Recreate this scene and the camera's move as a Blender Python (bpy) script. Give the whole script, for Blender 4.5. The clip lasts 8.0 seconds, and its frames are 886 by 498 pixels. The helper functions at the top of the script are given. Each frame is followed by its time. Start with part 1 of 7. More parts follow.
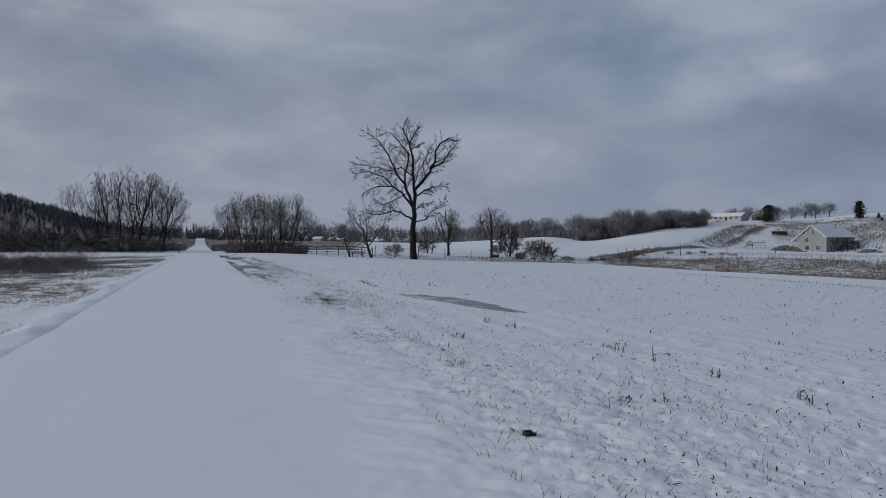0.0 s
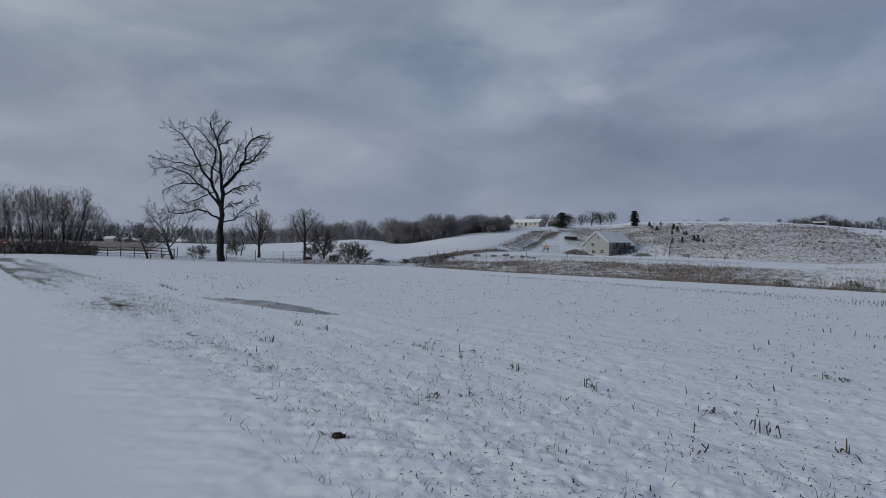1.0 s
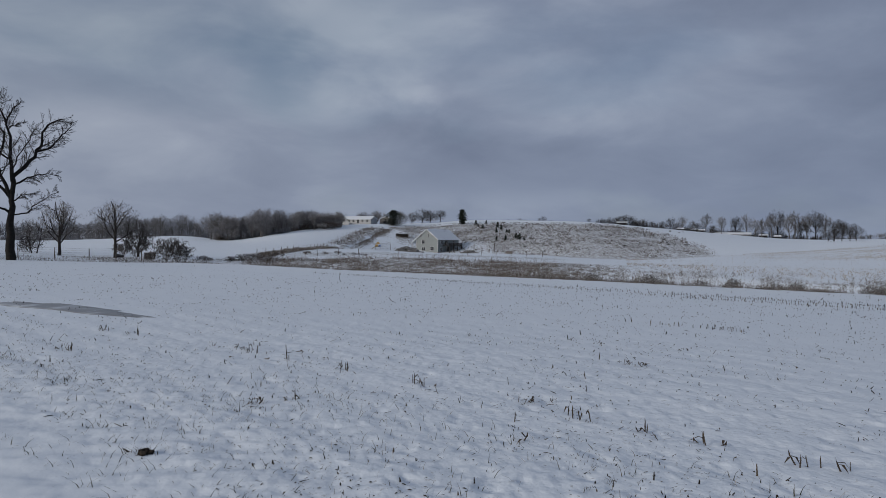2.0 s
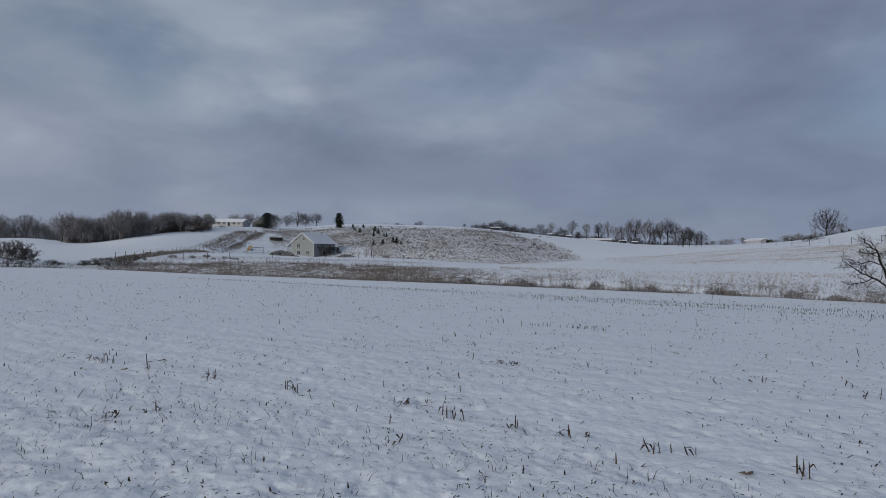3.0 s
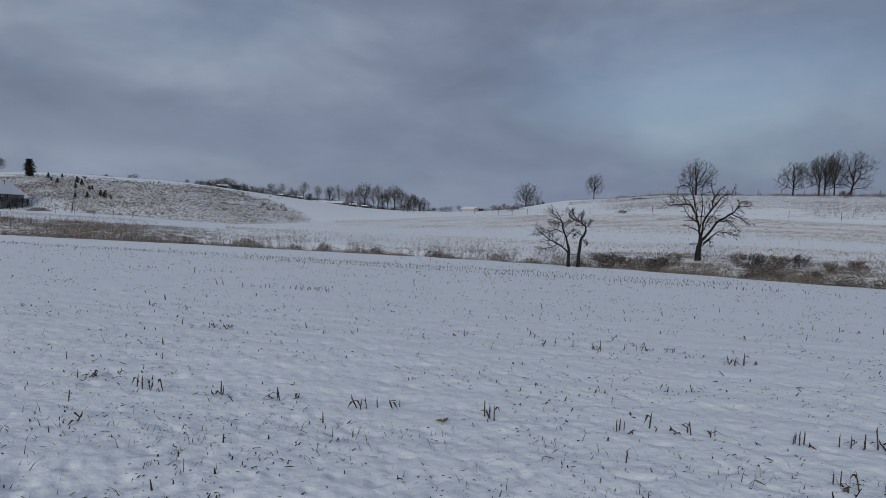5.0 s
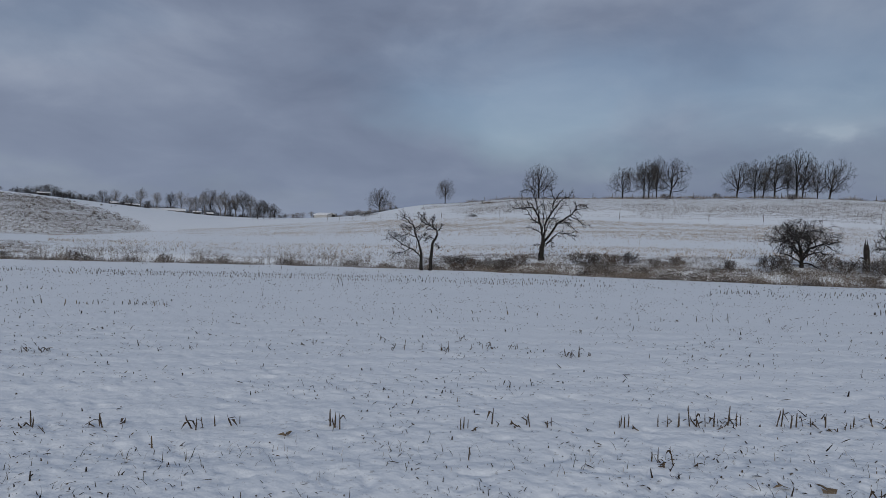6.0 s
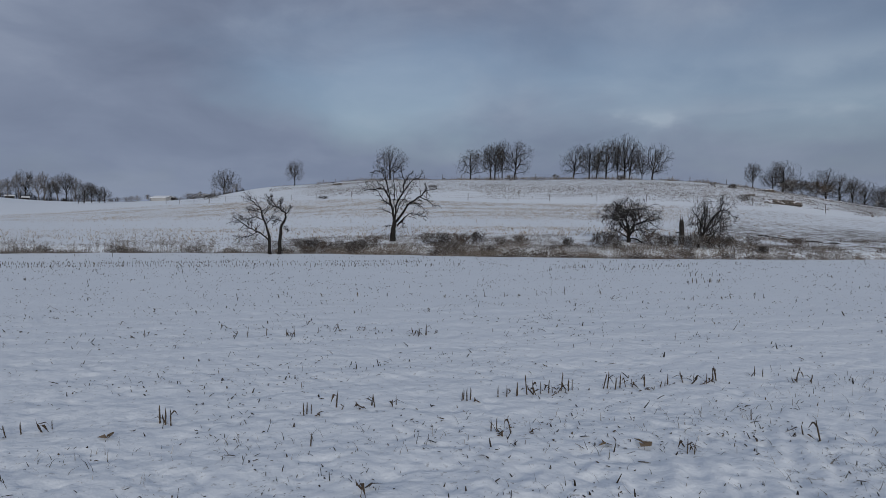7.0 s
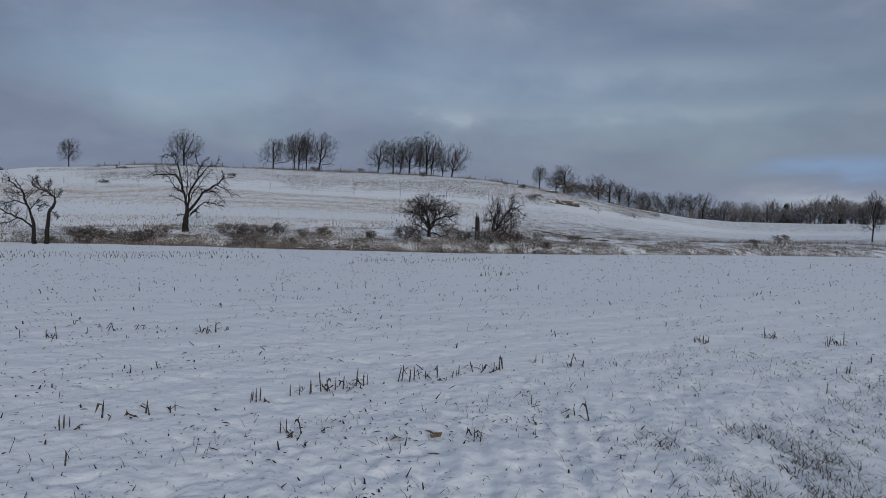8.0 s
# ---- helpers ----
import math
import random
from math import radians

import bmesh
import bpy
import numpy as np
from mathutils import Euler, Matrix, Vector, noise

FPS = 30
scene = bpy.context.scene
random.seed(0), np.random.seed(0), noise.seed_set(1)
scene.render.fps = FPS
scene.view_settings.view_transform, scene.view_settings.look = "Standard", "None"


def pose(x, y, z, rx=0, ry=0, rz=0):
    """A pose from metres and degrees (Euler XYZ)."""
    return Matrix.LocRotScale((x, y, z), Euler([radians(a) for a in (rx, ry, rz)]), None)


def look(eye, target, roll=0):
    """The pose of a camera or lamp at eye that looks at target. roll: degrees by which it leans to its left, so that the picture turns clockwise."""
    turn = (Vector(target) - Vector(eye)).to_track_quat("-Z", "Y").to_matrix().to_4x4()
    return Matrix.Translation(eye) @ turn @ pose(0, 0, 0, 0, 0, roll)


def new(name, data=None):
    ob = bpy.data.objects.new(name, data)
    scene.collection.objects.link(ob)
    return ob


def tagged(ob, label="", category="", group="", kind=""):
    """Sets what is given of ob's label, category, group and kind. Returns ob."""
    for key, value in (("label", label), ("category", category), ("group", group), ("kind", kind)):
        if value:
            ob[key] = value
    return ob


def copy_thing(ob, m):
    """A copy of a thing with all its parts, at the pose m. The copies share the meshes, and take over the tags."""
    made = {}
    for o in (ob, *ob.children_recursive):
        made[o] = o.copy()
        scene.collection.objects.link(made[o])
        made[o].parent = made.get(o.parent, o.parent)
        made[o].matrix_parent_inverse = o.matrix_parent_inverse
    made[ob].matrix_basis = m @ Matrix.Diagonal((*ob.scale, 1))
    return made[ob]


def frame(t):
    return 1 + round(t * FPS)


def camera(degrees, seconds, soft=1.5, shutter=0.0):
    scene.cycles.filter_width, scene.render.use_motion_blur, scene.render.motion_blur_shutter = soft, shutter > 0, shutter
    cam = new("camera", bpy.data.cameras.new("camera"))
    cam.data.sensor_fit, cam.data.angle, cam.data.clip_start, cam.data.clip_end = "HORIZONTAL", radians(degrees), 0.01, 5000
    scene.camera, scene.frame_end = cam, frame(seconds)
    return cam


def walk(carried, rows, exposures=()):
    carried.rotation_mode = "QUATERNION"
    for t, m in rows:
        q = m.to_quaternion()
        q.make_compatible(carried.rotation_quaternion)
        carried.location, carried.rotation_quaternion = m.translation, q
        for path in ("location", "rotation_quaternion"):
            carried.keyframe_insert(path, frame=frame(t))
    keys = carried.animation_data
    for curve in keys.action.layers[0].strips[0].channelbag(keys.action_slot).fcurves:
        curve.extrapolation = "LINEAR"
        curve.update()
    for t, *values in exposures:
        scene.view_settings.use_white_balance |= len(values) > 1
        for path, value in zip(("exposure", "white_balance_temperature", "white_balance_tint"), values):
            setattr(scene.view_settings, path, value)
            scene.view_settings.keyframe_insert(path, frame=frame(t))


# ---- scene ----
cam = camera(68.2, 8.0, soft=0.8)
PATH = [
    (0, (-0.01, -0.038, 1.583), (0.009, 1.962, 1.563), -0.0),
    (0.5, (-0.019, -0.035, 1.58), (0.162, 1.957, 1.611), 0.4),
    (1, (0.023, 0.005, 1.56), (0.598, 1.921, 1.55), 0.5),
    (1.5, (0.056, 0.068, 1.559), (0.865, 1.897, 1.536), 0.8),
    (2, (0.107, 0.101, 1.559), (1.147, 1.809, 1.545), 0.6),
    (2.2, (0.11, 0.094, 1.54), (1.235, 1.748, 1.534), 1.1),
    (3.3, (0.164, 0.109, 1.537), (1.571, 1.531, 1.527), 0.5),
    (3.5, (0.203, 0.108, 1.54), (1.659, 1.479, 1.517), 0.5),
    (4, (0.241, 0.118, 1.535), (1.816, 1.349, 1.492), 0.1),
    (4.5, (0.265, 0.111, 1.523), (1.954, 1.181, 1.462), 0.9),
    (5, (0.356, 0.096, 1.508), (2.172, 0.928, 1.42), 2.7),
    (5.2, (0.404, 0.07, 1.498), (2.259, 0.811, 1.422), 2.4),
    (6.3, (0.445, -0.011, 1.509), (2.422, 0.284, 1.448), 1.2),
    (6.5, (0.477, -0.03, 1.505), (2.464, 0.18, 1.436), 0.8),
    (7, (0.51, -0.079, 1.492), (2.507, -0.109, 1.39), 0.8),
    (7.5, (0.555, -0.141, 1.495), (2.536, -0.392, 1.373), 1.6),
    (8, (0.628, -0.167, 1.489), (2.528, -0.781, 1.382), 2.4),
]
walk(cam, [(t, look(eye, target, roll)) for t, eye, target, roll in PATH])

# ---- world and light ----
SUN_AZ, SUN_EL = -95.0, 17.0
world = bpy.data.worlds.new("winter_sky")
scene.world = world
world.use_nodes = True


class Nodes:
    """Short helper round a node tree."""

    def __init__(self, tree):
        self.t = tree
        tree.nodes.clear()

    def add(self, kind):
        return self.t.nodes.new("ShaderNode" + kind)

    def put(self, socket, value):
        if isinstance(value, bpy.types.NodeSocket):
            self.t.links.new(value, socket)
        else:
            socket.default_value = value

    def math(self, op, a, b=0.0, c=0.0, clamp=False):
        n = self.add("Math")
        n.operation, n.use_clamp = op, clamp
        for s, v in zip(n.inputs, (a, b, c)):
            self.put(s, v)
        return n.outputs[0]

    def noise(self, vec, scale, detail=4.0, rough=0.55, distort=0.0):
        n = self.add("TexNoise")
        if vec is not None:
            self.put(n.inputs["Vector"], vec)
        n.inputs["Scale"].default_value = scale
        n.inputs["Detail"].default_value = detail
        n.inputs["Roughness"].default_value = rough
        n.inputs["Distortion"].default_value = distort
        return n.outputs["Fac"]

    def ramp(self, fac, stops):
        n = self.add("ValToRGB")
        r = n.color_ramp
        while len(r.elements) < len(stops):
            r.elements.new(0.5)
        for e, (p, c) in zip(r.elements, stops):
            e.position = p
            e.color = (c, c, c, 1) if isinstance(c, (int, float)) else (*c, 1)
        self.put(n.inputs[0], fac)
        return n.outputs[0]

    def mix(self, fac, a, b, blend="MIX"):
        n = self.add("Mix")
        n.data_type, n.blend_type = "RGBA", blend
        self.put(n.inputs[0], fac)
        for s, v in ((n.inputs[6], a), (n.inputs[7], b)):
            self.put(s, v if isinstance(v, bpy.types.NodeSocket) else (*v, 1))
        return n.outputs[2]


# soft banks and gaps in the cloud: azimuth, elevation, their spreads, how bright
CLOUDS = [(-32, 16.5, 6, 2.6, 0.10), (-34, 10.5, 7, 1.3, 0.07), (-22, 12.3, 7, 2.4, -0.08), (-9, 17, 8, 2.2, 0.08), (-4, 7, 16, 2.2, 0.05), (-6, 21, 26, 5, 0.07), (-1, 12.5, 6, 2.0, -0.07), (9, 11.8, 5, 1.4, -0.06), (31, 8.2, 6, 3.6, -0.08),
          (22, 17.5, 4.5, 2.8, 0.13), (27, 13.5, 2.6, 3.0, 0.08), (19, 14.2, 3, 1.3, -0.06), (37, 8.5, 7, 2.6, -0.05), (36, 3.6, 11, 1.4, 0.05), (90, 9, 9, 2.4, 0.05), (109.7, 8.6, 2.0, 0.8, 0.2),
          (124, 12.4, 12, 1.0, 0.12), (128, 9.2, 10, 0.7, 0.11), (127, 5.4, 8, 1.6, -0.05), (139, 2.2, 6, 0.8, 0.2), (75, 12, 8, 4, -0.05), (60, 16, 12, 3, -0.03)]


def build_sky():
    k = Nodes(world.node_tree)
    sky = k.add("TexSky")
    sky.sky_type, sky.sun_disc = "NISHITA", False
    sky.sun_elevation, sky.sun_rotation = radians(SUN_EL), radians(SUN_AZ)
    way = k.add("TexCoord").outputs["Generated"]
    sep = k.add("SeparateXYZ")
    k.put(sep.inputs[0], way)
    up = k.math("MAXIMUM", sep.outputs[2], 0.0)
    # clouds lie on a layer, so they flatten towards the horizon
    den = k.math("ADD", up, 0.36)
    flat = k.add("CombineXYZ")
    k.put(flat.inputs[0], k.math("DIVIDE", sep.outputs[0], den))
    k.put(flat.inputs[1], k.math("DIVIDE", sep.outputs[1], den))
    k.put(flat.inputs[2], k.math("MULTIPLY", up, 2.2))
    big = k.noise(flat.outputs[0], 0.9, 3.0, 0.45)
    small = k.noise(flat.outputs[0], 2.6, 7.0, 0.52, 0.3)
    wisp = k.noise(flat.outputs[0], 1.5, 5.0, 0.6)
    az = k.math("DEGREES", k.math("ARCTAN2", sep.outputs[0], sep.outputs[1]))
    el = k.math("DEGREES", k.math("ARCSINE", sep.outputs[2]))
    az = k.math("ADD", az, k.math("MULTIPLY", k.math("SUBTRACT", wisp, 0.5), 22.0))
    el = k.math("ADD", el, k.math("MULTIPLY", k.math("SUBTRACT", small, 0.5), 4.5))

    def bank(a, e, wa, we):
        u = k.math("DIVIDE", k.math("SUBTRACT", az, a), wa)
        v = k.math("DIVIDE", k.math("SUBTRACT", el, e), we)
        s = k.math("ADD", k.math("MULTIPLY", u, u), k.math("MULTIPLY", v, v))
        return k.math("EXPONENT", k.math("MULTIPLY", s, -1.0))

    tone = k.math("ADD", k.math("MULTIPLY", big, 0.45), k.math("MULTIPLY", small, 0.55))
    # far off the layers blend into one even band
    tone = k.math("ADD", 0.5, k.math("MULTIPLY", k.math("SUBTRACT", tone, 0.5), k.math("ADD", 0.25, k.math("MULTIPLY", up, 2.6), clamp=True)))
    for a, e, wa, we, amp in CLOUDS:
        tone = k.math("MULTIPLY_ADD", bank(a, e, wa, we), amp, tone)
    grey = k.ramp(tone, [(0.36, (0.175, 0.200, 0.265)), (0.48, (0.230, 0.258, 0.328)), (0.56, (0.290, 0.318, 0.385)), (0.70, (0.43, 0.455, 0.50))])
    # an overcast dome is brighter overhead and towards the sun
    dome = k.math("ADD", 1.06, k.math("MULTIPLY", up, -0.08))
    sunward = k.math("ADD", k.math("MULTIPLY", sep.outputs[0], -0.14), k.math("MULTIPLY_ADD", sep.outputs[1], 0.08, 0.98))
    grey = k.mix(1.0, grey, k.math("MULTIPLY", dome, sunward), "MULTIPLY")
    # greyer on the sun's side, slate blue opposite
    side = k.math("ADD", k.math("MULTIPLY", sep.outputs[0], 0.5), 0.5, clamp=True)
    grey = k.mix(1.0, grey, k.mix(side, (1.03, 1.0, 0.93), (0.91, 0.99, 1.10)), "MULTIPLY")
    # blue where the cloud is thin
    thin = k.ramp(k.noise(flat.outputs[0], 0.95, 4.0, 0.5, 0.2), [(0.48, 0.0), (0.68, 0.5)])
    thin = k.math("MULTIPLY", thin, k.math("MULTIPLY", up, 9.0, clamp=True))
    thin = k.math("ADD", thin, k.math("MULTIPLY", bank(16, 15, 4, 3.5), 0.4))
    blue = k.mix(1.0, sky.outputs[0], (0.060, 0.064, 0.072), "MULTIPLY")
    col = k.mix(thin, grey, blue)
    col = k.mix(k.math("MULTIPLY", bank(141, 4.4, 6, 0.8), 0.75), col, (0.22, 0.33, 0.52))
    bg = k.add("Background")
    k.put(bg.inputs[0], col)
    bg.inputs[1].default_value = 1.0
    k.put(k.add("OutputWorld").inputs[0], bg.outputs[0])


build_sky()
sun = new("sun", bpy.data.lights.new("sun", "SUN"))
sun.data.energy, sun.data.angle, sun.data.color = 1.97, radians(22), (1.0, 0.92, 0.83)
_a, _e = radians(SUN_AZ), radians(SUN_EL)
sun.matrix_world = look((0, 0, 50), (-math.sin(_a) * math.cos(_e), -math.cos(_a) * math.cos(_e), 50 - math.sin(_e)))
scene.view_settings.exposure = 0.0

# ---- materials ----


def material(name, build):
    m = bpy.data.materials.new(name)
    m.use_nodes = True
    k = Nodes(m.node_tree)
    b = k.add("BsdfPrincipled")
    k.put(k.add("OutputMaterial").inputs[0], b.outputs[0])
    build(k, b)
    return m


def bump(k, b, height, strength, distance):
    n = k.add("Bump")
    n.inputs["Strength"].default_value = strength
    n.inputs["Distance"].default_value = distance
    k.put(n.inputs["Height"], height)
    k.put(b.inputs["Normal"], n.outputs[0])


def place_vec(k):
    return k.add("NewGeometry").outputs["Position"]


SNOW = (0.755, 0.815, 0.88)


def snow_build(k, b):
    """Snow with dry grass, stubble and soil showing through by the sheet's cover attribute."""
    pos = place_vec(k)
    cover = k.add("Attribute")
    cover.attribute_name = "cover"
    sep = k.add("SeparateColor")
    k.put(sep.inputs[0], cover.outputs["Color"])
    grass, tan, green = sep.outputs[0], sep.outputs[1], sep.outputs[2]
    fine = k.noise(pos, 9.0, 5.0, 0.65)
    patch = k.noise(pos, 1.1, 5.0, 0.65, 0.4)
    mott = k.math("ADD", k.math("MULTIPLY", fine, 0.55), k.math("MULTIPLY", patch, 0.45))
    snow = k.mix(k.noise(pos, 0.35, 4.0), (0.685, 0.75, 0.82), SNOW)
    soil = k.ramp(fine, [(0.3, (0.06, 0.05, 0.042)), (0.6, (0.15, 0.126, 0.103)), (0.8, (0.28, 0.242, 0.20))])
    straw = k.ramp(fine, [(0.3, (0.22, 0.17, 0.11)), (0.7, (0.42, 0.34, 0.23))])
    moss = k.ramp(fine, [(0.3, (0.085, 0.095, 0.062)), (0.75, (0.20, 0.21, 0.145))])

    def show(amount):
        edge = k.math("SUBTRACT", 0.70, k.math("MULTIPLY", amount, 0.38))
        return k.math("MULTIPLY", k.math("SUBTRACT", mott, edge), 22.0, clamp=True)

    col = k.mix(show(tan), snow, straw)
    col = k.mix(show(grass), col, soil)
    col = k.mix(show(green), col, moss)
    tilled = k.add("Attribute")
    tilled.attribute_name = "tilled"
    # crumbs of bare soil where the snow lies thinnest on the clods
    crumb = k.math("ADD", k.math("MULTIPLY", k.noise(pos, 21.0, 3.0, 0.6), 0.75), k.math("MULTIPLY", k.noise(pos, 0.8, 3.0, 0.6), 0.25))
    crumb = k.math("MULTIPLY", k.math("MULTIPLY", k.math("SUBTRACT", crumb, 0.60), 14.0, clamp=True), k.math("MULTIPLY", tilled.outputs["Fac"], 0.42))
    col = k.mix(crumb, col, soil)
    k.put(b.inputs["Base Color"], col)
    b.inputs["Roughness"].default_value = 0.75
    b.inputs["Specular IOR Level"].default_value = 0.25
    lumps = k.math("ADD", k.noise(pos, 10.0, 3.0, 0.5), k.math("MULTIPLY", k.noise(pos, 45.0, 2.0, 0.5), 0.08))
    bump(k, b, k.math("MULTIPLY", lumps, k.math("ADD", k.math("MULTIPLY", tilled.outputs["Fac"], 0.85), 0.15)), 0.3, 0.05)


snow_mat = material("snow_ground", snow_build)


def road_build(k, b):
    pos = place_vec(k)
    col = k.mix(k.noise(pos, 0.5, 4.0), (0.66, 0.715, 0.765), (0.735, 0.785, 0.83))
    k.put(b.inputs["Base Color"], col)
    b.inputs["Roughness"].default_value = 0.8
    b.inputs["Specular IOR Level"].default_value = 0.2
    bump(k, b, k.math("ADD", k.noise(pos, 2.0, 5.0, 0.6), k.math("MULTIPLY", k.noise(pos, 30.0, 3.0), 0.25)), 0.35, 0.03)


road_mat = material("packed_snow", road_build)


def plain(name, lo, hi, scale=6.0, rough=0.7, metal=0.0, relief=0.3, depth=0.01, spec=0.3):
    def build(k, b):
        pos = k.add("TexCoord").outputs["Object"]
        n = k.math("ADD", k.math("MULTIPLY", k.noise(pos, scale, 5.0, 0.6), 0.65), k.math("MULTIPLY", k.noise(pos, scale * 0.13, 3.0), 0.35))
        k.put(b.inputs["Base Color"], k.ramp(n, [(0.3, lo), (0.7, hi)]))
        b.inputs["Roughness"].default_value = rough
        b.inputs["Metallic"].default_value = metal
        b.inputs["Specular IOR Level"].default_value = spec
        if relief:
            bump(k, b, k.noise(pos, scale * 2.5, 4.0), relief, depth)
    return material(name, build)


def snowy(name, lo, hi, amount=0.5, scale=5.0, rough=0.85):
    """Bark or stone with snow lying on what faces up."""
    def build(k, b):
        pos = k.add("TexCoord").outputs["Object"]
        n = k.noise(pos, scale, 5.0, 0.65)
        own = k.ramp(n, [(0.3, lo), (0.72, hi)])
        sep = k.add("SeparateXYZ")
        k.put(sep.inputs[0], k.add("NewGeometry").outputs["Normal"])
        lie = k.math("ADD", sep.outputs[2], k.math("MULTIPLY", k.math("SUBTRACT", k.noise(pos, 1.3, 3.0), 0.5), 1.6))
        lie = k.math("MULTIPLY", k.math("SUBTRACT", lie, 1.0 - amount), 4.0, clamp=True)
        k.put(b.inputs["Base Color"], k.mix(lie, own, (0.78, 0.81, 0.86)))
        b.inputs["Roughness"].default_value = rough
        b.inputs["Specular IOR Level"].default_value = 0.15
        bump(k, b, k.noise(pos, scale * 3, 4.0), 0.6, 0.02)
    return material(name, build)


def islands(name, colours, rough=0.9):
    """Loose bits whose tone differs from piece to piece."""
    def build(k, b):
        r = k.add("NewGeometry").outputs["Random Per Island"]
        n = len(colours)
        k.put(b.inputs["Base Color"], k.ramp(r, [((i + 0.5) / n, c) for i, c in enumerate(colours)]))
        b.inputs["Roughness"].default_value = rough
        b.inputs["Specular IOR Level"].default_value = 0.15
    return material(name, build)


bark_dark = snowy("bark_dark", (0.016, 0.014, 0.014), (0.05, 0.045, 0.042), 0.26, 3.0)
bark_black = snowy("bark_black", (0.008, 0.0075, 0.0075), (0.024, 0.022, 0.021), 0.14, 3.0)
twig_black = snowy("twig_black", (0.011, 0.010, 0.010), (0.034, 0.031, 0.030), 0.2, 2.0)
bark_grey = snowy("bark_grey", (0.045, 0.040, 0.038), (0.12, 0.105, 0.095), 0.34, 3.0)
twig_dark = snowy("twig_dark", (0.026, 0.025, 0.026), (0.078, 0.075, 0.075), 0.14, 2.0)
twig_frost = snowy("twig_frost", (0.055, 0.053, 0.054), (0.15, 0.145, 0.143), 0.40, 2.0)
# far-tree twigs and bark, lightened to paint in the haze of distance
twig_haze = snowy("twig_haze", (0.12, 0.122, 0.134), (0.225, 0.225, 0.24), 0.25, 2.0)
bark_haze = snowy("bark_haze", (0.07, 0.068, 0.07), (0.16, 0.152, 0.15), 0.3, 2.0)
# bluish tint paints aerial haze onto the most distant woods
twig_haze_blue = snowy("twig_far_haze", (0.05, 0.055, 0.066), (0.12, 0.126, 0.142), 0.12, 0.4)
twig_brown = snowy("twig_brown", (0.05, 0.041, 0.036), (0.13, 0.108, 0.093), 0.3, 2.0)
needle_mat = snowy("needles", (0.010, 0.015, 0.012), (0.030, 0.040, 0.033), 0.18, 4.0)
weed_mat = islands("dry_weed", [(0.05, 0.042, 0.037), (0.12, 0.10, 0.082), (0.075, 0.063, 0.053), (0.18, 0.153, 0.122), (0.42, 0.42, 0.43), (0.065, 0.054, 0.046)])
red_weed_mat = islands("russet_weed", [(0.055, 0.045, 0.038), (0.13, 0.102, 0.08), (0.085, 0.068, 0.055), (0.19, 0.155, 0.12), (0.36, 0.36, 0.37)])
pale_weed_mat = islands("pale_weed", [(0.075, 0.066, 0.06), (0.17, 0.155, 0.14), (0.34, 0.33, 0.32), (0.12, 0.105, 0.095), (0.24, 0.225, 0.21)])
green_weed_mat = islands("winter_grass", [(0.06, 0.066, 0.045), (0.125, 0.13, 0.085), (0.085, 0.074, 0.053), (0.21, 0.19, 0.14), (0.10, 0.11, 0.07)])
verge_mat = islands("verge_blades", [(0.03, 0.032, 0.026), (0.06, 0.062, 0.045), (0.04, 0.036, 0.03), (0.11, 0.10, 0.08), (0.30, 0.31, 0.32)])
debris_mat = islands("crop_litter", [(0.014, 0.012, 0.011), (0.04, 0.033, 0.027), (0.022, 0.019, 0.017), (0.085, 0.068, 0.05), (0.018, 0.016, 0.015)])
straw_mat = islands("stubble_straw", [(0.10, 0.075, 0.05), (0.30, 0.23, 0.15), (0.20, 0.15, 0.095), (0.40, 0.32, 0.22)])
stubble_mat = islands("field_stubble", [(0.028, 0.024, 0.022), (0.075, 0.062, 0.048), (0.045, 0.038, 0.031), (0.13, 0.105, 0.075), (0.036, 0.031, 0.028)])
deck_mat = plain("deck_wood", (0.016, 0.015, 0.015), (0.05, 0.045, 0.042), 6.0, 0.85)
stalk_mat = plain("corn_stalk", (0.014, 0.012, 0.011), (0.09, 0.066, 0.044), 18.0, 0.8)
husk_mat = plain("corn_husk", (0.06, 0.045, 0.032), (0.20, 0.155, 0.105), 20.0, 0.8)
wood_mat = snowy("weathered_wood", (0.035, 0.030, 0.027), (0.11, 0.095, 0.085), 0.45, 6.0)
post_mat = plain("fence_post", (0.04, 0.034, 0.03), (0.13, 0.11, 0.095), 9.0, 0.9)
wire_mat = plain("fence_wire", (0.12, 0.12, 0.125), (0.25, 0.25, 0.26), 9.0, 0.5, 0.6, 0)
roof_snow = plain("roof_snow", (0.62, 0.66, 0.72), (0.72, 0.76, 0.81), 1.2, 0.7, 0, 0.4, 0.05)
white_wall = plain("white_siding", (0.27, 0.28, 0.29), (0.36, 0.37, 0.38), 2.0, 0.6)
tan_wall = plain("tan_siding", (0.13, 0.12, 0.11), (0.22, 0.205, 0.19), 2.0, 0.7)
dark_metal = plain("dark_metal", (0.05, 0.052, 0.056), (0.12, 0.122, 0.13), 3.0, 0.5, 0.3)
grey_metal = plain("grey_metal", (0.20, 0.205, 0.21), (0.34, 0.345, 0.35), 3.0, 0.45, 0.5)
dark_inside = plain("dark_inside", (0.012, 0.012, 0.013), (0.03, 0.03, 0.032), 2.0, 0.9)
stone_mat = snowy("rubble", (0.09, 0.09, 0.09), (0.19, 0.19, 0.188), 0.05, 3.0)
rust_mat = snowy("rubble_dark", (0.04, 0.036, 0.033), (0.13, 0.115, 0.10), 0.30, 3.0)
yellow_mat = plain("yellow_plastic", (0.30, 0.19, 0.05), (0.40, 0.26, 0.07), 3.0, 0.4)
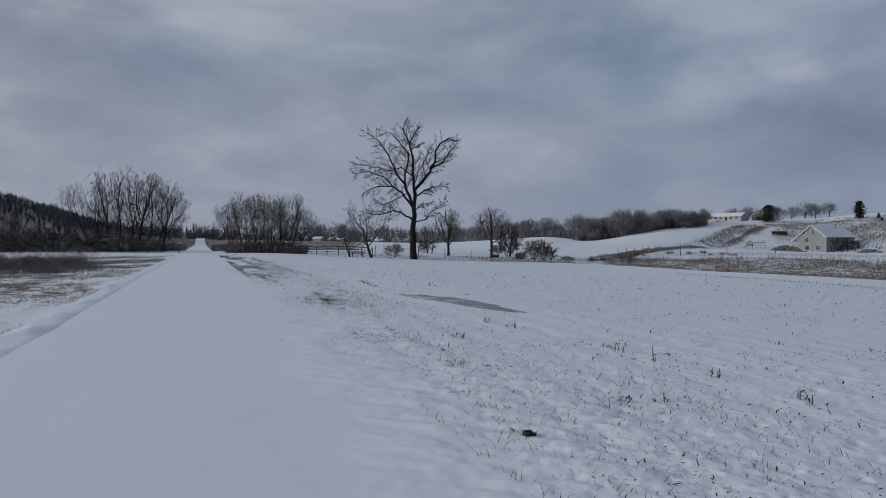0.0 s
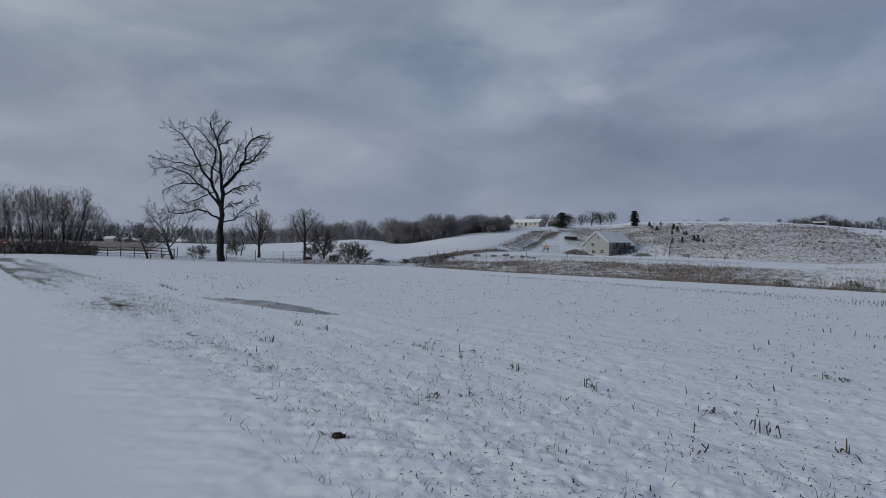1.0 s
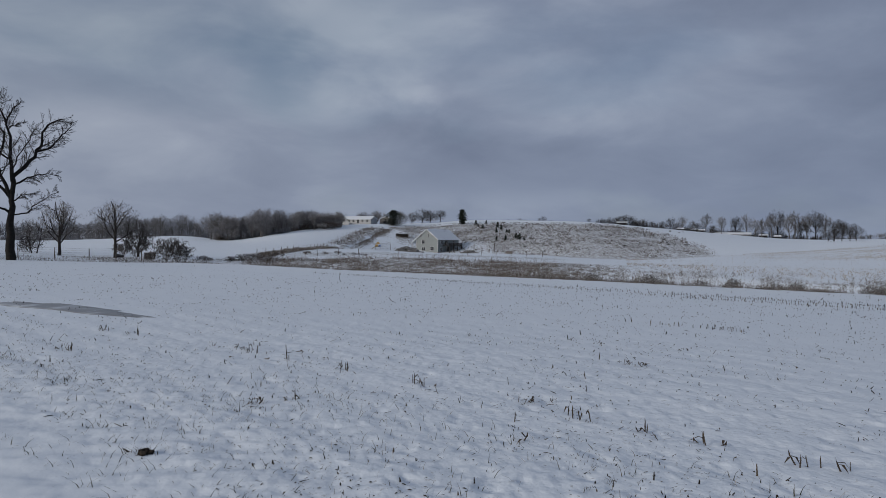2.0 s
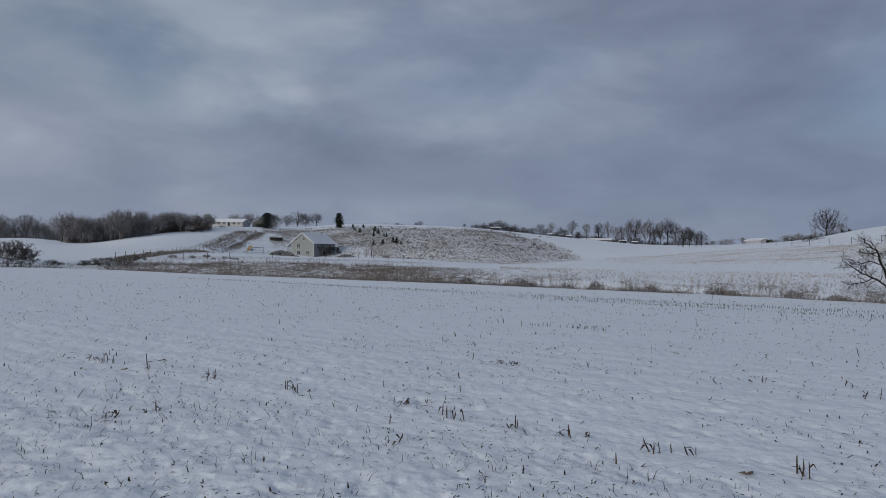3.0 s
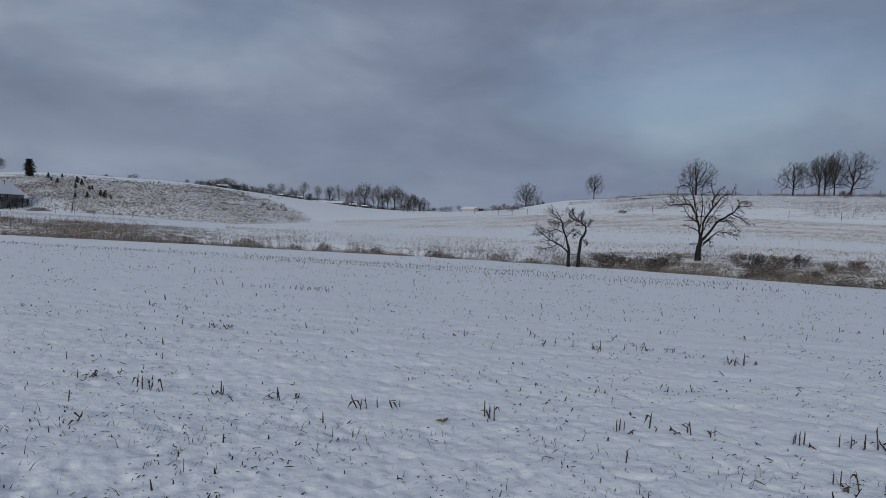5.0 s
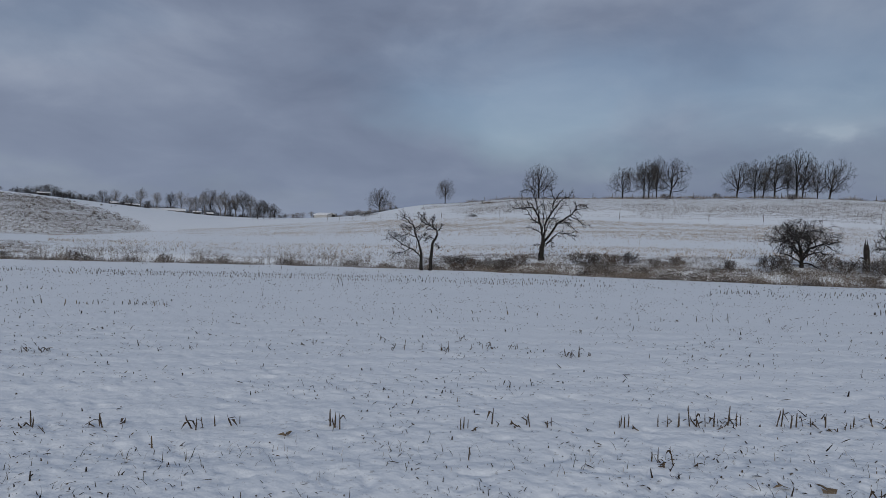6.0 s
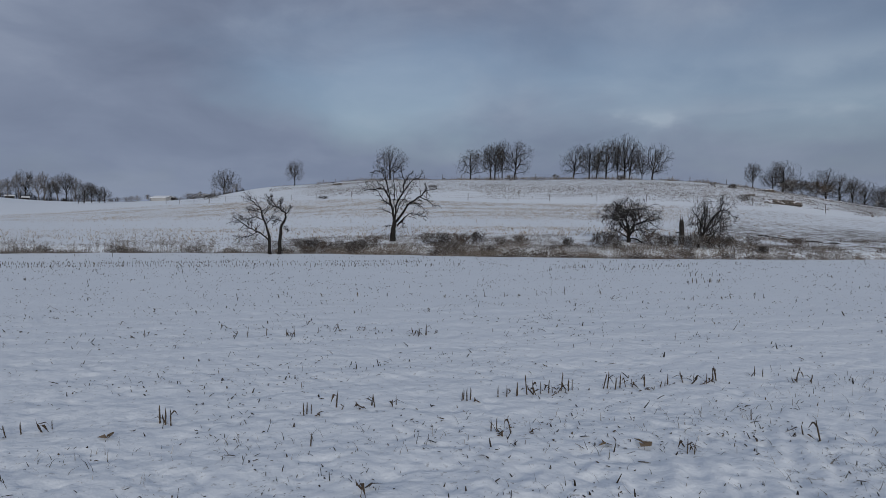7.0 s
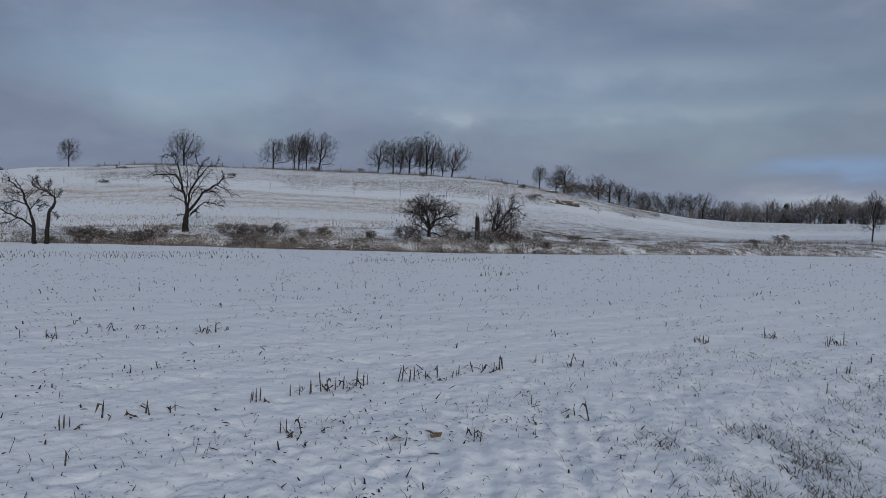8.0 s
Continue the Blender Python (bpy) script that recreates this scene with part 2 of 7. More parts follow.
blue_mat = plain("blue_plastic", (0.04, 0.08, 0.22), (0.06, 0.12, 0.3), 3.0, 0.4)
red_mat = plain("red_sign", (0.20, 0.035, 0.03), (0.28, 0.05, 0.045), 8.0, 0.5)
white_paint = plain("white_paint", (0.74, 0.75, 0.76), (0.82, 0.83, 0.84), 6.0, 0.4)
trim_mat = plain("white_trim", (0.42, 0.43, 0.44), (0.52, 0.53, 0.54), 6.0, 0.5)


def siding_build(k, b):
    """Grey-green lap siding."""
    pos = k.add("TexCoord").outputs["Object"]
    k.put(b.inputs["Base Color"], k.mix(k.noise(pos, 0.7, 4.0), (0.17, 0.195, 0.205), (0.21, 0.236, 0.245)))
    b.inputs["Roughness"].default_value = 0.55


siding_mat = material("grey_green_siding", siding_build)


def glass_build(k, b):
    b.inputs["Base Color"].default_value = (0.02, 0.024, 0.03, 1)
    b.inputs["Roughness"].default_value = 0.08
    b.inputs["Specular IOR Level"].default_value = 0.6


glass_mat = material("window_glass", glass_build)


def ice_build(k, b):
    pos = place_vec(k)
    n = k.noise(pos, 1.1, 5.0, 0.6, 0.5)
    k.put(b.inputs["Base Color"], k.ramp(n, [(0.3, (0.15, 0.16, 0.175)), (0.52, (0.22, 0.235, 0.255)), (0.66, (0.55, 0.59, 0.64))]))
    b.inputs["Roughness"].default_value = 0.42
    bump(k, b, k.noise(pos, 6.0, 4.0), 0.2, 0.01)


ice_mat = material("frozen_puddle", ice_build)

# ---- the lie of the land ----
ROAD_TURN = radians(19.7)
ROW_TURN = radians(15.1)
EYE_Z = 1.54


def lattice(x, y, seed):
    """Smooth value noise in 0..1 over arrays."""
    xi, yi = np.floor(x), np.floor(y)
    fx, fy = x - xi, y - yi
    fx, fy = fx * fx * (3 - 2 * fx), fy * fy * (3 - 2 * fy)

    def h(i, j):
        v = np.sin(i * 127.1 + j * 311.7 + seed * 74.7) * 43758.5453
        return v - np.floor(v)
    a, b, c, d = h(xi, yi), h(xi + 1, yi), h(xi, yi + 1), h(xi + 1, yi + 1)
    return (a * (1 - fx) + b * fx) * (1 - fy) + (c * (1 - fx) + d * fx) * fy


def fbm(x, y, seed=0, octaves=3):
    s, amp, tot = 0.0, 1.0, 0.0
    for o in range(octaves):
        s = s + amp * lattice(x * 2 ** o + 17.3 * o, y * 2 ** o - 9.1 * o, seed + o)
        tot += amp
        amp *= 0.5
    return s / tot


def step(a, b, v):
    t = np.clip((v - a) / (b - a), 0, 1)
    return t * t * (3 - 2 * t)


def curve(*pairs):
    """A smooth reading of a short table of (azimuth, value), for numbers and arrays."""
    grid = np.arange(-180, 180.6, 0.5)
    v = np.interp(grid, [p[0] for p in pairs], [p[1] for p in pairs])
    w = np.exp(-0.5 * (np.arange(-8, 9) / 3.0) ** 2)
    v = np.convolve(np.pad(v, 8, mode="edge"), w / w.sum(), mode="valid")
    plain_list = [float(q) for q in v]

    def read(az):
        if isinstance(az, (int, float)):
            k = (az + 180) * 2
            i = min(int(k), 719)
            return plain_list[i] + (plain_list[i + 1] - plain_list[i]) * (k - i)
        return np.interp(az, grid, v)
    return read


field_edge = curve((-180, 82), (-16, 84), (-2, 86.5), (9, 88), (15, 78), (22, 65), (30, 58), (37, 53), (51, 47), (60, 45), (75, 43), (90, 41.5), (108, 39), (122, 43), (142, 62), (160, 80))

bank_top = curve((-20, 112), (5, 112), (13, 112), (20, 100), (28, 90), (36, 85), (47, 75), (57, 62), (65, 57), (84, 53), (108, 51), (118, 53), (128, 62), (142, 82), (160, 100))

bank_el = curve((-20, -0.79), (-5, -1.0), (5, -1.2), (12.6, -1.4), (20, -1.3), (28, -1.16), (36, -1.42), (47, -1.55), (57, -2.0), (65, -2.35), (75, -2.3), (84, -1.93), (94, -1.6), (108, -1.5), (118, -1.8), (128, -1.6), (142, -0.85), (160, -0.8))

mid_r = curve((-20, 200), (0, 170), (12, 190), (20, 205), (26, 235), (30, 250), (38, 230), (43, 190), (48, 170), (54, 175), (60, 190), (65, 190), (71, 170), (75, 150), (84, 130), (95, 120), (118, 115), (130, 130), (136, 150), (142, 170))

mid_el = curve((-20, -0.42), (-8, -0.5), (0, -0.75), (5, -0.6), (12.6, -0.46), (20, -0.35), (26, -0.55), (30, -0.75), (38, -0.78), (43, -1.04), (48, -1.1), (54, -0.59), (60, -0.19), (65, 0.33), (71, 0.78), (75, 1.03), (81, 1.3), (84, 1.5), (95, 1.2), (108, 1.22), (118, 0.75), (126, 0.0), (130, -0.6), (136, -0.67), (142, -0.13), (160, 0))

crest_r = curve((-60, 450), (-25, 450), (-10, 350), (0, 330), (5, 330), (11.5, 320), (13.5, 258), (18, 275), (23, 315), (25, 330), (34, 350), (45, 370), (55, 400), (60, 420), (65, 350), (71, 280), (75, 240), (81, 220), (84, 205), (108, 200), (118, 190), (125, 190), (129, 220), (132, 250), (142, 300))

crest_el = curve((-60, 3.4), (-34, 3.5), (-32.4, 3.1), (-31, 2.4), (-28.5, 1.5), (-27, 1.0), (-22, 0.3), (-10, 0.1), (0, -0.1), (4.8, 0.22), (11, 0.6), (13, -0.1), (15.6, 0.5), (18.7, 1.1), (23, 1.7), (25, 1.75), (30, 1.8), (34, 2.25), (45, 2.05), (49.5, 1.55), (55, 1.03), (59.6, 0.6), (65, 0.7), (69, 0.95), (71, 1.1), (75, 2.15), (81, 2.6), (84, 2.98), (94, 3.17), (103, 3.3), (108, 3.2), (112.6, 3.0), (118, 2.2), (125, 0.9), (129, 0.4), (132, 0.35), (137, 0.35), (142, 0.55), (160, 0.8))

far_el = curve((-60, 1.2), (-24, 1.25), (-10, 1.05), (0, 0.8), (10, 0.5), (20, 0.3), (55, 0.4), (65, 0.35), (80, 0.3), (160, 0.6))

def across(x, y):
    """Metres to the right of the road's middle line."""
    return x * math.cos(ROAD_TURN) + y * math.sin(ROAD_TURN)


def along(x, y):
    return -x * math.sin(ROAD_TURN) + y * math.cos(ROAD_TURN)


def row_side(x, y):
    return x * math.cos(ROW_TURN) + y * math.sin(ROW_TURN)


def field_z(x, y):
    u = across(x, y)
    z = -0.013 * np.clip(u - 1.5, 0, 6.5) - 0.031 * np.clip(u - 8, 0, 30)
    left = np.clip(-u - 2.9, 0, 8)
    return z - 0.02 * left


def land(x, y):
    """Height of the ground without its small lumps."""
    x, y = np.asarray(x, float), np.asarray(y, float)
    r = np.hypot(x, y) + 1e-6
    az = np.degrees(np.arctan2(x, y))
    back = step(150, 165, np.abs(az)) + step(-60, -75, az)
    ra, rb, rc, rd = field_edge(az), bank_top(az), mid_r(az), crest_r(az)
    za = field_z(x * np.minimum(1, ra / r), y * np.minimum(1, ra / r))
    zb = EYE_Z + rb * np.tan(np.radians(bank_el(az)))
    zc = EYE_Z + rc * np.tan(np.radians(mid_el(az)))
    zd = EYE_Z + rd * np.tan(np.radians(crest_el(az)))
    re = 1300.0
    ze = EYE_Z + re * np.tan(np.radians(far_el(az)))
    valley = np.minimum(zd - 4.0, 0.5 * (zd + zc) - 2.0)
    z = field_z(x, y)
    out = np.where(r < ra, z, 0)
    t1 = np.clip((r - ra) / (rb - ra), 0, 1)
    ditch = 0.45 * np.sin(np.pi * np.clip(t1 * 2.2, 0, 1)) * step(5, 25, az)
    out = np.where((r >= ra) & (r < rb), za + (zb - za) * step(0.1, 1, t1) - ditch, out)
    t2 = np.clip((r - rb) / (rc - rb), 0, 1)
    out = np.where((r >= rb) & (r < rc), zb + (zc - zb) * (0.75 * t2 + 0.25 * t2 * t2), out)
    t3 = np.clip((r - rc) / (rd - rc), 0, 1)
    out = np.where((r >= rc) & (r < rd), zc + (zd - zc) * (t3 + 0.35 * t3 * (1 - t3)), out)
    t4 = np.clip((r - rd) / (0.45 * rd), 0, 1)
    out = np.where((r >= rd) & (r < 1.45 * rd), zd + (valley - zd) * t4 * t4 * (3 - 2 * t4), out)
    t5 = np.clip((r - 1.45 * rd) / (re - 1.45 * rd), 0, 1)
    out = np.where(r >= 1.45 * rd, valley + (ze - valley) * step(0, 1, t5), out)
    out = np.where(r >= re, ze - (r - re) * 0.008, out)
    # behind the view, and along the road, the land is level
    u, s = across(x, y), along(x, y)
    lane = (1 - step(7, 16, np.abs(u + 0.9))) * step(0, 20, s) * (1 - step(330, 420, s))
    level = np.clip(back, 0, 1)
    out = out * (1 - level) + np.clip(field_z(x, y), -1.0, 0) * level
    return out * (1 - lane) + np.minimum(out, 0.0) * 0 * lane + lane * (field_z(x, y) * (1 - step(60, 110, s)))


GRID_AZ = np.arange(-180, 180.1, 0.5)
GRID_R = 1.2 * 1.02 ** np.arange(0, 400)
_A, _R = np.meshgrid(np.radians(GRID_AZ), GRID_R, indexing="ij")
GRID_Z = land(_R * np.sin(_A), _R * np.cos(_A)).tolist()
LOG = 1 / math.log(1.02)


def ground_z(x, y):
    """The land's height at one place, read from a grid of it."""
    x, y = float(x), float(y)
    a = (math.degrees(math.atan2(x, y)) + 180) * 2
    r = max(0.0, min(398.0, math.log(max(math.hypot(x, y), 1.2) / 1.2) * LOG))
    i, j = min(int(a), 719), int(r)
    a, r = a - i, r - j
    p, q = GRID_Z[i], GRID_Z[i + 1]
    return (p[j] * (1 - r) + p[j + 1] * r) * (1 - a) + (q[j] * (1 - r) + q[j + 1] * r) * a


def fleck(x, y, seed=0, octaves=2):
    """fbm for one place."""
    s, amp, tot = 0.0, 1.0, 0.0
    for o in range(octaves):
        u, v, k = x * 2 ** o + 17.3 * o, y * 2 ** o - 9.1 * o, seed + o
        i, j = math.floor(u), math.floor(v)
        f, g = u - i, v - j
        f, g = f * f * (3 - 2 * f), g * g * (3 - 2 * g)
        h = []
        for m, n in ((i, j), (i + 1, j), (i, j + 1), (i + 1, j + 1)):
            w = math.sin(m * 127.1 + n * 311.7 + k * 74.7) * 43758.5453
            h.append(w - math.floor(w))
        s += amp * ((h[0] * (1 - f) + h[1] * f) * (1 - g) + (h[2] * (1 - f) + h[3] * f) * g)
        tot += amp
        amp *= 0.5
    return s / tot


def spot(az, r, sink=0.0):
    """A place on the ground at an azimuth and distance from the walk's start."""
    x, y = r * math.sin(radians(az)), r * math.cos(radians(az))
    return Vector((x, y, ground_z(x, y) - sink))

# ---- building helpers ----


def mesh_of(name, verts, faces, mat, smooth=False):
    me = bpy.data.meshes.new(name)
    me.from_pydata(verts, [], faces)
    if mat:
        me.materials.append(mat)
    if smooth:
        me.polygons.foreach_set("use_smooth", [True] * len(me.polygons))
    me.update()
    return me


def thing(name, place, turn=0.0, label="", category="", group="", kind=""):
    """An Empty at the base of a thing, to carry its parts."""
    ob = new(name)
    ob.matrix_basis = Matrix.Translation(place) @ pose(0, 0, 0, 0, 0, turn)
    ob.empty_display_size = 0.2
    return tagged(ob, label, category, group, kind)


class Solid:
    """Collects boxes, prisms and tubes into one mesh."""

    def __init__(self):
        self.v, self.f = [], []

    def add(self, verts, faces):
        n = len(self.v)
        self.v += [tuple(p) for p in verts]
        self.f += [tuple(i + n for i in f) for f in faces]
        return self

    def box(self, x0, y0, z0, x1, y1, z1, m=None, cut=0.0):
        """A box, its upright edges cut by a small bevel when cut is given."""
        if cut:
            ring = [(x0 + cut, y0), (x1 - cut, y0), (x1, y0 + cut), (x1, y1 - cut), (x1 - cut, y1), (x0 + cut, y1), (x0, y1 - cut), (x0, y0 + cut)]
        else:
            ring = [(x0, y0), (x1, y0), (x1, y1), (x0, y1)]
        return self.prism(ring, z0, z1, m)

    def prism(self, ring, z0, z1, m=None):
        n = len(ring)
        v = [Vector((x, y, z0)) for x, y in ring] + [Vector((x, y, z1)) for x, y in ring]
        if m is not None:
            v = [m @ p for p in v]
        f = [tuple(range(n - 1, -1, -1)), tuple(range(n, 2 * n))]
        f += [(i, (i + 1) % n, n + (i + 1) % n, n + i) for i in range(n)]
        return self.add(v, f)

    def tube(self, pts, radii, n=5, cap=True):
        base = len(self.v)
        k = len(pts)
        for i in range(k):
            d = (pts[min(i + 1, k - 1)] - pts[max(i - 1, 0)])
            if d.length < 1e-9:
                d = Vector((0, 0, 1))
            d.normalize()
            a = d.cross(Vector((0.31, 0.87, 0.38)))
            if a.length < 1e-3:
                a = d.cross(Vector((1, 0, 0)))
            a.normalize()
            b = d.cross(a)
            for j in range(n):
                w = 2 * math.pi * j / n
                p = pts[i] + (a * math.cos(w) + b * math.sin(w)) * radii[i]
                self.v.append((p.x, p.y, p.z))
        for i in range(k - 1):
            for j in range(n):
                q, e = base + i * n, (j + 1) % n
                self.f.append((q + j, q + e, q + n + e, q + n + j))
        if cap:
            self.f.append(tuple(base + (k - 1) * n + j for j in range(n)))
            self.f.append(tuple(base + n - 1 - j for j in range(n)))
        return self

    def lump(self, c, rx, ry, rz, rng, seg=7, rings=4, rough=0.25):
        """An uneven stone or clod."""
        base = len(self.v)
        self.v.append((c[0], c[1], c[2] + rz))
        for i in range(1, rings):
            a = math.pi * i / rings
            for j in range(seg):
                w = 2 * math.pi * (j + 0.5 * (i % 2)) / seg
                s = 1 + rng.uniform(-rough, rough)
                self.v.append((c[0] + rx * s * math.sin(a) * math.cos(w), c[1] + ry * s * math.sin(a) * math.sin(w), c[2] + rz * s * math.cos(a)))
        self.v.append((c[0], c[1], c[2] - rz))
        top, bot = base, len(self.v) - 1
        for j in range(seg):
            e = (j + 1) % seg
            self.f.append((top, base + 1 + j, base + 1 + e))
            for i in range(rings - 2):
                q = base + 1 + i * seg
                self.f.append((q + j, q + seg + j, q + seg + e, q + e))
            q = base + 1 + (rings - 2) * seg
            self.f.append((q + j, bot, q + e))
        return self


def part(name, solid, mat, parent, label="", smooth=False):
    ob = new(name, mesh_of(name, solid.v, solid.f, mat, smooth))
    ob.parent = parent
    if label:
        ob["label"] = label
    return ob


def single(name, solid, mat, label, category, group="", kind="", place=None, turn=0.0, smooth=False):
    """A thing that is one mesh."""
    ob = new(name, mesh_of(name, solid.v, solid.f, mat, smooth))
    if place is not None:
        ob.matrix_basis = Matrix.Translation(place) @ pose(0, 0, 0, 0, 0, turn)
    return tagged(ob, label, category, group, kind)


# ---- ground: one sheet to the horizon ----


def build_ground():
    az = np.concatenate([np.arange(-50, 152, 0.34), np.arange(152, 310, 3.0)])
    rr = [0.0, 0.02, 0.5, 1.0, 1.5]
    while rr[-1] < 4600:
        r = rr[-1]
        rr.append(r * 1.06 if r < 2.6 else r * 1.0085 if r < 13 else r * 1.016 if r < 60 else r * 1.024 if r < 480 else r * 1.12)
    rr = np.array(rr[1:])
    A, R = np.meshgrid(np.radians(az), rr)
    X, Y = R * np.sin(A), R * np.cos(A)
    Z = land(X, Y)
    U, S, W = across(X, Y), along(X, Y), row_side(X, Y)
    deg = (np.degrees(A) + 180) % 360 - 180
    edge = field_edge(deg)
    in_field = step(1.5, 3.2, U) * (1 - step(0.97, 1.02, R / edge))
    near = 1 - step(25, 60, R)
    on_road = step(-2.7, -2.4, U) * (1 - step(0.2, 0.6, U))
    # lumps of tilled soil under the snow, old rows, and drifts beside the road
    lumps = (fbm(X * 13, Y * 13, 3, 2) - 0.5) * 0.015 + (fbm(X * 25, Y * 25, 6, 1) - 0.5) * 0.009 + (fbm(X * 5, Y * 5, 4, 2) - 0.5) * 0.008 + (fbm(X * 2.3, Y * 2.3, 5, 2) - 0.5) * 0.006
    pits = -0.016 * step(0.64, 0.8, fbm(X * 7.3, Y * 7.3, 9, 2))
    rows = 0.004 * np.cos(2 * np.pi * W / 0.76)
    pool = np.exp(-((((X - PUDDLE[0]) * math.cos(PUDDLE[4]) + (Y - PUDDLE[1]) * math.sin(PUDDLE[4])) / (PUDDLE[2] * 1.3)) ** 4 + (((Y - PUDDLE[1]) * math.cos(PUDDLE[4]) - (X - PUDDLE[0]) * math.sin(PUDDLE[4])) / (PUDDLE[3] * 1.2)) ** 4))
    Z += in_field * near * (lumps + pits + rows) * (1 - pool)
    verge = step(0.6, 1.9, U) * (1 - step(3.0, 5.0, U)) * near
    Z += verge * ((fbm(U * 2.6, S * 7.5 + U * 5.0, 11, 3) - 0.5) * 0.055 + (fbm(X * 9, Y * 9, 13, 2) - 0.5) * 0.014 + 0.012)
    left = (1 - step(-3.9, -3.1, U)) * near
    Z += left * ((fbm(X * 2.6, Y * 2.6, 21, 3) - 0.5) * 0.16)
    # a low windrow of ploughed snow along the road's far side
    Z += 0.042 * np.exp(-((U + 3.05 + 0.7 * (fbm(S * 0.3, S * 0, 31, 3) - 0.5)) / 0.24) ** 2) * (0.1 + 1.6 * step(0.25, 0.75, fbm(S * 1.3, U * 3, 33, 3))) * (1 - step(70, 110, S))
    Z -= 0.05 * on_road * (1 - step(400, 440, R))
    far = step(60, 120, R)
    Z += far * (fbm(X * 0.03, Y * 0.03, 41, 3) - 0.5) * 0.7 * (1 - step(600, 900, R)) * (1 - step(-12, -5, U) * (1 - step(4, 12, U)))
    n, m = R.shape
    verts = np.stack([X, Y, Z], -1).reshape(-1, 3)
    i = np.arange(n - 1)[:, None] * m
    j = np.arange(m)[None, :]
    e = (j + 1) % m
    quads = np.stack([i + j, i + m + j, i + m + e, i + e], -1).reshape(-1, 4)[:, ::-1]
    me = bpy.data.meshes.new("ground")
    me.vertices.add(len(verts))
    me.vertices.foreach_set("co", verts.ravel())
    me.loops.add(quads.size)
    me.loops.foreach_set("vertex_index", quads.ravel().astype(np.int32))
    me.polygons.add(len(quads))
    me.polygons.foreach_set("loop_start", np.arange(0, quads.size, 4, dtype=np.int32))
    me.polygons.foreach_set("use_smooth", np.ones(len(quads), bool))
    me.update(calc_edges=True)
    me.validate()
    # what shows through the snow: dry grass, tan stubble, green winter grass
    grass, tan, green = cover(X, Y, R, deg, U, S, W)
    col = np.stack([grass, tan, green, np.ones_like(grass)], -1).reshape(-1, 4)
    att = me.color_attributes.new("cover", "FLOAT_COLOR", "POINT")
    att.data.foreach_set("color", np.clip(col, 0, 1).astype(np.float32).ravel())
    soft = me.attributes.new("tilled", "FLOAT", "POINT")
    rough = np.clip(step(1.2, 2.8, U + 0.8 * (fbm(X * 0.7, Y * 0.7, 81, 2) - 0.5)) + (1 - step(-3.9, -3.2, U)), 0, 1)
    soft.data.foreach_set("value", rough.astype(np.float32).ravel())
    me.materials.append(snow_mat)
    ob = new("ground", me)
    tagged(ob, "snow-covered fields rising to low rolling hills", "ground", kind="structure")
    return ob


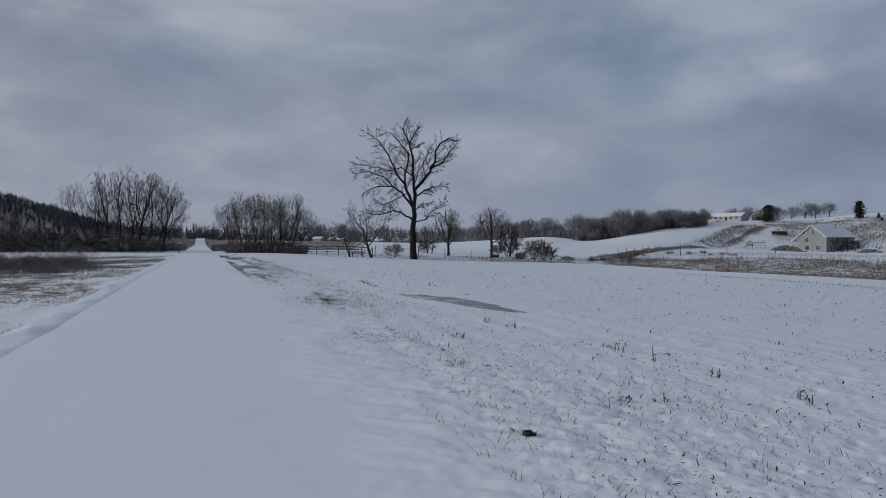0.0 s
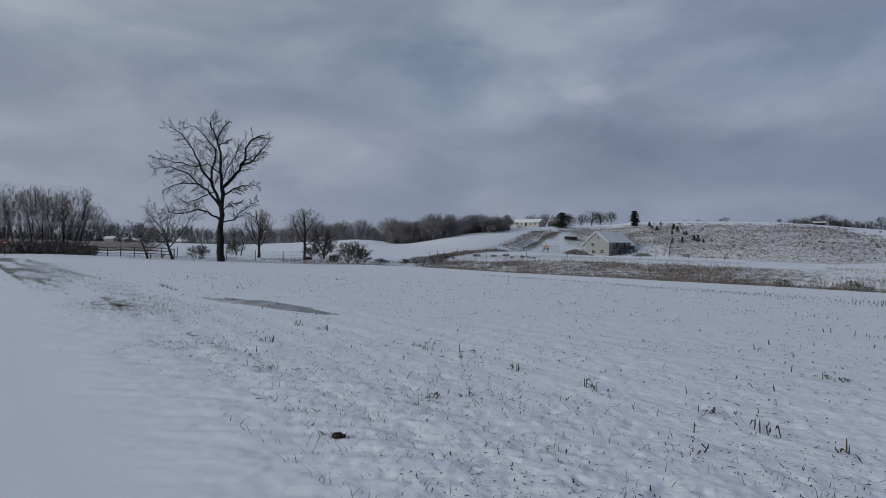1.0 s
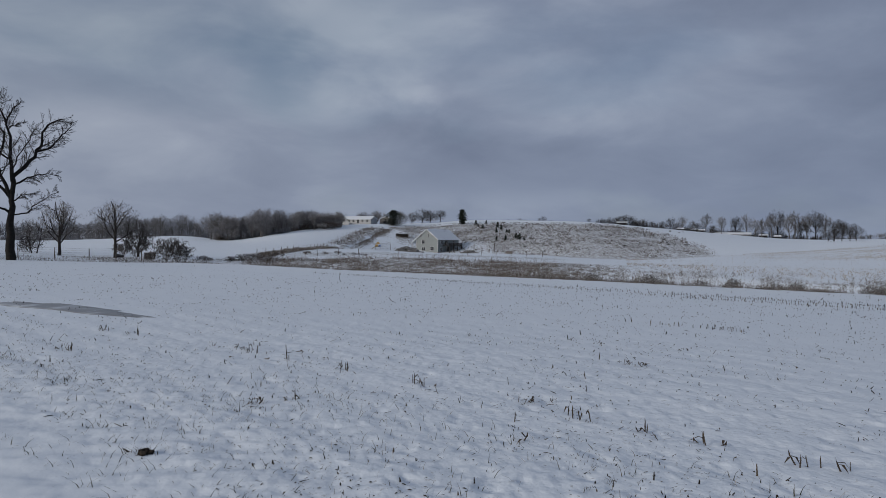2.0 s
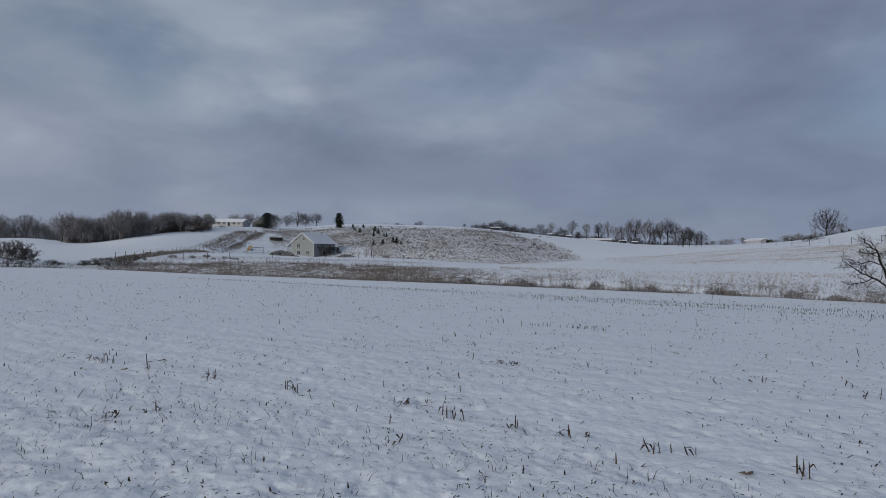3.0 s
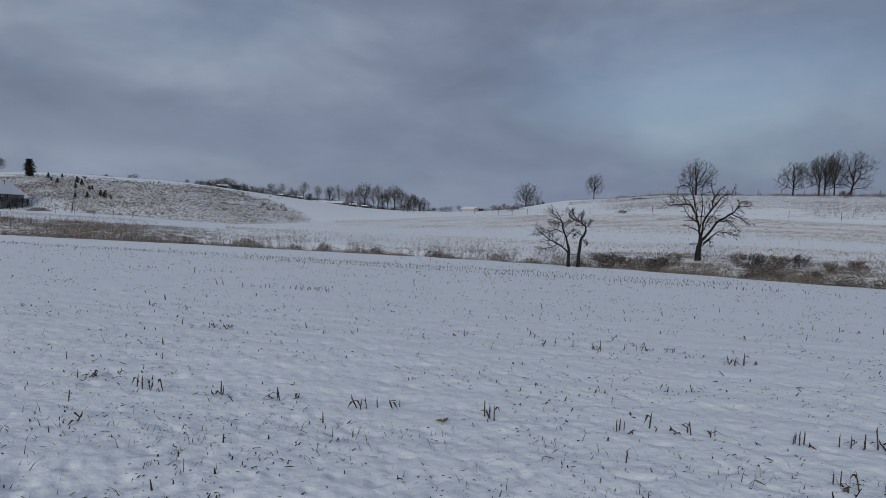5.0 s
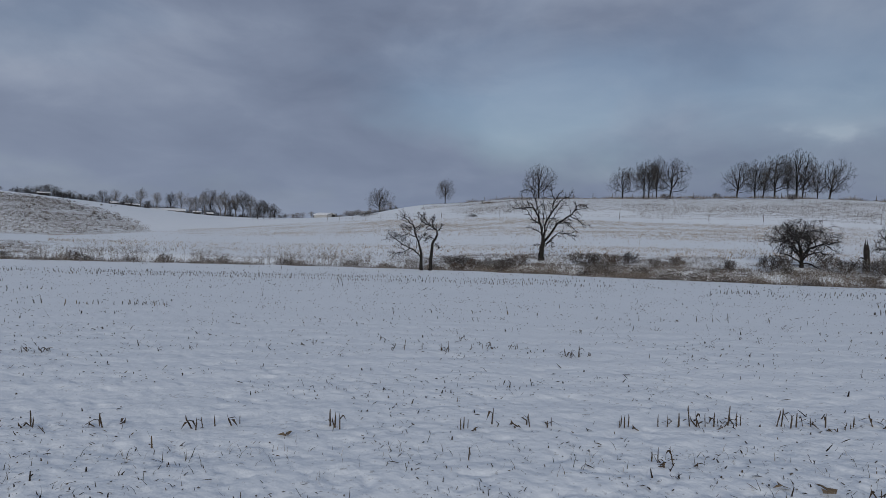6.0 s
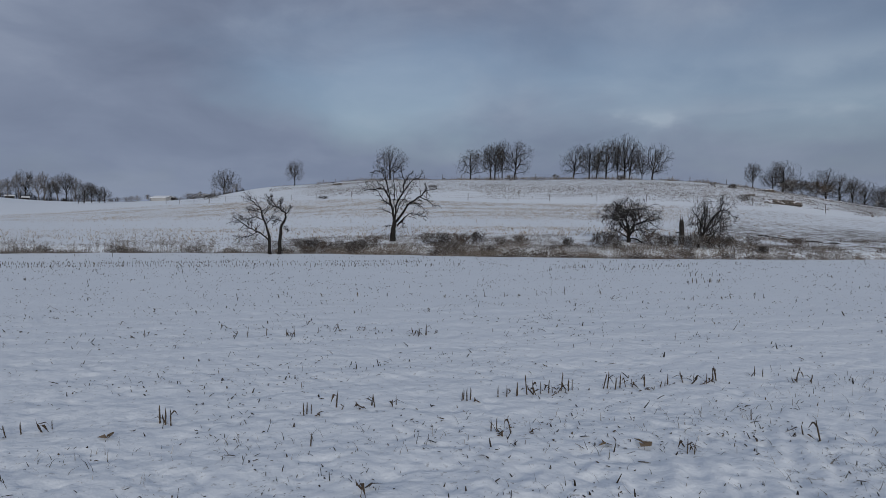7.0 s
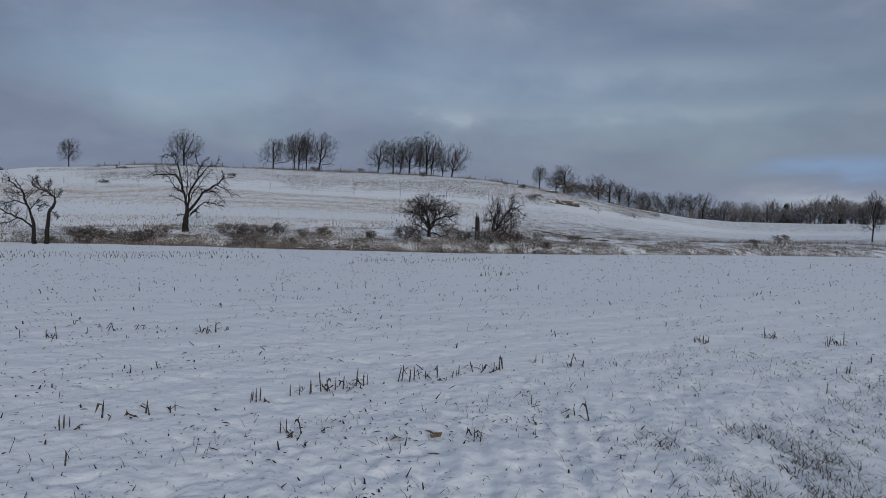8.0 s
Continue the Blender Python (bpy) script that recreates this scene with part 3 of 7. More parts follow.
def cover(X, Y, R, deg, U, S, W):
    edge, top, mid, crest = field_edge(deg), bank_top(deg), mid_r(deg), crest_r(deg)
    t1 = (R - edge) / (top - edge)
    wob = fbm(X * 0.12, Y * 0.12, 51, 3) - 0.5
    front = step(-14, -8, deg) * (1 - step(146, 150, deg))
    bank = step(-0.05, 0.08, t1 + wob * 0.25) * (1 - step(0.75, 1.15, t1 + wob * 0.5)) * front
    t3 = (R - mid) / (crest - mid)
    # the brushy hill behind the house
    lean = deg + 5.0 * t3
    fall = deg + 8.1 * t3
    brush = np.maximum(step(34, 37, lean), step(26.4, 27.6, deg) * step(0.04, 0.14, t3) * (0.75 + 0.3 * step(0.4, 0.6, fbm(X * 0.07, Y * 0.07, 53, 2)))) * (1 - step(53.3, 55.5, fall)) * step(-0.25, 0.0, t3) * (1 - step(0.72, 0.86, t3))
    # rough pasture near the big hill's top
    hilltop = step(74, 80, deg) * (1 - step(122, 128, deg)) * step(0.02, 0.16, t3 + 0.3 * wob) * (1 - step(1.0, 1.2, t3))
    t2 = (R - top) / (mid - top)
    stub = step(46, 60, deg) * (1 - step(106, 124, deg)) * step(0.30, 0.45, t2 + wob * 0.2) * (1 - step(0.9, 1.02, t2)) * (0.84 + 0.16 * np.sin(R * 2.1 + 6 * wob))
    low = step(58, 66, deg) * (1 - step(120, 128, deg)) * step(0.0, 0.1, t2) * (1 - step(0.12, 0.25, t2))
    yard = step(22.5, 25, deg) * (1 - step(34, 37, deg)) * step(-0.12, 0.05, t3) * (1 - step(0.7, 0.9, t3)) * step(0.36, 0.6, fbm(X * 0.09, Y * 0.09, 57, 3)) * 0.46
    lane = step(14, 20, deg) * (1 - step(40, 46, deg)) * step(0.0, 0.2, t2) * (1 - step(0.3, 0.5, t2)) * 0.5
    run = np.clip((R - 115) / 185, 0, 1)
    aside = np.abs((deg - 15.5 - 10.5 * run ** 0.8) * R * 0.01745)
    lane = np.maximum(lane, 0.5 * np.exp(-((aside - 4.2) / 2.2) ** 2) * (R > 112) * (R < 312))
    slope = step(104, 114, deg) * (1 - step(140, 147, deg)) * step(-0.05, 0.05, t2) * (0.58 - 0.16 * step(0.25, 0.5, t2 + wob * 0.4)) * (1 - step(0.95, 1.0, t2))
    leftg = (1 - step(-4.0, -3.2, U + 0.9 * (fbm(X * 0.5, Y * 0.5, 63, 2) - 0.5))) * (1 - step(80, 105, R)) * (0.55 + 0.6 * step(0.3, 0.6, fbm(X * 0.25, Y * 0.25, 61, 3)))
    leftfar = (1 - step(-6.5, -4.8, U)) * step(12, 24, R) * (1 - step(90, 120, R))
    farwood = (1 - step(-8, -4, deg)) * step(120, 165, R) + step(420, 500, R) * 0.4
    roadside = step(1.5, 2.1, U) * (1 - step(3.0, 4.6, U)) * step(0.36, 0.6, fbm(U * 1.5, S * 0.22, 71, 3)) * step(7, 13, R) * (1 - step(85, 95, R))
    bank = bank * (1 + 0.10 * step(72, 78, deg) + 0.12 * step(112, 120, deg) + 0.3 * step(14, 20, deg) * (1 - step(42, 48, deg)))
    wet = 1 - 0.35 * step(46, 52, deg) * (1 - step(68, 76, deg))
    beyond = step(120, 128, deg) * (1 - step(144, 149, deg)) * step(0.0, 0.2, t3) * (1 - step(0.9, 1.1, t3)) * 0.47
    grass = beyond + np.maximum(yard - brush, 0) + bank * 0.47 * wet + brush * (0.62 - 0.06 * step(35, 39, deg)) + hilltop * 0.50 + slope + lane + leftfar * 0.24 + farwood * 0.75 * (1 - 0.6 * step(640, 760, R)) + leftg * 0.40
    tan = stub * 0.57 + low * 0.44 + leftg * 0.5 + hilltop * 0.25
    green = roadside * 0.62 + leftg * step(0.5, 0.7, fbm(X * 0.4, Y * 0.4, 77, 2)) * 0.85
    return grass, tan, green


# the frozen puddle: place, half width, half length, turn
PUDDLE = (0.45, 18.3, 0.52, 2.9, radians(29))
ground = build_ground()


def build_road():
    """A trail under packed snow, running straight to a crossing and on."""
    s = Solid()
    us = np.linspace(-2.8, 1.5, 17)
    ss = np.concatenate([np.arange(-60, 0, 4.0), np.arange(0, 30, 0.5), np.arange(30, 119, 3.0), np.arange(119, 420, 8.0)])
    c, n = math.cos(ROAD_TURN), math.sin(ROAD_TURN)
    cols = len(us)
    for t in ss:
        for j, u in enumerate(us):
            edge = abs(2 * j / (cols - 1) - 1)
            w = u + (0.35 * (fleck(t * 0.5, 3.0 * (j > 8), 5, 1) - 0.5) + 0.2 * (fleck(t * 1.7, 3.0 * (j > 8), 6, 1) - 0.5)) * edge ** 3
            if t > 112:
                w = -0.65 + (w + 0.65) * 1.15
            x, y = w * c - t * n, w * n + t * c
            z = ground_z(x, y) + 0.004 - 0.020 * edge ** 4
            z += 0.006 * (fleck(u * 1.1, t * 0.35, 8, 1) - 0.5)
            z -= 0.003 * (math.exp(-((u + 1.5) / 0.25) ** 2) + math.exp(-((u - 0.1) / 0.25) ** 2))
            if t > 112:
                z += 0.002 * (t - 112)
            s.v.append((float(x), float(y), float(z)))
    for i in range(len(ss) - 1):
        for j in range(cols - 1):
            q = i * cols + j
            s.f.append((q, q + 1, q + cols + 1, q + cols))
    single("road", s, snow_mat, "straight trail under smooth packed snow", "road", kind="structure", smooth=True)
    # the crossing lane that meets it
    s = Solid()
    for i, w in enumerate(np.arange(-150, 16, 4.0)):
        for t in (112.0, 113.5, 116.5, 118.0):
            x, y = w * c - t * n, w * n + t * c
            s.v.append((float(x), float(y), ground_z(x, y) + (0.10 if 113 < t < 117 else -0.05)))
    for i in range(len(s.v) // 4 - 1):
        for j in range(3):
            q = i * 4 + j
            s.f.append((q, q + 4, q + 5, q + 1))
    single("road_2", s, road_mat, "snowy lane crossing the trail", "road", kind="structure", smooth=True)


build_road()


def build_puddle():
    s = Solid()
    rng = random.Random(4)
    c, n = math.cos(PUDDLE[4]), math.sin(PUDDLE[4])
    pts = []
    for i in range(40):
        a = 2 * math.pi * i / 40
        w = 1 + 0.2 * math.sin(3 * a + 1) + 0.12 * math.sin(7 * a) + rng.uniform(-0.1, 0.1)
        pts.append((PUDDLE[0] + PUDDLE[2] * w * math.cos(a) * c + -PUDDLE[3] * w * math.sin(a) * n,
                    PUDDLE[1] + PUDDLE[2] * w * math.cos(a) * n + PUDDLE[3] * w * math.sin(a) * c))
    cx, cy = PUDDLE[0], PUDDLE[1]
    z = ground_z(cx, cy)
    s.v.append((cx, cy, z + 0.016))
    for k in (0.6, 0.95, 1.05):
        for x, y in pts:
            s.v.append((cx + (x - cx) * k, cy + (y - cy) * k, ground_z(cx + (x - cx) * k, cy + (y - cy) * k) + (0.016 if k < 1 else -0.02)))
    for i in range(40):
        e = (i + 1) % 40
        s.f.append((0, 1 + i, 1 + e))
        for q in (1, 41):
            s.f.append((q + i, q + 40 + i, q + 40 + e, q + e))
    single("puddle", s, ice_mat, "frozen grey puddle lying in the snowy field", "puddle", kind="structure", smooth=True)


build_puddle()

# ---- trees ----


def perp(d, rng):
    a = d.cross(Vector((rng.uniform(-1, 1), rng.uniform(-1, 1), rng.uniform(-1, 1))))
    while a.length < 0.1:
        a = d.cross(Vector((rng.uniform(-1, 1), rng.uniform(-1, 1), rng.uniform(-1, 1))))
    return a.normalized()


def grow(out, rng, p, d, length, r, level, P):
    """One branch and all that grows from it. out: a Solid a level."""
    seg = P["seg"][min(level, len(P["seg"]) - 1)]
    wob = P["wob"][min(level, len(P["wob"]) - 1)]
    pts, rad, ways = [p.copy()], [r], [d.copy()]
    tip = max(P["rmin"], r * P["taper"])
    q, way = p.copy(), d.copy()
    for i in range(seg):
        way = (way + perp(way, rng) * wob * rng.uniform(0.3, 1) + Vector((P["wind"], 0, P["up"])) * (0.15 if level else 0.05)).normalized()
        q = q + way * (length / seg)
        pts.append(q.copy())
        rad.append(r + (tip - r) * (i + 1) / seg)
        ways.append(way.copy())
    out[min(level, len(out) - 1)].tube(pts, rad, (9, 6, 4, 3, 3)[min(level, 4)], cap=level < 2)
    sprout(out, rng, pts, rad, ways, length, level, P)


def sprout(out, rng, pts, rad, ways, length, level, P):
    if level >= P["levels"]:
        return
    count = P["kids"][min(level, len(P["kids"]) - 1)]
    n = len(pts) - 1
    start = P["bare"] if level == 0 else 0.18
    for c in range(count):
        f = start + (1 - start) * (c + rng.uniform(0.1, 0.9)) / count
        f = min(f, 0.999)
        i = int(f * n)
        k = f * n - i
        at = pts[i].lerp(pts[i + 1], k)
        way = ways[min(i + 1, n)]
        side = perp(way, rng)
        if level == 0:
            w = 2.4 * c + rng.uniform(-0.5, 0.5)
            side = Vector((math.cos(w), math.sin(w), 0.0))
        ang = radians(P["angle"][min(level, len(P["angle"]) - 1)] * rng.uniform(0.75, 1.2) * ((1.4 - 0.85 * (f - start) / (1 - start)) if level == 0 else 1.0))
        d = (way * math.cos(ang) + side * math.sin(ang)).normalized()
        if level == 0:
            sub = P["reach"] * (1 - P["round"] * (f - start)) * rng.uniform(0.8, 1.15)
        else:
            sub = length * P["ratio"] * (1.1 - 0.5 * f) * rng.uniform(0.7, 1.2)
        rr = max(P["rmin"], min(rad[i] * 0.8, (rad[i] + (rad[i + 1] - rad[i]) * k) * P["thin"]))
        grow(out, rng, at, d, sub, rr, level + 1, P)


BASE = dict(stem=0.68, levels=3, seg=(7, 5, 4, 2), wob=(0.08, 0.14, 0.18, 0.18), up=0.35, wind=0.0, taper=0.3, rmin=0.018, kids=(12, 8, 6),
            bare=0.3, angle=(52, 45, 42), reach=0.5, round=0.45, ratio=0.5, thin=0.55)


def tree(name, place, height, seed, label, P=None, trunk_r=0.028, lean=(0, 0), stems=1, spread=0.2, bark=None, twig=None,
         category="tree", group="", turn=0.0, limbs=None, kink=0.007):
    """A bare winter tree: trunk, limbs, and a crown of twigs."""
    rng = random.Random(seed)
    Q = dict(BASE)
    Q.update(P or {})
    Q["reach"] = Q["reach"] * height
    out = [Solid(), Solid(), Solid()]
    root = thing(name, place, turn, label, category, group)
    for k in range(stems):
        w = 2 * math.pi * k / stems + rng.uniform(-0.4, 0.4)
        off = Vector((math.cos(w), math.sin(w), 0)) * (spread * height * rng.uniform(0.3, 1) if stems > 1 else 0)
        d = Vector((lean[0] + (off.x / height * 1.1 if stems > 1 else 0), lean[1] + (off.y / height * 1.1 if stems > 1 else 0), 1)).normalized()
        h = height * (rng.uniform(0.75, 1.0) if stems > 1 else 1)
        r = trunk_r * h
        if limbs is None:
            if stems > 1:
                out[0] = Solid()
            grow(out, rng, Vector((off.x, off.y, -0.06 * h)), d, h * Q["stem"], r * 1.1, 0, Q)
            if stems > 1:
                part("stem", out[0], bark or bark_dark, root, smooth=True)
        else:
            for level, base_r, tip_r, pts in limbs:
                line = [Vector(p) for p in pts]
                fine = []
                for a, b in zip(line, line[1:]):
                    for t in (0, 0.34, 0.67):
                        fine.append(a.lerp(b, t) + Vector([rng.uniform(-1, 1) * kink * height for _ in range(3)]) * (1 if t else 0))
                fine.append(line[-1])
                m = len(fine) - 1
                rad = [base_r + (tip_r - base_r) * (i / m) ** 0.8 for i in range(m + 1)]
                ways = [(fine[min(i + 1, m)] - fine[max(i - 1, 0)]).normalized() for i in range(m + 1)]
                out[min(level, 2)].tube(fine, rad, (12, 8, 6)[min(level, 2)])
                if level:
                    run = sum((a - b).length for a, b in zip(fine, fine[1:]))
                    sprout(out, rng, fine, rad, ways, run, level, Q)
    bark, twig = bark or bark_dark, twig or twig_dark
    if stems == 1:
        part("trunk", out[0], bark, root, smooth=True)
    if out[1].v:
        part("limb_structure", out[1], bark, root, "dark limbs with snow along their tops", smooth=True)
    if out[2].v:
        part("crown", out[2], twig, root, "crown of fine bare twigs")
    return root


def crowned(name, place, height, seed, label, wide=0.8, base=0.25, levels=6, lean=0.0, bark=None, twig=None, group="", turn=0.0, girth=0.02, fine=0.010, rise=0.10, crook=0.14, limbs=6, split=1.0, stems=1, tips=4, category="tree"):
    """A bare tree that forks again and again: trunk, limbs, and a haze of twigs at every end."""
    r2 = random.Random(seed)
    H = height
    runs, shoots = [], []

    def fork(p, d, length, r, level):
        n = 3 if level < 3 else 2
        pts, q, way = [p], p, d
        for i in range(n):
            way = (way + perp(way, r2) * crook * r2.uniform(0.4, 1.3) + Vector((0, 0, rise * (0.6 if level > 2 else 1.0)))).normalized()
            q = q + way * (length / n)
            pts.append(q)
        runs.append((pts, r, r * 0.78, level))
        if level >= 2:
            for i in range(2 if level < levels else tips):
                f = r2.uniform(0.15, 0.95) * n
                k = min(int(f), n - 1)
                at = pts[k].lerp(pts[k + 1], f - k)
                g = (way + perp(way, r2) * r2.uniform(0.5, 1.3) + Vector((0, 0, 0.05))).normalized()
                shoots.append((at, at + g * length * r2.uniform(0.35, 0.8) * (1.0 if level == levels else 0.7)))
        if level >= levels:
            return
        side = perp(way, r2)
        kids = [(r2.uniform(8, 26), 0.74, 0.79), (r2.uniform(28, 52), 0.58, 0.70)]
        if r2.random() < 0.32:
            kids.append((r2.uniform(30, 58), 0.45, 0.62))
        for j, (ang, thin, short) in enumerate(kids):
            w = radians(ang * split)
            s = (side if j == 1 else -side if j == 0 else way.cross(side)).normalized()
            fork(q, (way * math.cos(w) + s * math.sin(w)).normalized(), length * short * r2.uniform(0.82, 1.18), r * thin, level + 1)
        if level in (1, 2, 3):
            w = radians(r2.uniform(35, 62) * split)
            at = pts[len(pts) // 2]
            fork(at, (way * math.cos(w) + perp(way, r2) * math.sin(w)).normalized(), length * r2.uniform(0.45, 0.7), r * 0.42, min(level + 2, levels))

    columns = []
    for m in range(stems):
        w = 2 * math.pi * m / stems + r2.uniform(-0.5, 0.5)
        foot = Vector((math.cos(w), math.sin(w), 0)) * (0.05 * H if stems > 1 else 0.0)
        out = foot * (2.2 if stems > 1 else 0)
        top = base + 0.16
        line = []
        for i in range(6):
            f = i / 5
            line.append(foot + out * f + Vector((lean * H * top * f * f + r2.uniform(-1, 1) * 0.007 * H * (i > 0), r2.uniform(-1, 1) * 0.007 * H * (i > 0), H * (top * f - 0.03 * (i == 0)))))
        g = girth * H / stems ** 0.4
        columns.append((line, [g * (1.45 if i == 0 else 1.12 - 0.07 * i) for i in range(6)]))
        here = max(3, limbs // stems)
        for j in range(here):
            f = max(0.0, base / top + (1 - base / top) * (j + 0.5) / here - 0.03)
            k = min(int(f * 5), 4)
            at = line[k].lerp(line[k + 1], f * 5 - k)
            w = 2.4 * j + r2.uniform(-0.4, 0.4)
            ang = radians(r2.uniform(42, 70) * (1 - 0.45 * j / here) * split)
            d = Vector((math.cos(w) * math.sin(ang), math.sin(w) * math.sin(ang), math.cos(ang)))
            fork(at, (d + Vector((lean * 0.5, 0, 0))).normalized(), H * 0.23 * r2.uniform(0.8, 1.2), g * 0.5, 1)
        fork(line[-1], (line[-1] - line[-2]).normalized(), H * 0.22, g * 0.72, 1)
    # fit the whole to its height and spread
    low = H * base * 0.6
    ends = [q for s in shoots for q in s[1:]]
    tops = sorted(q.z for q in ends)[int(len(ends) * 0.96)]
    kz = (H - low) / max(0.1, tops - low)
    mid = sorted(q.x - lean * q.z for q in ends)[len(ends) // 2]
    spread = sorted(math.hypot(q.x - lean * q.z - mid, q.y) for q in ends)[int(len(ends) * 0.9)]
    kx = wide * 0.5 * H / max(0.1, spread)

    def fit(q):
        z = q.z if q.z < low else low + (q.z - low) * kz
        f = min(1.0, max(0.0, (q.z - low * 0.5) / max(0.2 * H, 0.01)))
        k = 1 + (kx - 1) * f
        return Vector(((q.x - lean * q.z) * k + lean * z, q.y * k, z))

    def past(q):
        """How far out of the rounded crown a place lies; 1 is its skin."""
        return math.sqrt(((q.x - lean * q.z) / rx) ** 2 + (q.y / rx) ** 2 + ((q.z - cz) / rz) ** 2) + 0.10 * math.sin(3 * math.atan2(q.y, q.x) + 5 * q.z / H + seed)

    cz = H * (0.5 + 0.30 * base)
    rz, rx = H - cz, wide * 0.54 * H
    trunk, crown = Solid(), Solid()
    for line, rad in columns:
        trunk.tube([fit(q) for q in line], rad, 9)
    thin = fine * H / 10
    for pts, r, e, level in runs:
        big = level < 4
        pts = [fit(q) for q in pts]
        if level > 2 and past(pts[-1]) > 1.0:
            continue
        (trunk if big else crown).tube(pts, [max(thin, r + (e - r) * i / (len(pts) - 1)) for i in range(len(pts))], 6 if level < 3 else 4 if big else 3, False)
    for a, b in shoots:
        a, b = fit(a), fit(b)
        if past(b) > 1.05:
            continue
        crown.tube([a, b], [thin, thin * 0.55], 3, False)
    root = thing(name, place, turn, label, category, group)
    part("trunk", trunk, bark or bark_dark, root, smooth=True)
    part("crown", crown, twig or twig_dark, root, "crown of fine bare twigs")
    return root

# the tall old tree at the field's end: its limbs are shaped one by one


def shaped(scale, x0, y0, rng, rows):
    """Limbs drawn as side views (level, radius at base and tip, depth drift, points); returns them in metres."""
    out = []
    for level, r0, r1, depth, *pts in rows:
        line = []
        for i, (x, y) in enumerate(pts):
            line.append(((x - x0) * scale, depth * i * scale * 22, (y0 - y) * scale))
        out.append((level, r0, r1, line))
    return out


def old_tree():
    rows = [
        (0, 0.62, 0.42, 0, (400, 830), (399, 790), (398, 690), (399, 590), (401, 500)),
        (1, 0.40, 0.10, 0.3, (401, 500), (404, 420), (470, 340), (515, 270), (520, 200), (560, 150), (615, 125)),
        (1, 0.20, 0.07, 0.5, (497, 297), (560, 265), (600, 205), (640, 160)),
        (1, 0.34, 0.07, -0.4, (403, 445), (392, 330), (395, 240), (375, 170), (345, 110), (345, 70)),
        (1, 0.15, 0.05, -0.5, (378, 175), (400, 110), (435, 70)),
        (1, 0.12, 0.05, 0.4, (388, 195), (420, 175), (450, 160)),
        (1, 0.33, 0.07, 0.2, (397, 525), (357, 420), (350, 330), (370, 220), (330, 170), (265, 100)),
        (1, 0.24, 0.06, -0.7, (358, 400), (300, 330), (260, 230), (210, 160), (145, 120)),
        (1, 0.16, 0.05, 0.8, (388, 340), (330, 295), (250, 310), (170, 290), (65, 270)),
        (1, 0.27, 0.05, 0.6, (392, 515), (330, 430), (270, 400), (200, 400), (110, 440)),
        (1, 0.17, 0.05, -0.2, (300, 415), (235, 350), (150, 320), (70, 335)),
        (1, 0.22, 0.05, -0.5, (394, 590), (330, 545), (270, 540), (200, 560), (135, 545)),
        (1, 0.20, 0.05, 0.5, (405, 470), (450, 430), (490, 410), (540, 395), (590, 400)),
        (1, 0.13, 0.05, -0.6, (403, 535), (440, 505), (500, 495)),
        (1, 0.14, 0.05, 0.7, (403, 597), (465, 585), (480, 555), (540, 510), (590, 480)),
        (1, 0.12, 0.05, -0.9, (396, 420), (420, 330), (470, 250), (480, 190)),
        (1, 0.12, 0.05, 0.9, (370, 440), (300, 470), (230, 500), (180, 470)),
    ]
    P = dict(levels=4, kids=(0, 26, 12, 7), seg=(6, 5, 4, 2, 1), wob=(0.1, 0.16, 0.24, 0.24, 0.2), up=0.3, ratio=0.27, thin=0.33, rmin=0.008, angle=(50, 55, 50, 45), taper=0.35)
    rows = [(a, b * (0.95 if a == 0 else 0.68), c * 0.6, *rest) for a, b, c, *rest in rows]
    limbs = shaped(86.4 / 1158 / 3 * 0.96, 400, 805, None, rows)
    tree("cottonwood_tree", spot(-2.0, 86.4), 18.4, 21, "tall old bare cottonwood with snow-dusted limbs beside the field", P, limbs=limbs, turn=2.0, bark=bark_black)


old_tree()


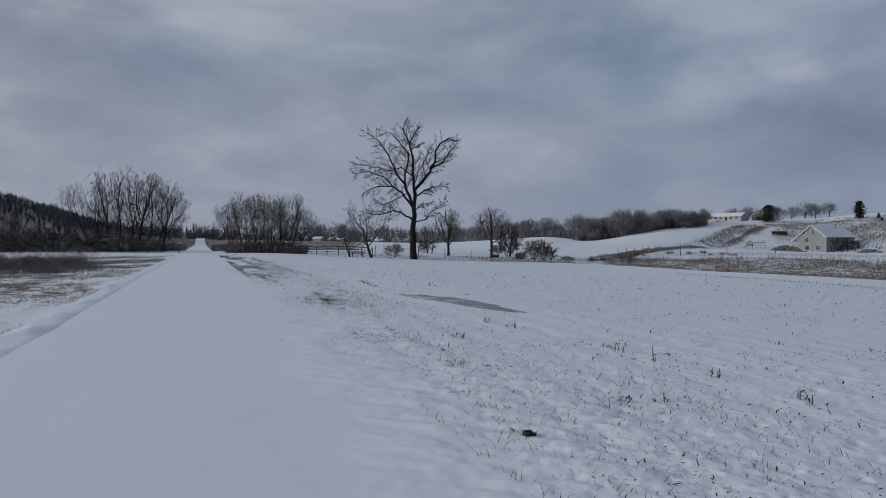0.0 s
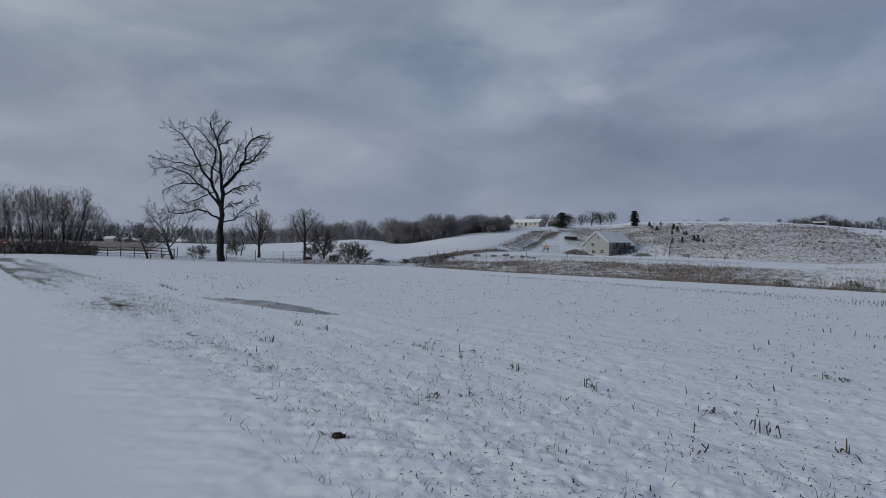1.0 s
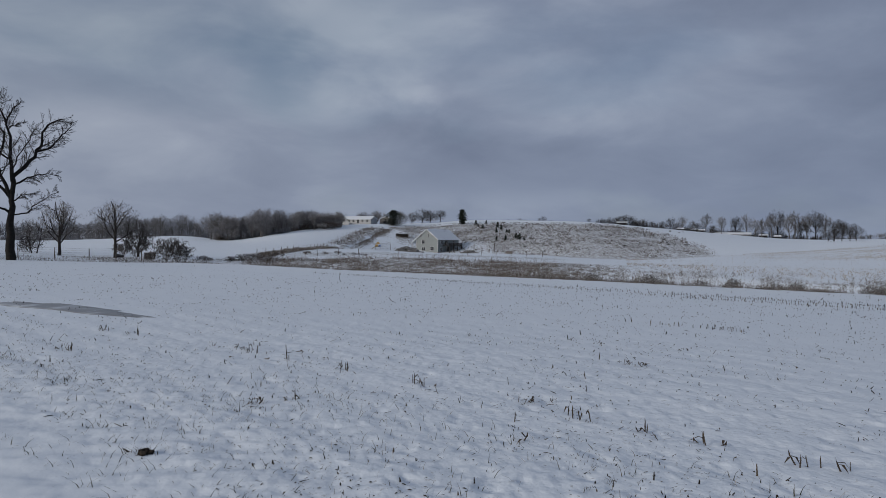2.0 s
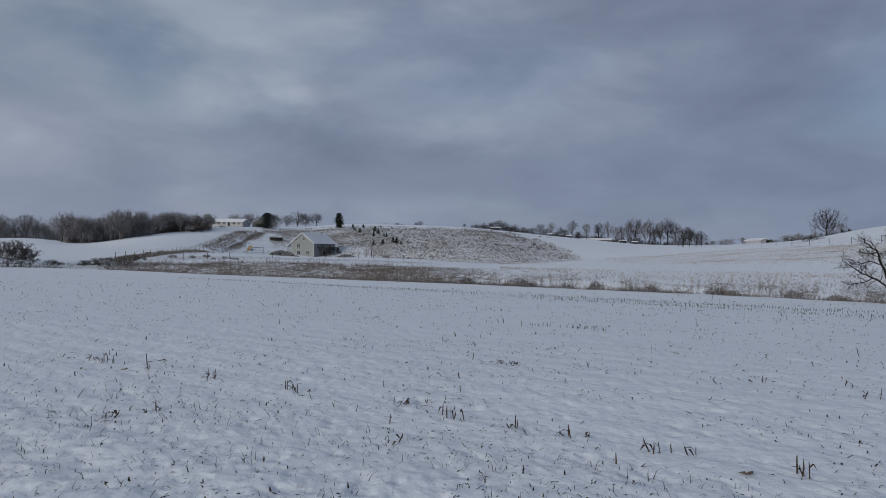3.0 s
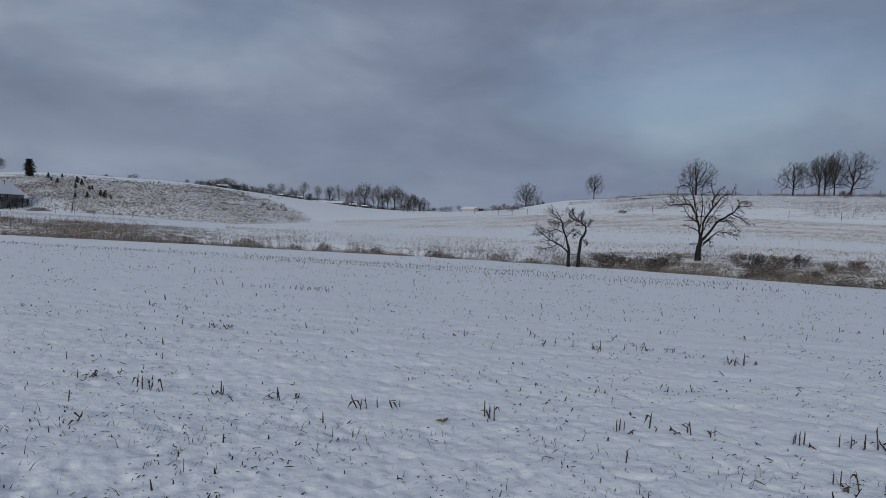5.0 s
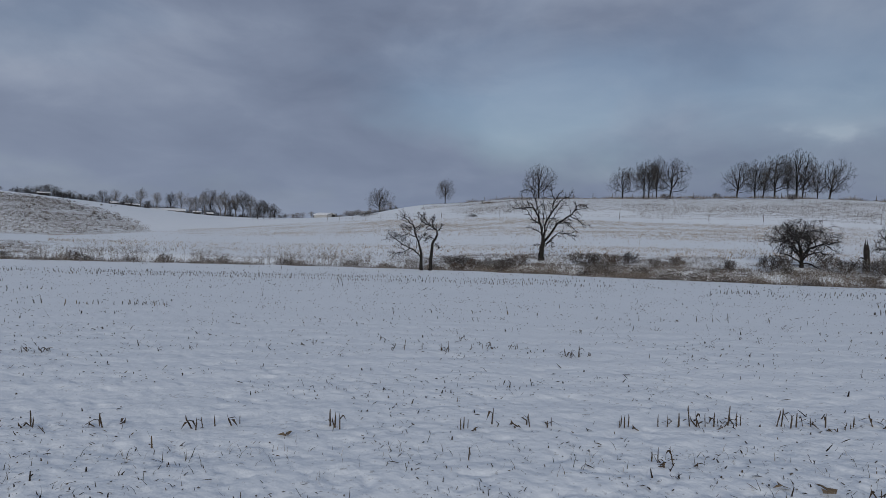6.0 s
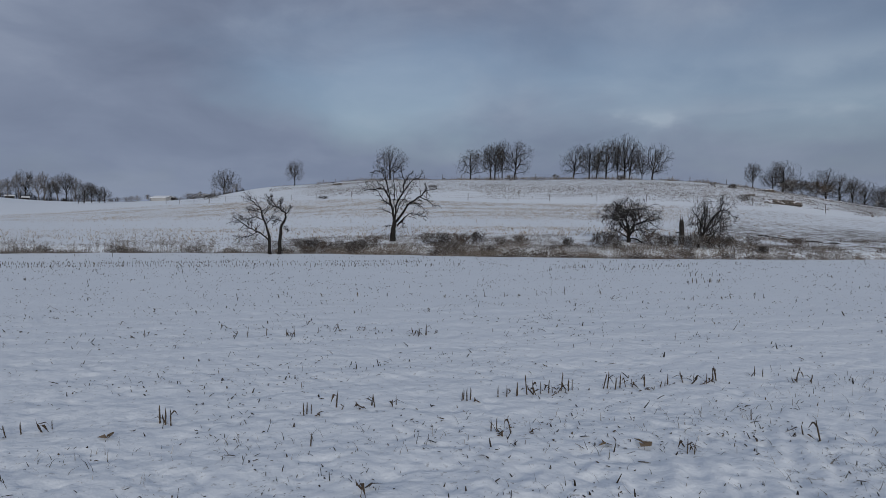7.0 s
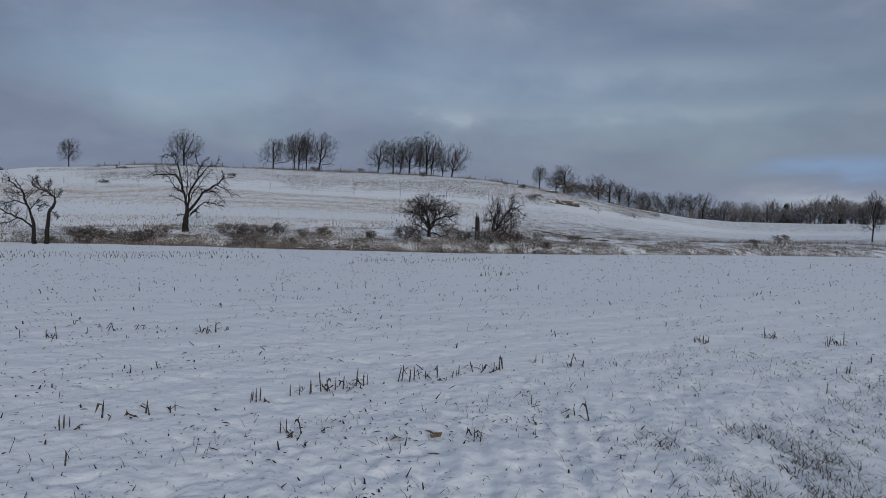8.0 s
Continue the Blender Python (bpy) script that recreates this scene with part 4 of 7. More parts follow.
def creek_trees():
    # twin-stemmed gnarled tree at the field's edge
    rows = [
        (0, 0.135, 0.09, 0, (168, 520), (165, 450), (155, 395)),
        (1, 0.085, 0.03, 0.2, (155, 395), (130, 330), (122, 290), (80, 258), (78, 240)),
        (1, 0.075, 0.025, -0.3, (160, 445), (125, 410), (70, 388), (30, 355), (0, 335)),
        (1, 0.045, 0.018, 0.5, (110, 405), (80, 425), (40, 432), (12, 440)),
        (1, 0.05, 0.018, 0.4, (138, 350), (100, 335), (55, 352), (25, 345)),
        (1, 0.045, 0.015, -0.5, (124, 300), (95, 305), (60, 300)),
        (1, 0.04, 0.015, -0.2, (148, 380), (170, 345), (185, 330)),
        (0, 0.14, 0.085, 0.1, (208, 520), (215, 430), (222, 370), (241, 335)),
        (1, 0.08, 0.03, -0.2, (241, 335), (236, 312), (200, 290), (160, 272), (158, 238)),
        (1, 0.045, 0.015, 0.3, (239, 320), (256, 300), (262, 280)),
        (1, 0.04, 0.015, -0.5, (226, 360), (198, 345), (180, 370)),
        (1, 0.035, 0.012, 0.4, (224, 375), (246, 388), (252, 398)),
        (1, 0.04, 0.015, 0.6, (205, 292), (180, 262), (172, 235)),
        (1, 0.04, 0.015, -0.6, (228, 308), (215, 270), (225, 250)),
    ]
    rows = [(a, b * (0.9 if a == 0 else 0.72), c * 0.75, *rest) for a, b, c, *rest in rows]
    P = dict(levels=3, kids=(0, 22, 9, 5), seg=(5, 4, 4, 3, 2), wob=(0.1, 0.3, 0.45, 0.45, 0.3), up=0.08, ratio=0.36, thin=0.5, rmin=0.005, angle=(50, 60, 55, 45), taper=0.35)
    tree("gnarled_tree", spot(76.7, 41.8), 3.3, 22, "small gnarled twin-stemmed bare tree at the field edge", P, limbs=shaped(41.8 / 1158 / 2.52 * 0.9, 190, 512, None, rows), turn=-76.7, bark=bark_black, twig=twig_black, kink=0.014)
    # the dead tree on the bank
    rows = [
        (0, 0.24, 0.15, 0, (830, 482), (834, 430), (838, 390), (838, 365)),
        (1, 0.13, 0.035, 0.3, (838, 370), (826, 320), (815, 275), (790, 232), (745, 236), (700, 240), (690, 225)),
        (1, 0.07, 0.02, -0.3, (820, 290), (803, 215), (785, 165), (745, 152), (738, 165)),
        (1, 0.12, 0.03, -0.4, (838, 368), (850, 295), (880, 245), (882, 190), (862, 150)),
        (1, 0.13, 0.03, 0.4, (845, 385), (900, 303), (950, 268), (985, 236), (1035, 224)),
        (1, 0.06, 0.018, -0.2, (950, 268), (988, 282), (1012, 302), (1048, 312)),
        (1, 0.075, 0.018, 0.6, (850, 400), (905, 346), (945, 350), (968, 354), (990, 362)),
        (1, 0.06, 0.018, 0.4, (882, 240), (918, 192), (950, 182), (964, 150)),
        (1, 0.05, 0.015, -0.7, (832, 350), (792, 332), (768, 326)),
        (1, 0.045, 0.015, 0.5, (848, 410), (876, 375), (880, 418)),
        (1, 0.06, 0.015, -0.5, (905, 300), (935, 296), (962, 312), (985, 338)),
        (1, 0.04, 0.015, 0.6, (832, 405), (812, 398), (794, 406)),
        (1, 0.07, 0.02, -0.6, (822, 310), (790, 290), (764, 248), (722, 214)),
        (1, 0.05, 0.015, -0.5, (875, 215), (905, 165), (922, 154)),
        (1, 0.05, 0.015, 0.5, (803, 205), (790, 155), (772, 140)),
        (1, 0.06, 0.018, 0.9, (842, 350), (862, 300), (905, 235), (930, 205)),
        (1, 0.06, 0.018, -0.9, (832, 335), (838, 260), (830, 190), (842, 140)),
        (1, 0.04, 0.012, 0.3, (968, 252), (985, 225), (978, 205)),
    ]
    rows = [(a, b if a == 0 else b * 0.72, c * 0.8, *rest) for a, b, c, *rest in rows]
    P = dict(levels=3, kids=(0, 17, 8, 4), seg=(5, 4, 4, 2, 2), wob=(0.1, 0.35, 0.5, 0.5), up=0.06, ratio=0.24, thin=0.5, rmin=0.007, angle=(50, 60, 55, 45), taper=0.35)
    tree("dead_tree", spot(86.6, 49), 5.4, 23, "dead bare tree with crooked limbs standing on the weedy bank", P, limbs=shaped(49 / 1158 / 2.52 * 0.95, 832, 474, None, rows), turn=-86.6, bark=bark_black, twig=twig_black, kink=0.013)


creek_trees()

# spreading bushes by the stump
crowned("crabapple_tree", spot(106.6, 47), 3.0, 31, "low wide-spreading bare crabapple with snow on its twigs", 1.5, 0.06, 7, 0.0, fine=0.016, girth=0.04, bark=bark_black, twig=twig_black, turn=-106, crook=0.34, rise=0.0, limbs=10, split=1.3)
crowned("leaning_tree", spot(112.0, 46.5), 3.4, 32, "bushy bare tree leaning over the bank", 0.95, 0.1, 6, 0.38, fine=0.016, girth=0.034, bark=bark_black, twig=twig_dark, turn=-112, crook=0.28, rise=-0.02, limbs=8, split=1.3)
crowned("bank_tree", spot(113.4, 47.2), 2.2, 34, "small bare tree tangled beside the broken stump", 0.9, 0.08, 5, -0.1, fine=0.018, girth=0.022, twig=twig_frost, turn=-112, crook=0.26, stems=2, rise=0.02, split=1.3)

# pasture trees near the fence
open_crown = dict(levels=4, kids=(10, 8, 6, 5), bare=0.28, angle=(48, 42, 40, 40), reach=0.58, round=0.42, ratio=0.48, up=0.32, rmin=0.008, thin=0.5, stem=0.55, wob=(0.06, 0.13, 0.17, 0.18))
crowned("pasture_tree", spot(1.0, 115), 8.2, 41, "bare pasture tree standing behind the rail fence", 0.75, 0.2, 6, fine=0.008, girth=0.026, twig=twig_frost, group="pasture trees", limbs=7)
crowned("pasture_tree", spot(4.8, 108), 8.6, 42, "bare pasture tree with a broad open crown", 0.88, 0.26, 6, fine=0.008, girth=0.024, twig=twig_frost, group="pasture trees", split=1.15, limbs=5)
tree("leaning_tree", spot(-5.6, 90), 8.4, 43, "bare tree leaning over the rail fence", dict(open_crown, bare=0.4), 0.024, lean=(-0.42, 0), twig=twig_frost)
tree("leaning_tree", spot(-7.5, 92), 5.6, 44, "small bare tree leaning beside the rail fence", dict(open_crown, bare=0.35), 0.024, lean=(-0.3, 0), twig=twig_frost)
crowned("pasture_tree", spot(-0.6, 125), 6.0, 45, "small bare tree in the pasture", 0.8, 0.15, 5, fine=0.010, twig=twig_frost, group="pasture trees", stems=2)
crowned("pasture_tree", spot(6.4, 114), 5.6, 46, "low dense bare tree in the pasture", 0.95, 0.1, 6, fine=0.010, girth=0.03, group="pasture trees")

# the two clumps either side of the trail at the crossing
for n, (az, h, ln) in enumerate([(-27.6, 12.0, -0.26), (-26.5, 14.4, -0.12), (-25.3, 14.6, 0.02), (-24.3, 14.0, 0.10), (-23.3, 12.6, 0.2)]):
    crowned("roadside_tree", spot(az + 0.8 * (-ln), 123 + 3 * (n % 3)), h, 50 + n, "tall bare tree in the clump beside the trail", (0.75, 0.62, 0.6, 0.62, 0.75)[n], (0.14, 0.2, 0.18, 0.2, 0.16)[n], 6, ln, fine=0.0065, girth=0.014, twig=twig_dark, split=1.25, rise=0.03, tips=6, stems=(2, 1, 2, 1, 2)[n], group="trees in the near clump")
crowned("roadside_tree", spot(-22.6, 120), 10.4, 56, "bare tree leaning towards the trail", 0.7, 0.25, 6, 0.1, fine=0.0065, girth=0.016, twig=twig_frost, group="trees in the near clump", turn=4, rise=0.05, split=1.1)
for n, (az, h) in enumerate([(-17.2, 8.0), (-16.3, 9.4), (-15.2, 9.8), (-14.2, 9.4), (-13.2, 9.6), (-12.3, 8.0)]):
    crowned("thicket_tree", spot(az, 106 + 2 * (n % 3)), h, 60 + n, "dense twiggy bare tree in the thicket by the crossing", 0.66, 0.07, 6, (-0.2, -0.08, 0, 0.05, 0.14, 0.24)[n], fine=0.0075, girth=0.012, twig=twig_frost if n % 2 else twig_brown, bark=bark_grey if n % 2 else bark_dark, stems=3, limbs=9, split=1.0, rise=0.05, group="trees in the thicket")

# hilltop trees
PROTO = []
for n in range(5):
    PROTO.append(crowned("hilltop_tree", spot((93.2, 94.9, 97.0, 106.2, 108.4)[n], 200), 10.0, 70 + n, "bare tree on the crest of the snowy hill", (1.05, 0.68, 0.95, 0.9, 1.05)[n], (0.14, 0.22, 0.14, 0.16, 0.14)[n], 7, (0.0, 0.02, 0.10, 0.0, 0.12)[n], fine=0.0055, girth=(0.022, 0.017, 0.021, 0.021, 0.021)[n], bark=bark_black, twig=twig_dark, rise=0.03, tips=4, turn=(-95, -95, -95, -106, -106)[n], split=(1.4, 1.1, 1.25, 1.25, 1.3)[n], limbs=8, group="trees along the hilltop"))
for ob, h in zip(PROTO, (9.2, 11.0, 11.4, 13.0, 10.6)):
    ob.scale = (h / 10,) * 3


def plant(proto, az, r, h, turn, label="", name="", group="", wide=1.0, sink=0.1):
    m = Matrix.Translation(spot(az, r, sink)) @ pose(0, 0, 0, 0, 0, turn)
    ob = copy_thing(proto, m)
    s = h / 10
    ob.scale = (s * wide * 1.1, s * wide * 1.1, s)
    if name:
        ob.name = name
    return tagged(ob, label, "", group)


for n, (az, h, w) in enumerate([(95.3, 10.2, 0.75), (95.9, 12.2, 0.7), (102.0, 10.2, 1.0), (103.3, 10.4, 0.8), (103.9, 10.0, 0.7), (104.7, 12.0, 0.8), (105.6, 9.5, 0.6), (106.6, 11.0, 0.7), (107.6, 8.0, 0.7)]):
    plant(PROTO[n % 5], az, 200 + (n % 3), h, -95 - 7 * n, wide=w)
plant(PROTO[3], 86.2, 203, 10.4, -86, "lone bare tree beyond the hill brow", wide=1.15)
plant(PROTO[1], 78.1, 212, 8.4, -60, "lone bare tree on the hill shoulder", wide=0.95)
plant(PROTO[3], 72.4, 280, 10.9, -40, "broad bare tree beyond the valley field", wide=1.2)
for n, (az, r, h, w) in enumerate([(116.0, 192, 7.0, 1.0), (117.4, 195, 6.0, 1.2), (118.1, 190, 8.2, 1.0), (121.0, 197, 8.0, 1.2), (121.9, 202, 7.6, 1.2), (122.7, 207, 7.8, 1.0), (123.5, 212, 7.6, 1.1), (124.3, 220, 7.2, 1.2), (125.0, 222, 8.0, 1.0), (125.9, 226, 8.4, 1.0), (126.8, 230, 8.2, 1.0), (127.6, 236, 9.6, 0.9), (128.5, 240, 9.0, 1.0), (129.3, 243, 9.6, 1.0)]):
    plant(PROTO[(n * 2 + 1) % 5], az, r, h, 40 * n, "bare tree in the line running down behind the hill", group="trees behind the hill", wide=w)

# woodland trees, shared shapes; distance haze is painted into bark and most twigs
WOOD = []
for n, (az, r, h) in enumerate([(131.2, 300, 11.5), (134.4, 296, 11.0), (13.4, 262, 10.0), (15.0, 264, 10.0)]):
    ob = crowned("woodland_tree", spot(az, r, 0.1), 10.0, 90 + n, "bare woodland tree at the edge of the snow", (0.7, 0.6, 0.8, 0.65)[n], (0.22, 0.28, 0.12, 0.2)[n], 5, 0.04 * (n - 1), fine=0.012, girth=0.018, tips=4, limbs=8, split=1.15, rise=0.06, bark=bark_haze, twig=twig_frost if n == 1 else twig_haze, group="woodland trees")
    ob.scale = (h / 10,) * 3
    WOOD.append(ob)
rng = random.Random(7)


def wood_belt(count, az0, az1, r0, r1, h0, h1, wide=1.0, label=""):
    for i in range(count):
        az = az0 + (az1 - az0) * (i + rng.uniform(0, 1)) / count
        plant(WOOD[rng.randrange(4)], az, rng.uniform(r0, r1), rng.uniform(h0, h1), rng.uniform(0, 360), label, wide=wide * rng.uniform(0.85, 1.3))


wood_belt(54, 129.0, 142.8, 292, 345, 8, 12.5, 1.25)
wood_belt(12, 139, 143, 290, 310, 7, 9)
wood_belt(40, 11.8, 17.6, 254, 300, 4.5, 11.5, 1.25)
wood_belt(26, 17.2, 20.4, 276, 306, 5.5, 8.5, 1.2)
wood_belt(26, 19.6, 22.6, 290, 316, 4.6, 7.2, 1.3)
wood_belt(46, 3.0, 12.0, 330, 400, 7, 11.5, 1.25)
wood_belt(24, -5.0, 4.5, 340, 420, 5.5, 8.5, 1.3)
wood_belt(10, 23.4, 28.0, 345, 365, 6, 9, 1.2)
for n, (az, h) in enumerate([(28.6, 6.6), (29.5, 8.4), (30.2, 7.2), (31.1, 7.0)]):
    plant(PROTO[(n + 3) % 5], az, 347, h, 50 * n, "bare tree on the crest above the house", wide=1.35)
for n, (az, h) in enumerate([(38.0, 1.0), (39.7, 1.4), (40.1, 2.2), (43.9, 1.2), (45.7, 2.6), (46.4, 3.6), (46.9, 4.8), (47.3, 4.2), (47.9, 2.4), (48.4, 3.6), (49.1, 2.6), (49.8, 3.2), (50.2, 2.4), (51.0, 3.4), (51.9, 2.8), (52.5, 4.0), (53.7, 3.6)]):
    plant(PROTO[n % 5], az, 372, h + 1.0, 50 * n, "low bare tree beyond the white crest", wide=1.4)
for n, (az, h) in enumerate([(50.5, 6.2), (51.4, 7.3), (53.2, 9.7), (54.4, 8.3), (55.4, 9.0), (56.2, 10.4), (57.3, 9.0), (58.0, 11.1), (58.4, 13.1), (59.2, 11), (59.6, 13.1), (60.4, 11.7), (61.0, 13.1), (61.6, 11.1), (52.2, 6), (56.8, 8), (60.0, 9)]):
    plant((PROTO[1], WOOD[0], WOOD[1], WOOD[3])[n % 4], az, 398 + 4 * (n % 3), h * 1.2, 70 * n, "bare tree in the row beside the far farm sheds", group="trees by the far farm", wide=1.0)
for n, (az, h) in enumerate([(62.2, 8.6), (62.7, 8.0), (63.6, 6.6), (63.2, 6.0), (61.8, 5.0)]):
    plant(PROTO[n], az, 285, h, 70 * n, "frosted bare tree in the gully", wide=1.1)
for n in range(24):
    az = 62.2 + 0.48 * n + rng.uniform(-0.2, 0.2)
    plant(WOOD[n % 4], az, float(crest_r(az)) + rng.uniform(6, 25), rng.uniform(2.4, 4.6), 70 * n, "distant bare tree on the skyline", group="distant trees", wide=1.5, sink=0.6)
plant(PROTO[1], 140.9, 95, 6.2, 10, "bare tree with a thick trunk on the far bank", wide=0.7)


def conifer(name, place, height, seed, label, wide=0.3, group="", ragged=0.25, ball=False):
    """An evergreen of drooping, overlapping boughs with small needle sprays."""
    r2 = random.Random(seed)
    root = thing(name, place, r2.uniform(0, 360), label, "tree", group)
    t = Solid().tube([Vector((0, 0, -0.2)), Vector((0, 0, height * 0.55)), Vector((0, 0, height * 0.97))], [0.03 * height, 0.018 * height, 0.004 * height], 7)
    part("trunk", t, bark_dark, root, smooth=True)
    s = Solid()
    tiers = 26 if ball else 13
    for i in range(tiers):
        f = (i + 0.4) / tiers
        z = height * (0.08 + 0.9 * f)
        reach = height * wide * (1 - f) ** 0.75 * (1.1 if f > 0.12 else 0.8) + 0.02 * height
        if ball:
            reach = height * wide * math.sin(math.pi * (0.12 + 0.86 * f)) ** 0.7 * (0.55 + 0.8 * fleck(f * 5, 1.0, seed, 2))
        for j in range(9):
            w = 2 * math.pi * (j + 0.5 * (i % 2)) / 9 + r2.uniform(-0.35, 0.35)
            L = reach * r2.uniform(1 - ragged, 1 + ragged)
            z = height * min(0.97, 0.08 + 0.9 * (f + r2.uniform(-0.06, 0.06)))
            for k in range(5):
                g = (k + 0.6) / 5
                c = Vector((math.cos(w) * L * g, math.sin(w) * L * g, z + L * 0.12 - L * 0.35 * g * g))
                for q in range(3):
                    d = Vector((math.cos(w + r2.uniform(-1.1, 1.1)), math.sin(w + r2.uniform(-1.1, 1.1)), r2.uniform(-0.35, 0.3)))
                    side = d.cross(Vector((0, 0, 1))).normalized() * height * 0.022
                    e = c + d * height * 0.075
                    s.add([c - side, c + side, e + Vector((0, 0, 0.01 * height)), c + Vector((0, 0, 0.03 * height))], [(0, 1, 2), (0, 2, 3), (1, 3, 2)])
    part("foliage", s, needle_mat, root, "dark evergreen needles")
    return root


conifer("cedar_tree", spot(33.0, 322, 0.3), 7.6, 5, "dark upright cedar alone on the crest", 0.26, ragged=0.55, ball=True)
conifer("pine_tree", spot(27.0, 318, 0.3), 7.8, 6, "broad dark evergreen beside the lane", 0.62, ragged=0.6, ball=True)
young = [(34.2, 317), (34.4, 308), (35.1, 322), (36.0, 285), (36.4, 296), (36.1, 303), (36.9, 284), (37.1, 282), (36.8, 262), (37.7, 264), (38.0, 260), (38.4, 256), (36.0, 262), (34.8, 300)]
PINE = conifer("young_pine", spot(*young[0]), 2.4, 8, "young dark pine planted on the brushy slope", 0.34, "young pines")
for n, (az, r) in enumerate(young[1:]):
    ob = copy_thing(PINE, Matrix.Translation(spot(az, r)) @ pose(0, 0, 0, 0, 0, 50 * n))
    ob.scale = (0.65 + 0.12 * (n % 5),) * 3
for n, (az, r, h) in enumerate([(135.3, 330, 11.5), (138.2, 335, 12.0), (138.9, 340, 11.0), (140.4, 335, 9)]):
    ob = copy_thing(PINE, Matrix.Translation(spot(az, r)) @ pose(0, 0, 0, 0, 0, 60 * n))
    ob.scale = (h / 2.4 * 0.6, h / 2.4 * 0.6, h / 2.4)
    tagged(ob, "tall dark pine standing above the bare woods", group="tall pines")

# the wooded ridge past the trail's far side, and far woods along the valley


def far_woods(name, label, zones, seed, mat, thick=0.13, shoots=16):
    """Many small ragged crowns on stems, joined."""
    r2 = random.Random(seed)
    s = Solid()
    for count, az0, az1, r0, r1, h0, h1 in zones:
        for i in range(count):
            az = r2.uniform(az0, az1)
            p = spot(az, r2.uniform(r0, r1), 0.3)
            h = r2.uniform(h0, h1) * (0.7 + 0.6 * fleck(az * 1.1, 2.0, seed, 2))
            s.tube([p, p + Vector((r2.uniform(-0.4, 0.4), 0, h * 0.55))], [thick * 1.2, thick * 0.7], 3, False)
            for k in range(shoots):
                a, e = r2.uniform(0, 6.28), r2.uniform(0.0, 1.35)
                b = p + Vector((0, 0, h * r2.uniform(0.12, 0.6)))
                L = h * r2.uniform(0.28, 0.46)
                d = Vector((math.cos(a) * math.cos(e), math.sin(a) * math.cos(e), math.sin(e)))
                q = b + d * L
                w = Vector((-math.sin(a), math.cos(a), 0)) * thick
                s.add([b - w, b + w, q], [(0, 1, 2)])
                for j in range(3):
                    m = b.lerp(q, r2.uniform(0.4, 0.9))
                    e2 = m + Vector((r2.uniform(-1, 1), r2.uniform(-1, 1), r2.uniform(0.0, 1))) * h * 0.14
                    s.add([m - w * 0.7, m + w * 0.7, e2], [(0, 1, 2)])
    single(name, s, mat, label, "woods", kind="stuff")


# ridge and valley woods take the blue haze colour, as no air is modelled
far_woods("wooded_ridge", "dark leafless woods covering the ridge", [(600, -48, -25.5, 170, 310, 2.0, 3.6), (1300, -48, -27.0, 300, 462, 3.0, 6.0), (300, -31, -22, 330, 440, 4, 7)], 11, twig_haze_blue, 0.16)
far_woods("valley_woods", "bands of distant leafless woods in the valley", [(800, -26, -2, 430, 640, 7, 11), (900, -26, 3, 650, 1000, 12, 18), (200, -3, 12, 430, 600, 8, 12), (60, 130, 145, 345, 420, 9, 12), (90, 117.5, 131, 260, 330, 6, 9)], 12, twig_haze_blue, 0.2)
far_woods("hollow_woods", "brown leafless underwood filling the edge of the woods", [(240, 17.4, 22.4, 282, 308, 1.6, 4.0)], 17, twig_brown, 0.09)
# pale underwood colour carries painted haze
far_woods("hollow_woods", "grey leafless underwood below the woodland trees", [(420, 12.0, 18.2, 262, 300, 1.5, 3.8), (200, 3.5, 12.5, 335, 390, 2, 4), (140, -4, 4, 345, 420, 3, 5)], 13, twig_haze, 0.09)
# farm woods get the painted blue haze too
far_woods("farm_woods", "dark leafless woods behind the far farm", [(150, 48.5, 62, 404, 432, 2.5, 5.5), (60, 44.5, 49, 376, 392, 2.5, 4.5)], 18, twig_haze_blue, 0.1)
# this underwood has the same haze mixed into its grey
far_woods("woodland_brush", "grey leafless underwood among the woodland trunks", [(110, 128.5, 143, 320, 350, 1.5, 3.5), (120, 119, 129, 205, 262, 2.0, 4.5)], 16, twig_haze, 0.09)
far_woods("roadside_brush", "dark brown brush along the lane", [(900, -37, -21.4, 119, 150, 1.6, 3.3), (260, -22.4, -20.9, 124, 260, 0.8, 2.2), (260, -18.9, -16.5, 116, 220, 0.8, 2.2)], 14, twig_brown, 0.035, 12)
far_woods("thicket_brush", "reddish brown brush below the thicket", [(420, -17.8, -11.2, 102, 112, 1.0, 2.4)], 15, twig_brown, 0.03, 12)
crowned("roadside_tree", spot(-32.7, 128), 6.8, 57, "small frosted bare tree standing in the lane brush", 0.85, 0.2, 6, fine=0.008, girth=0.02, twig=twig_dark)


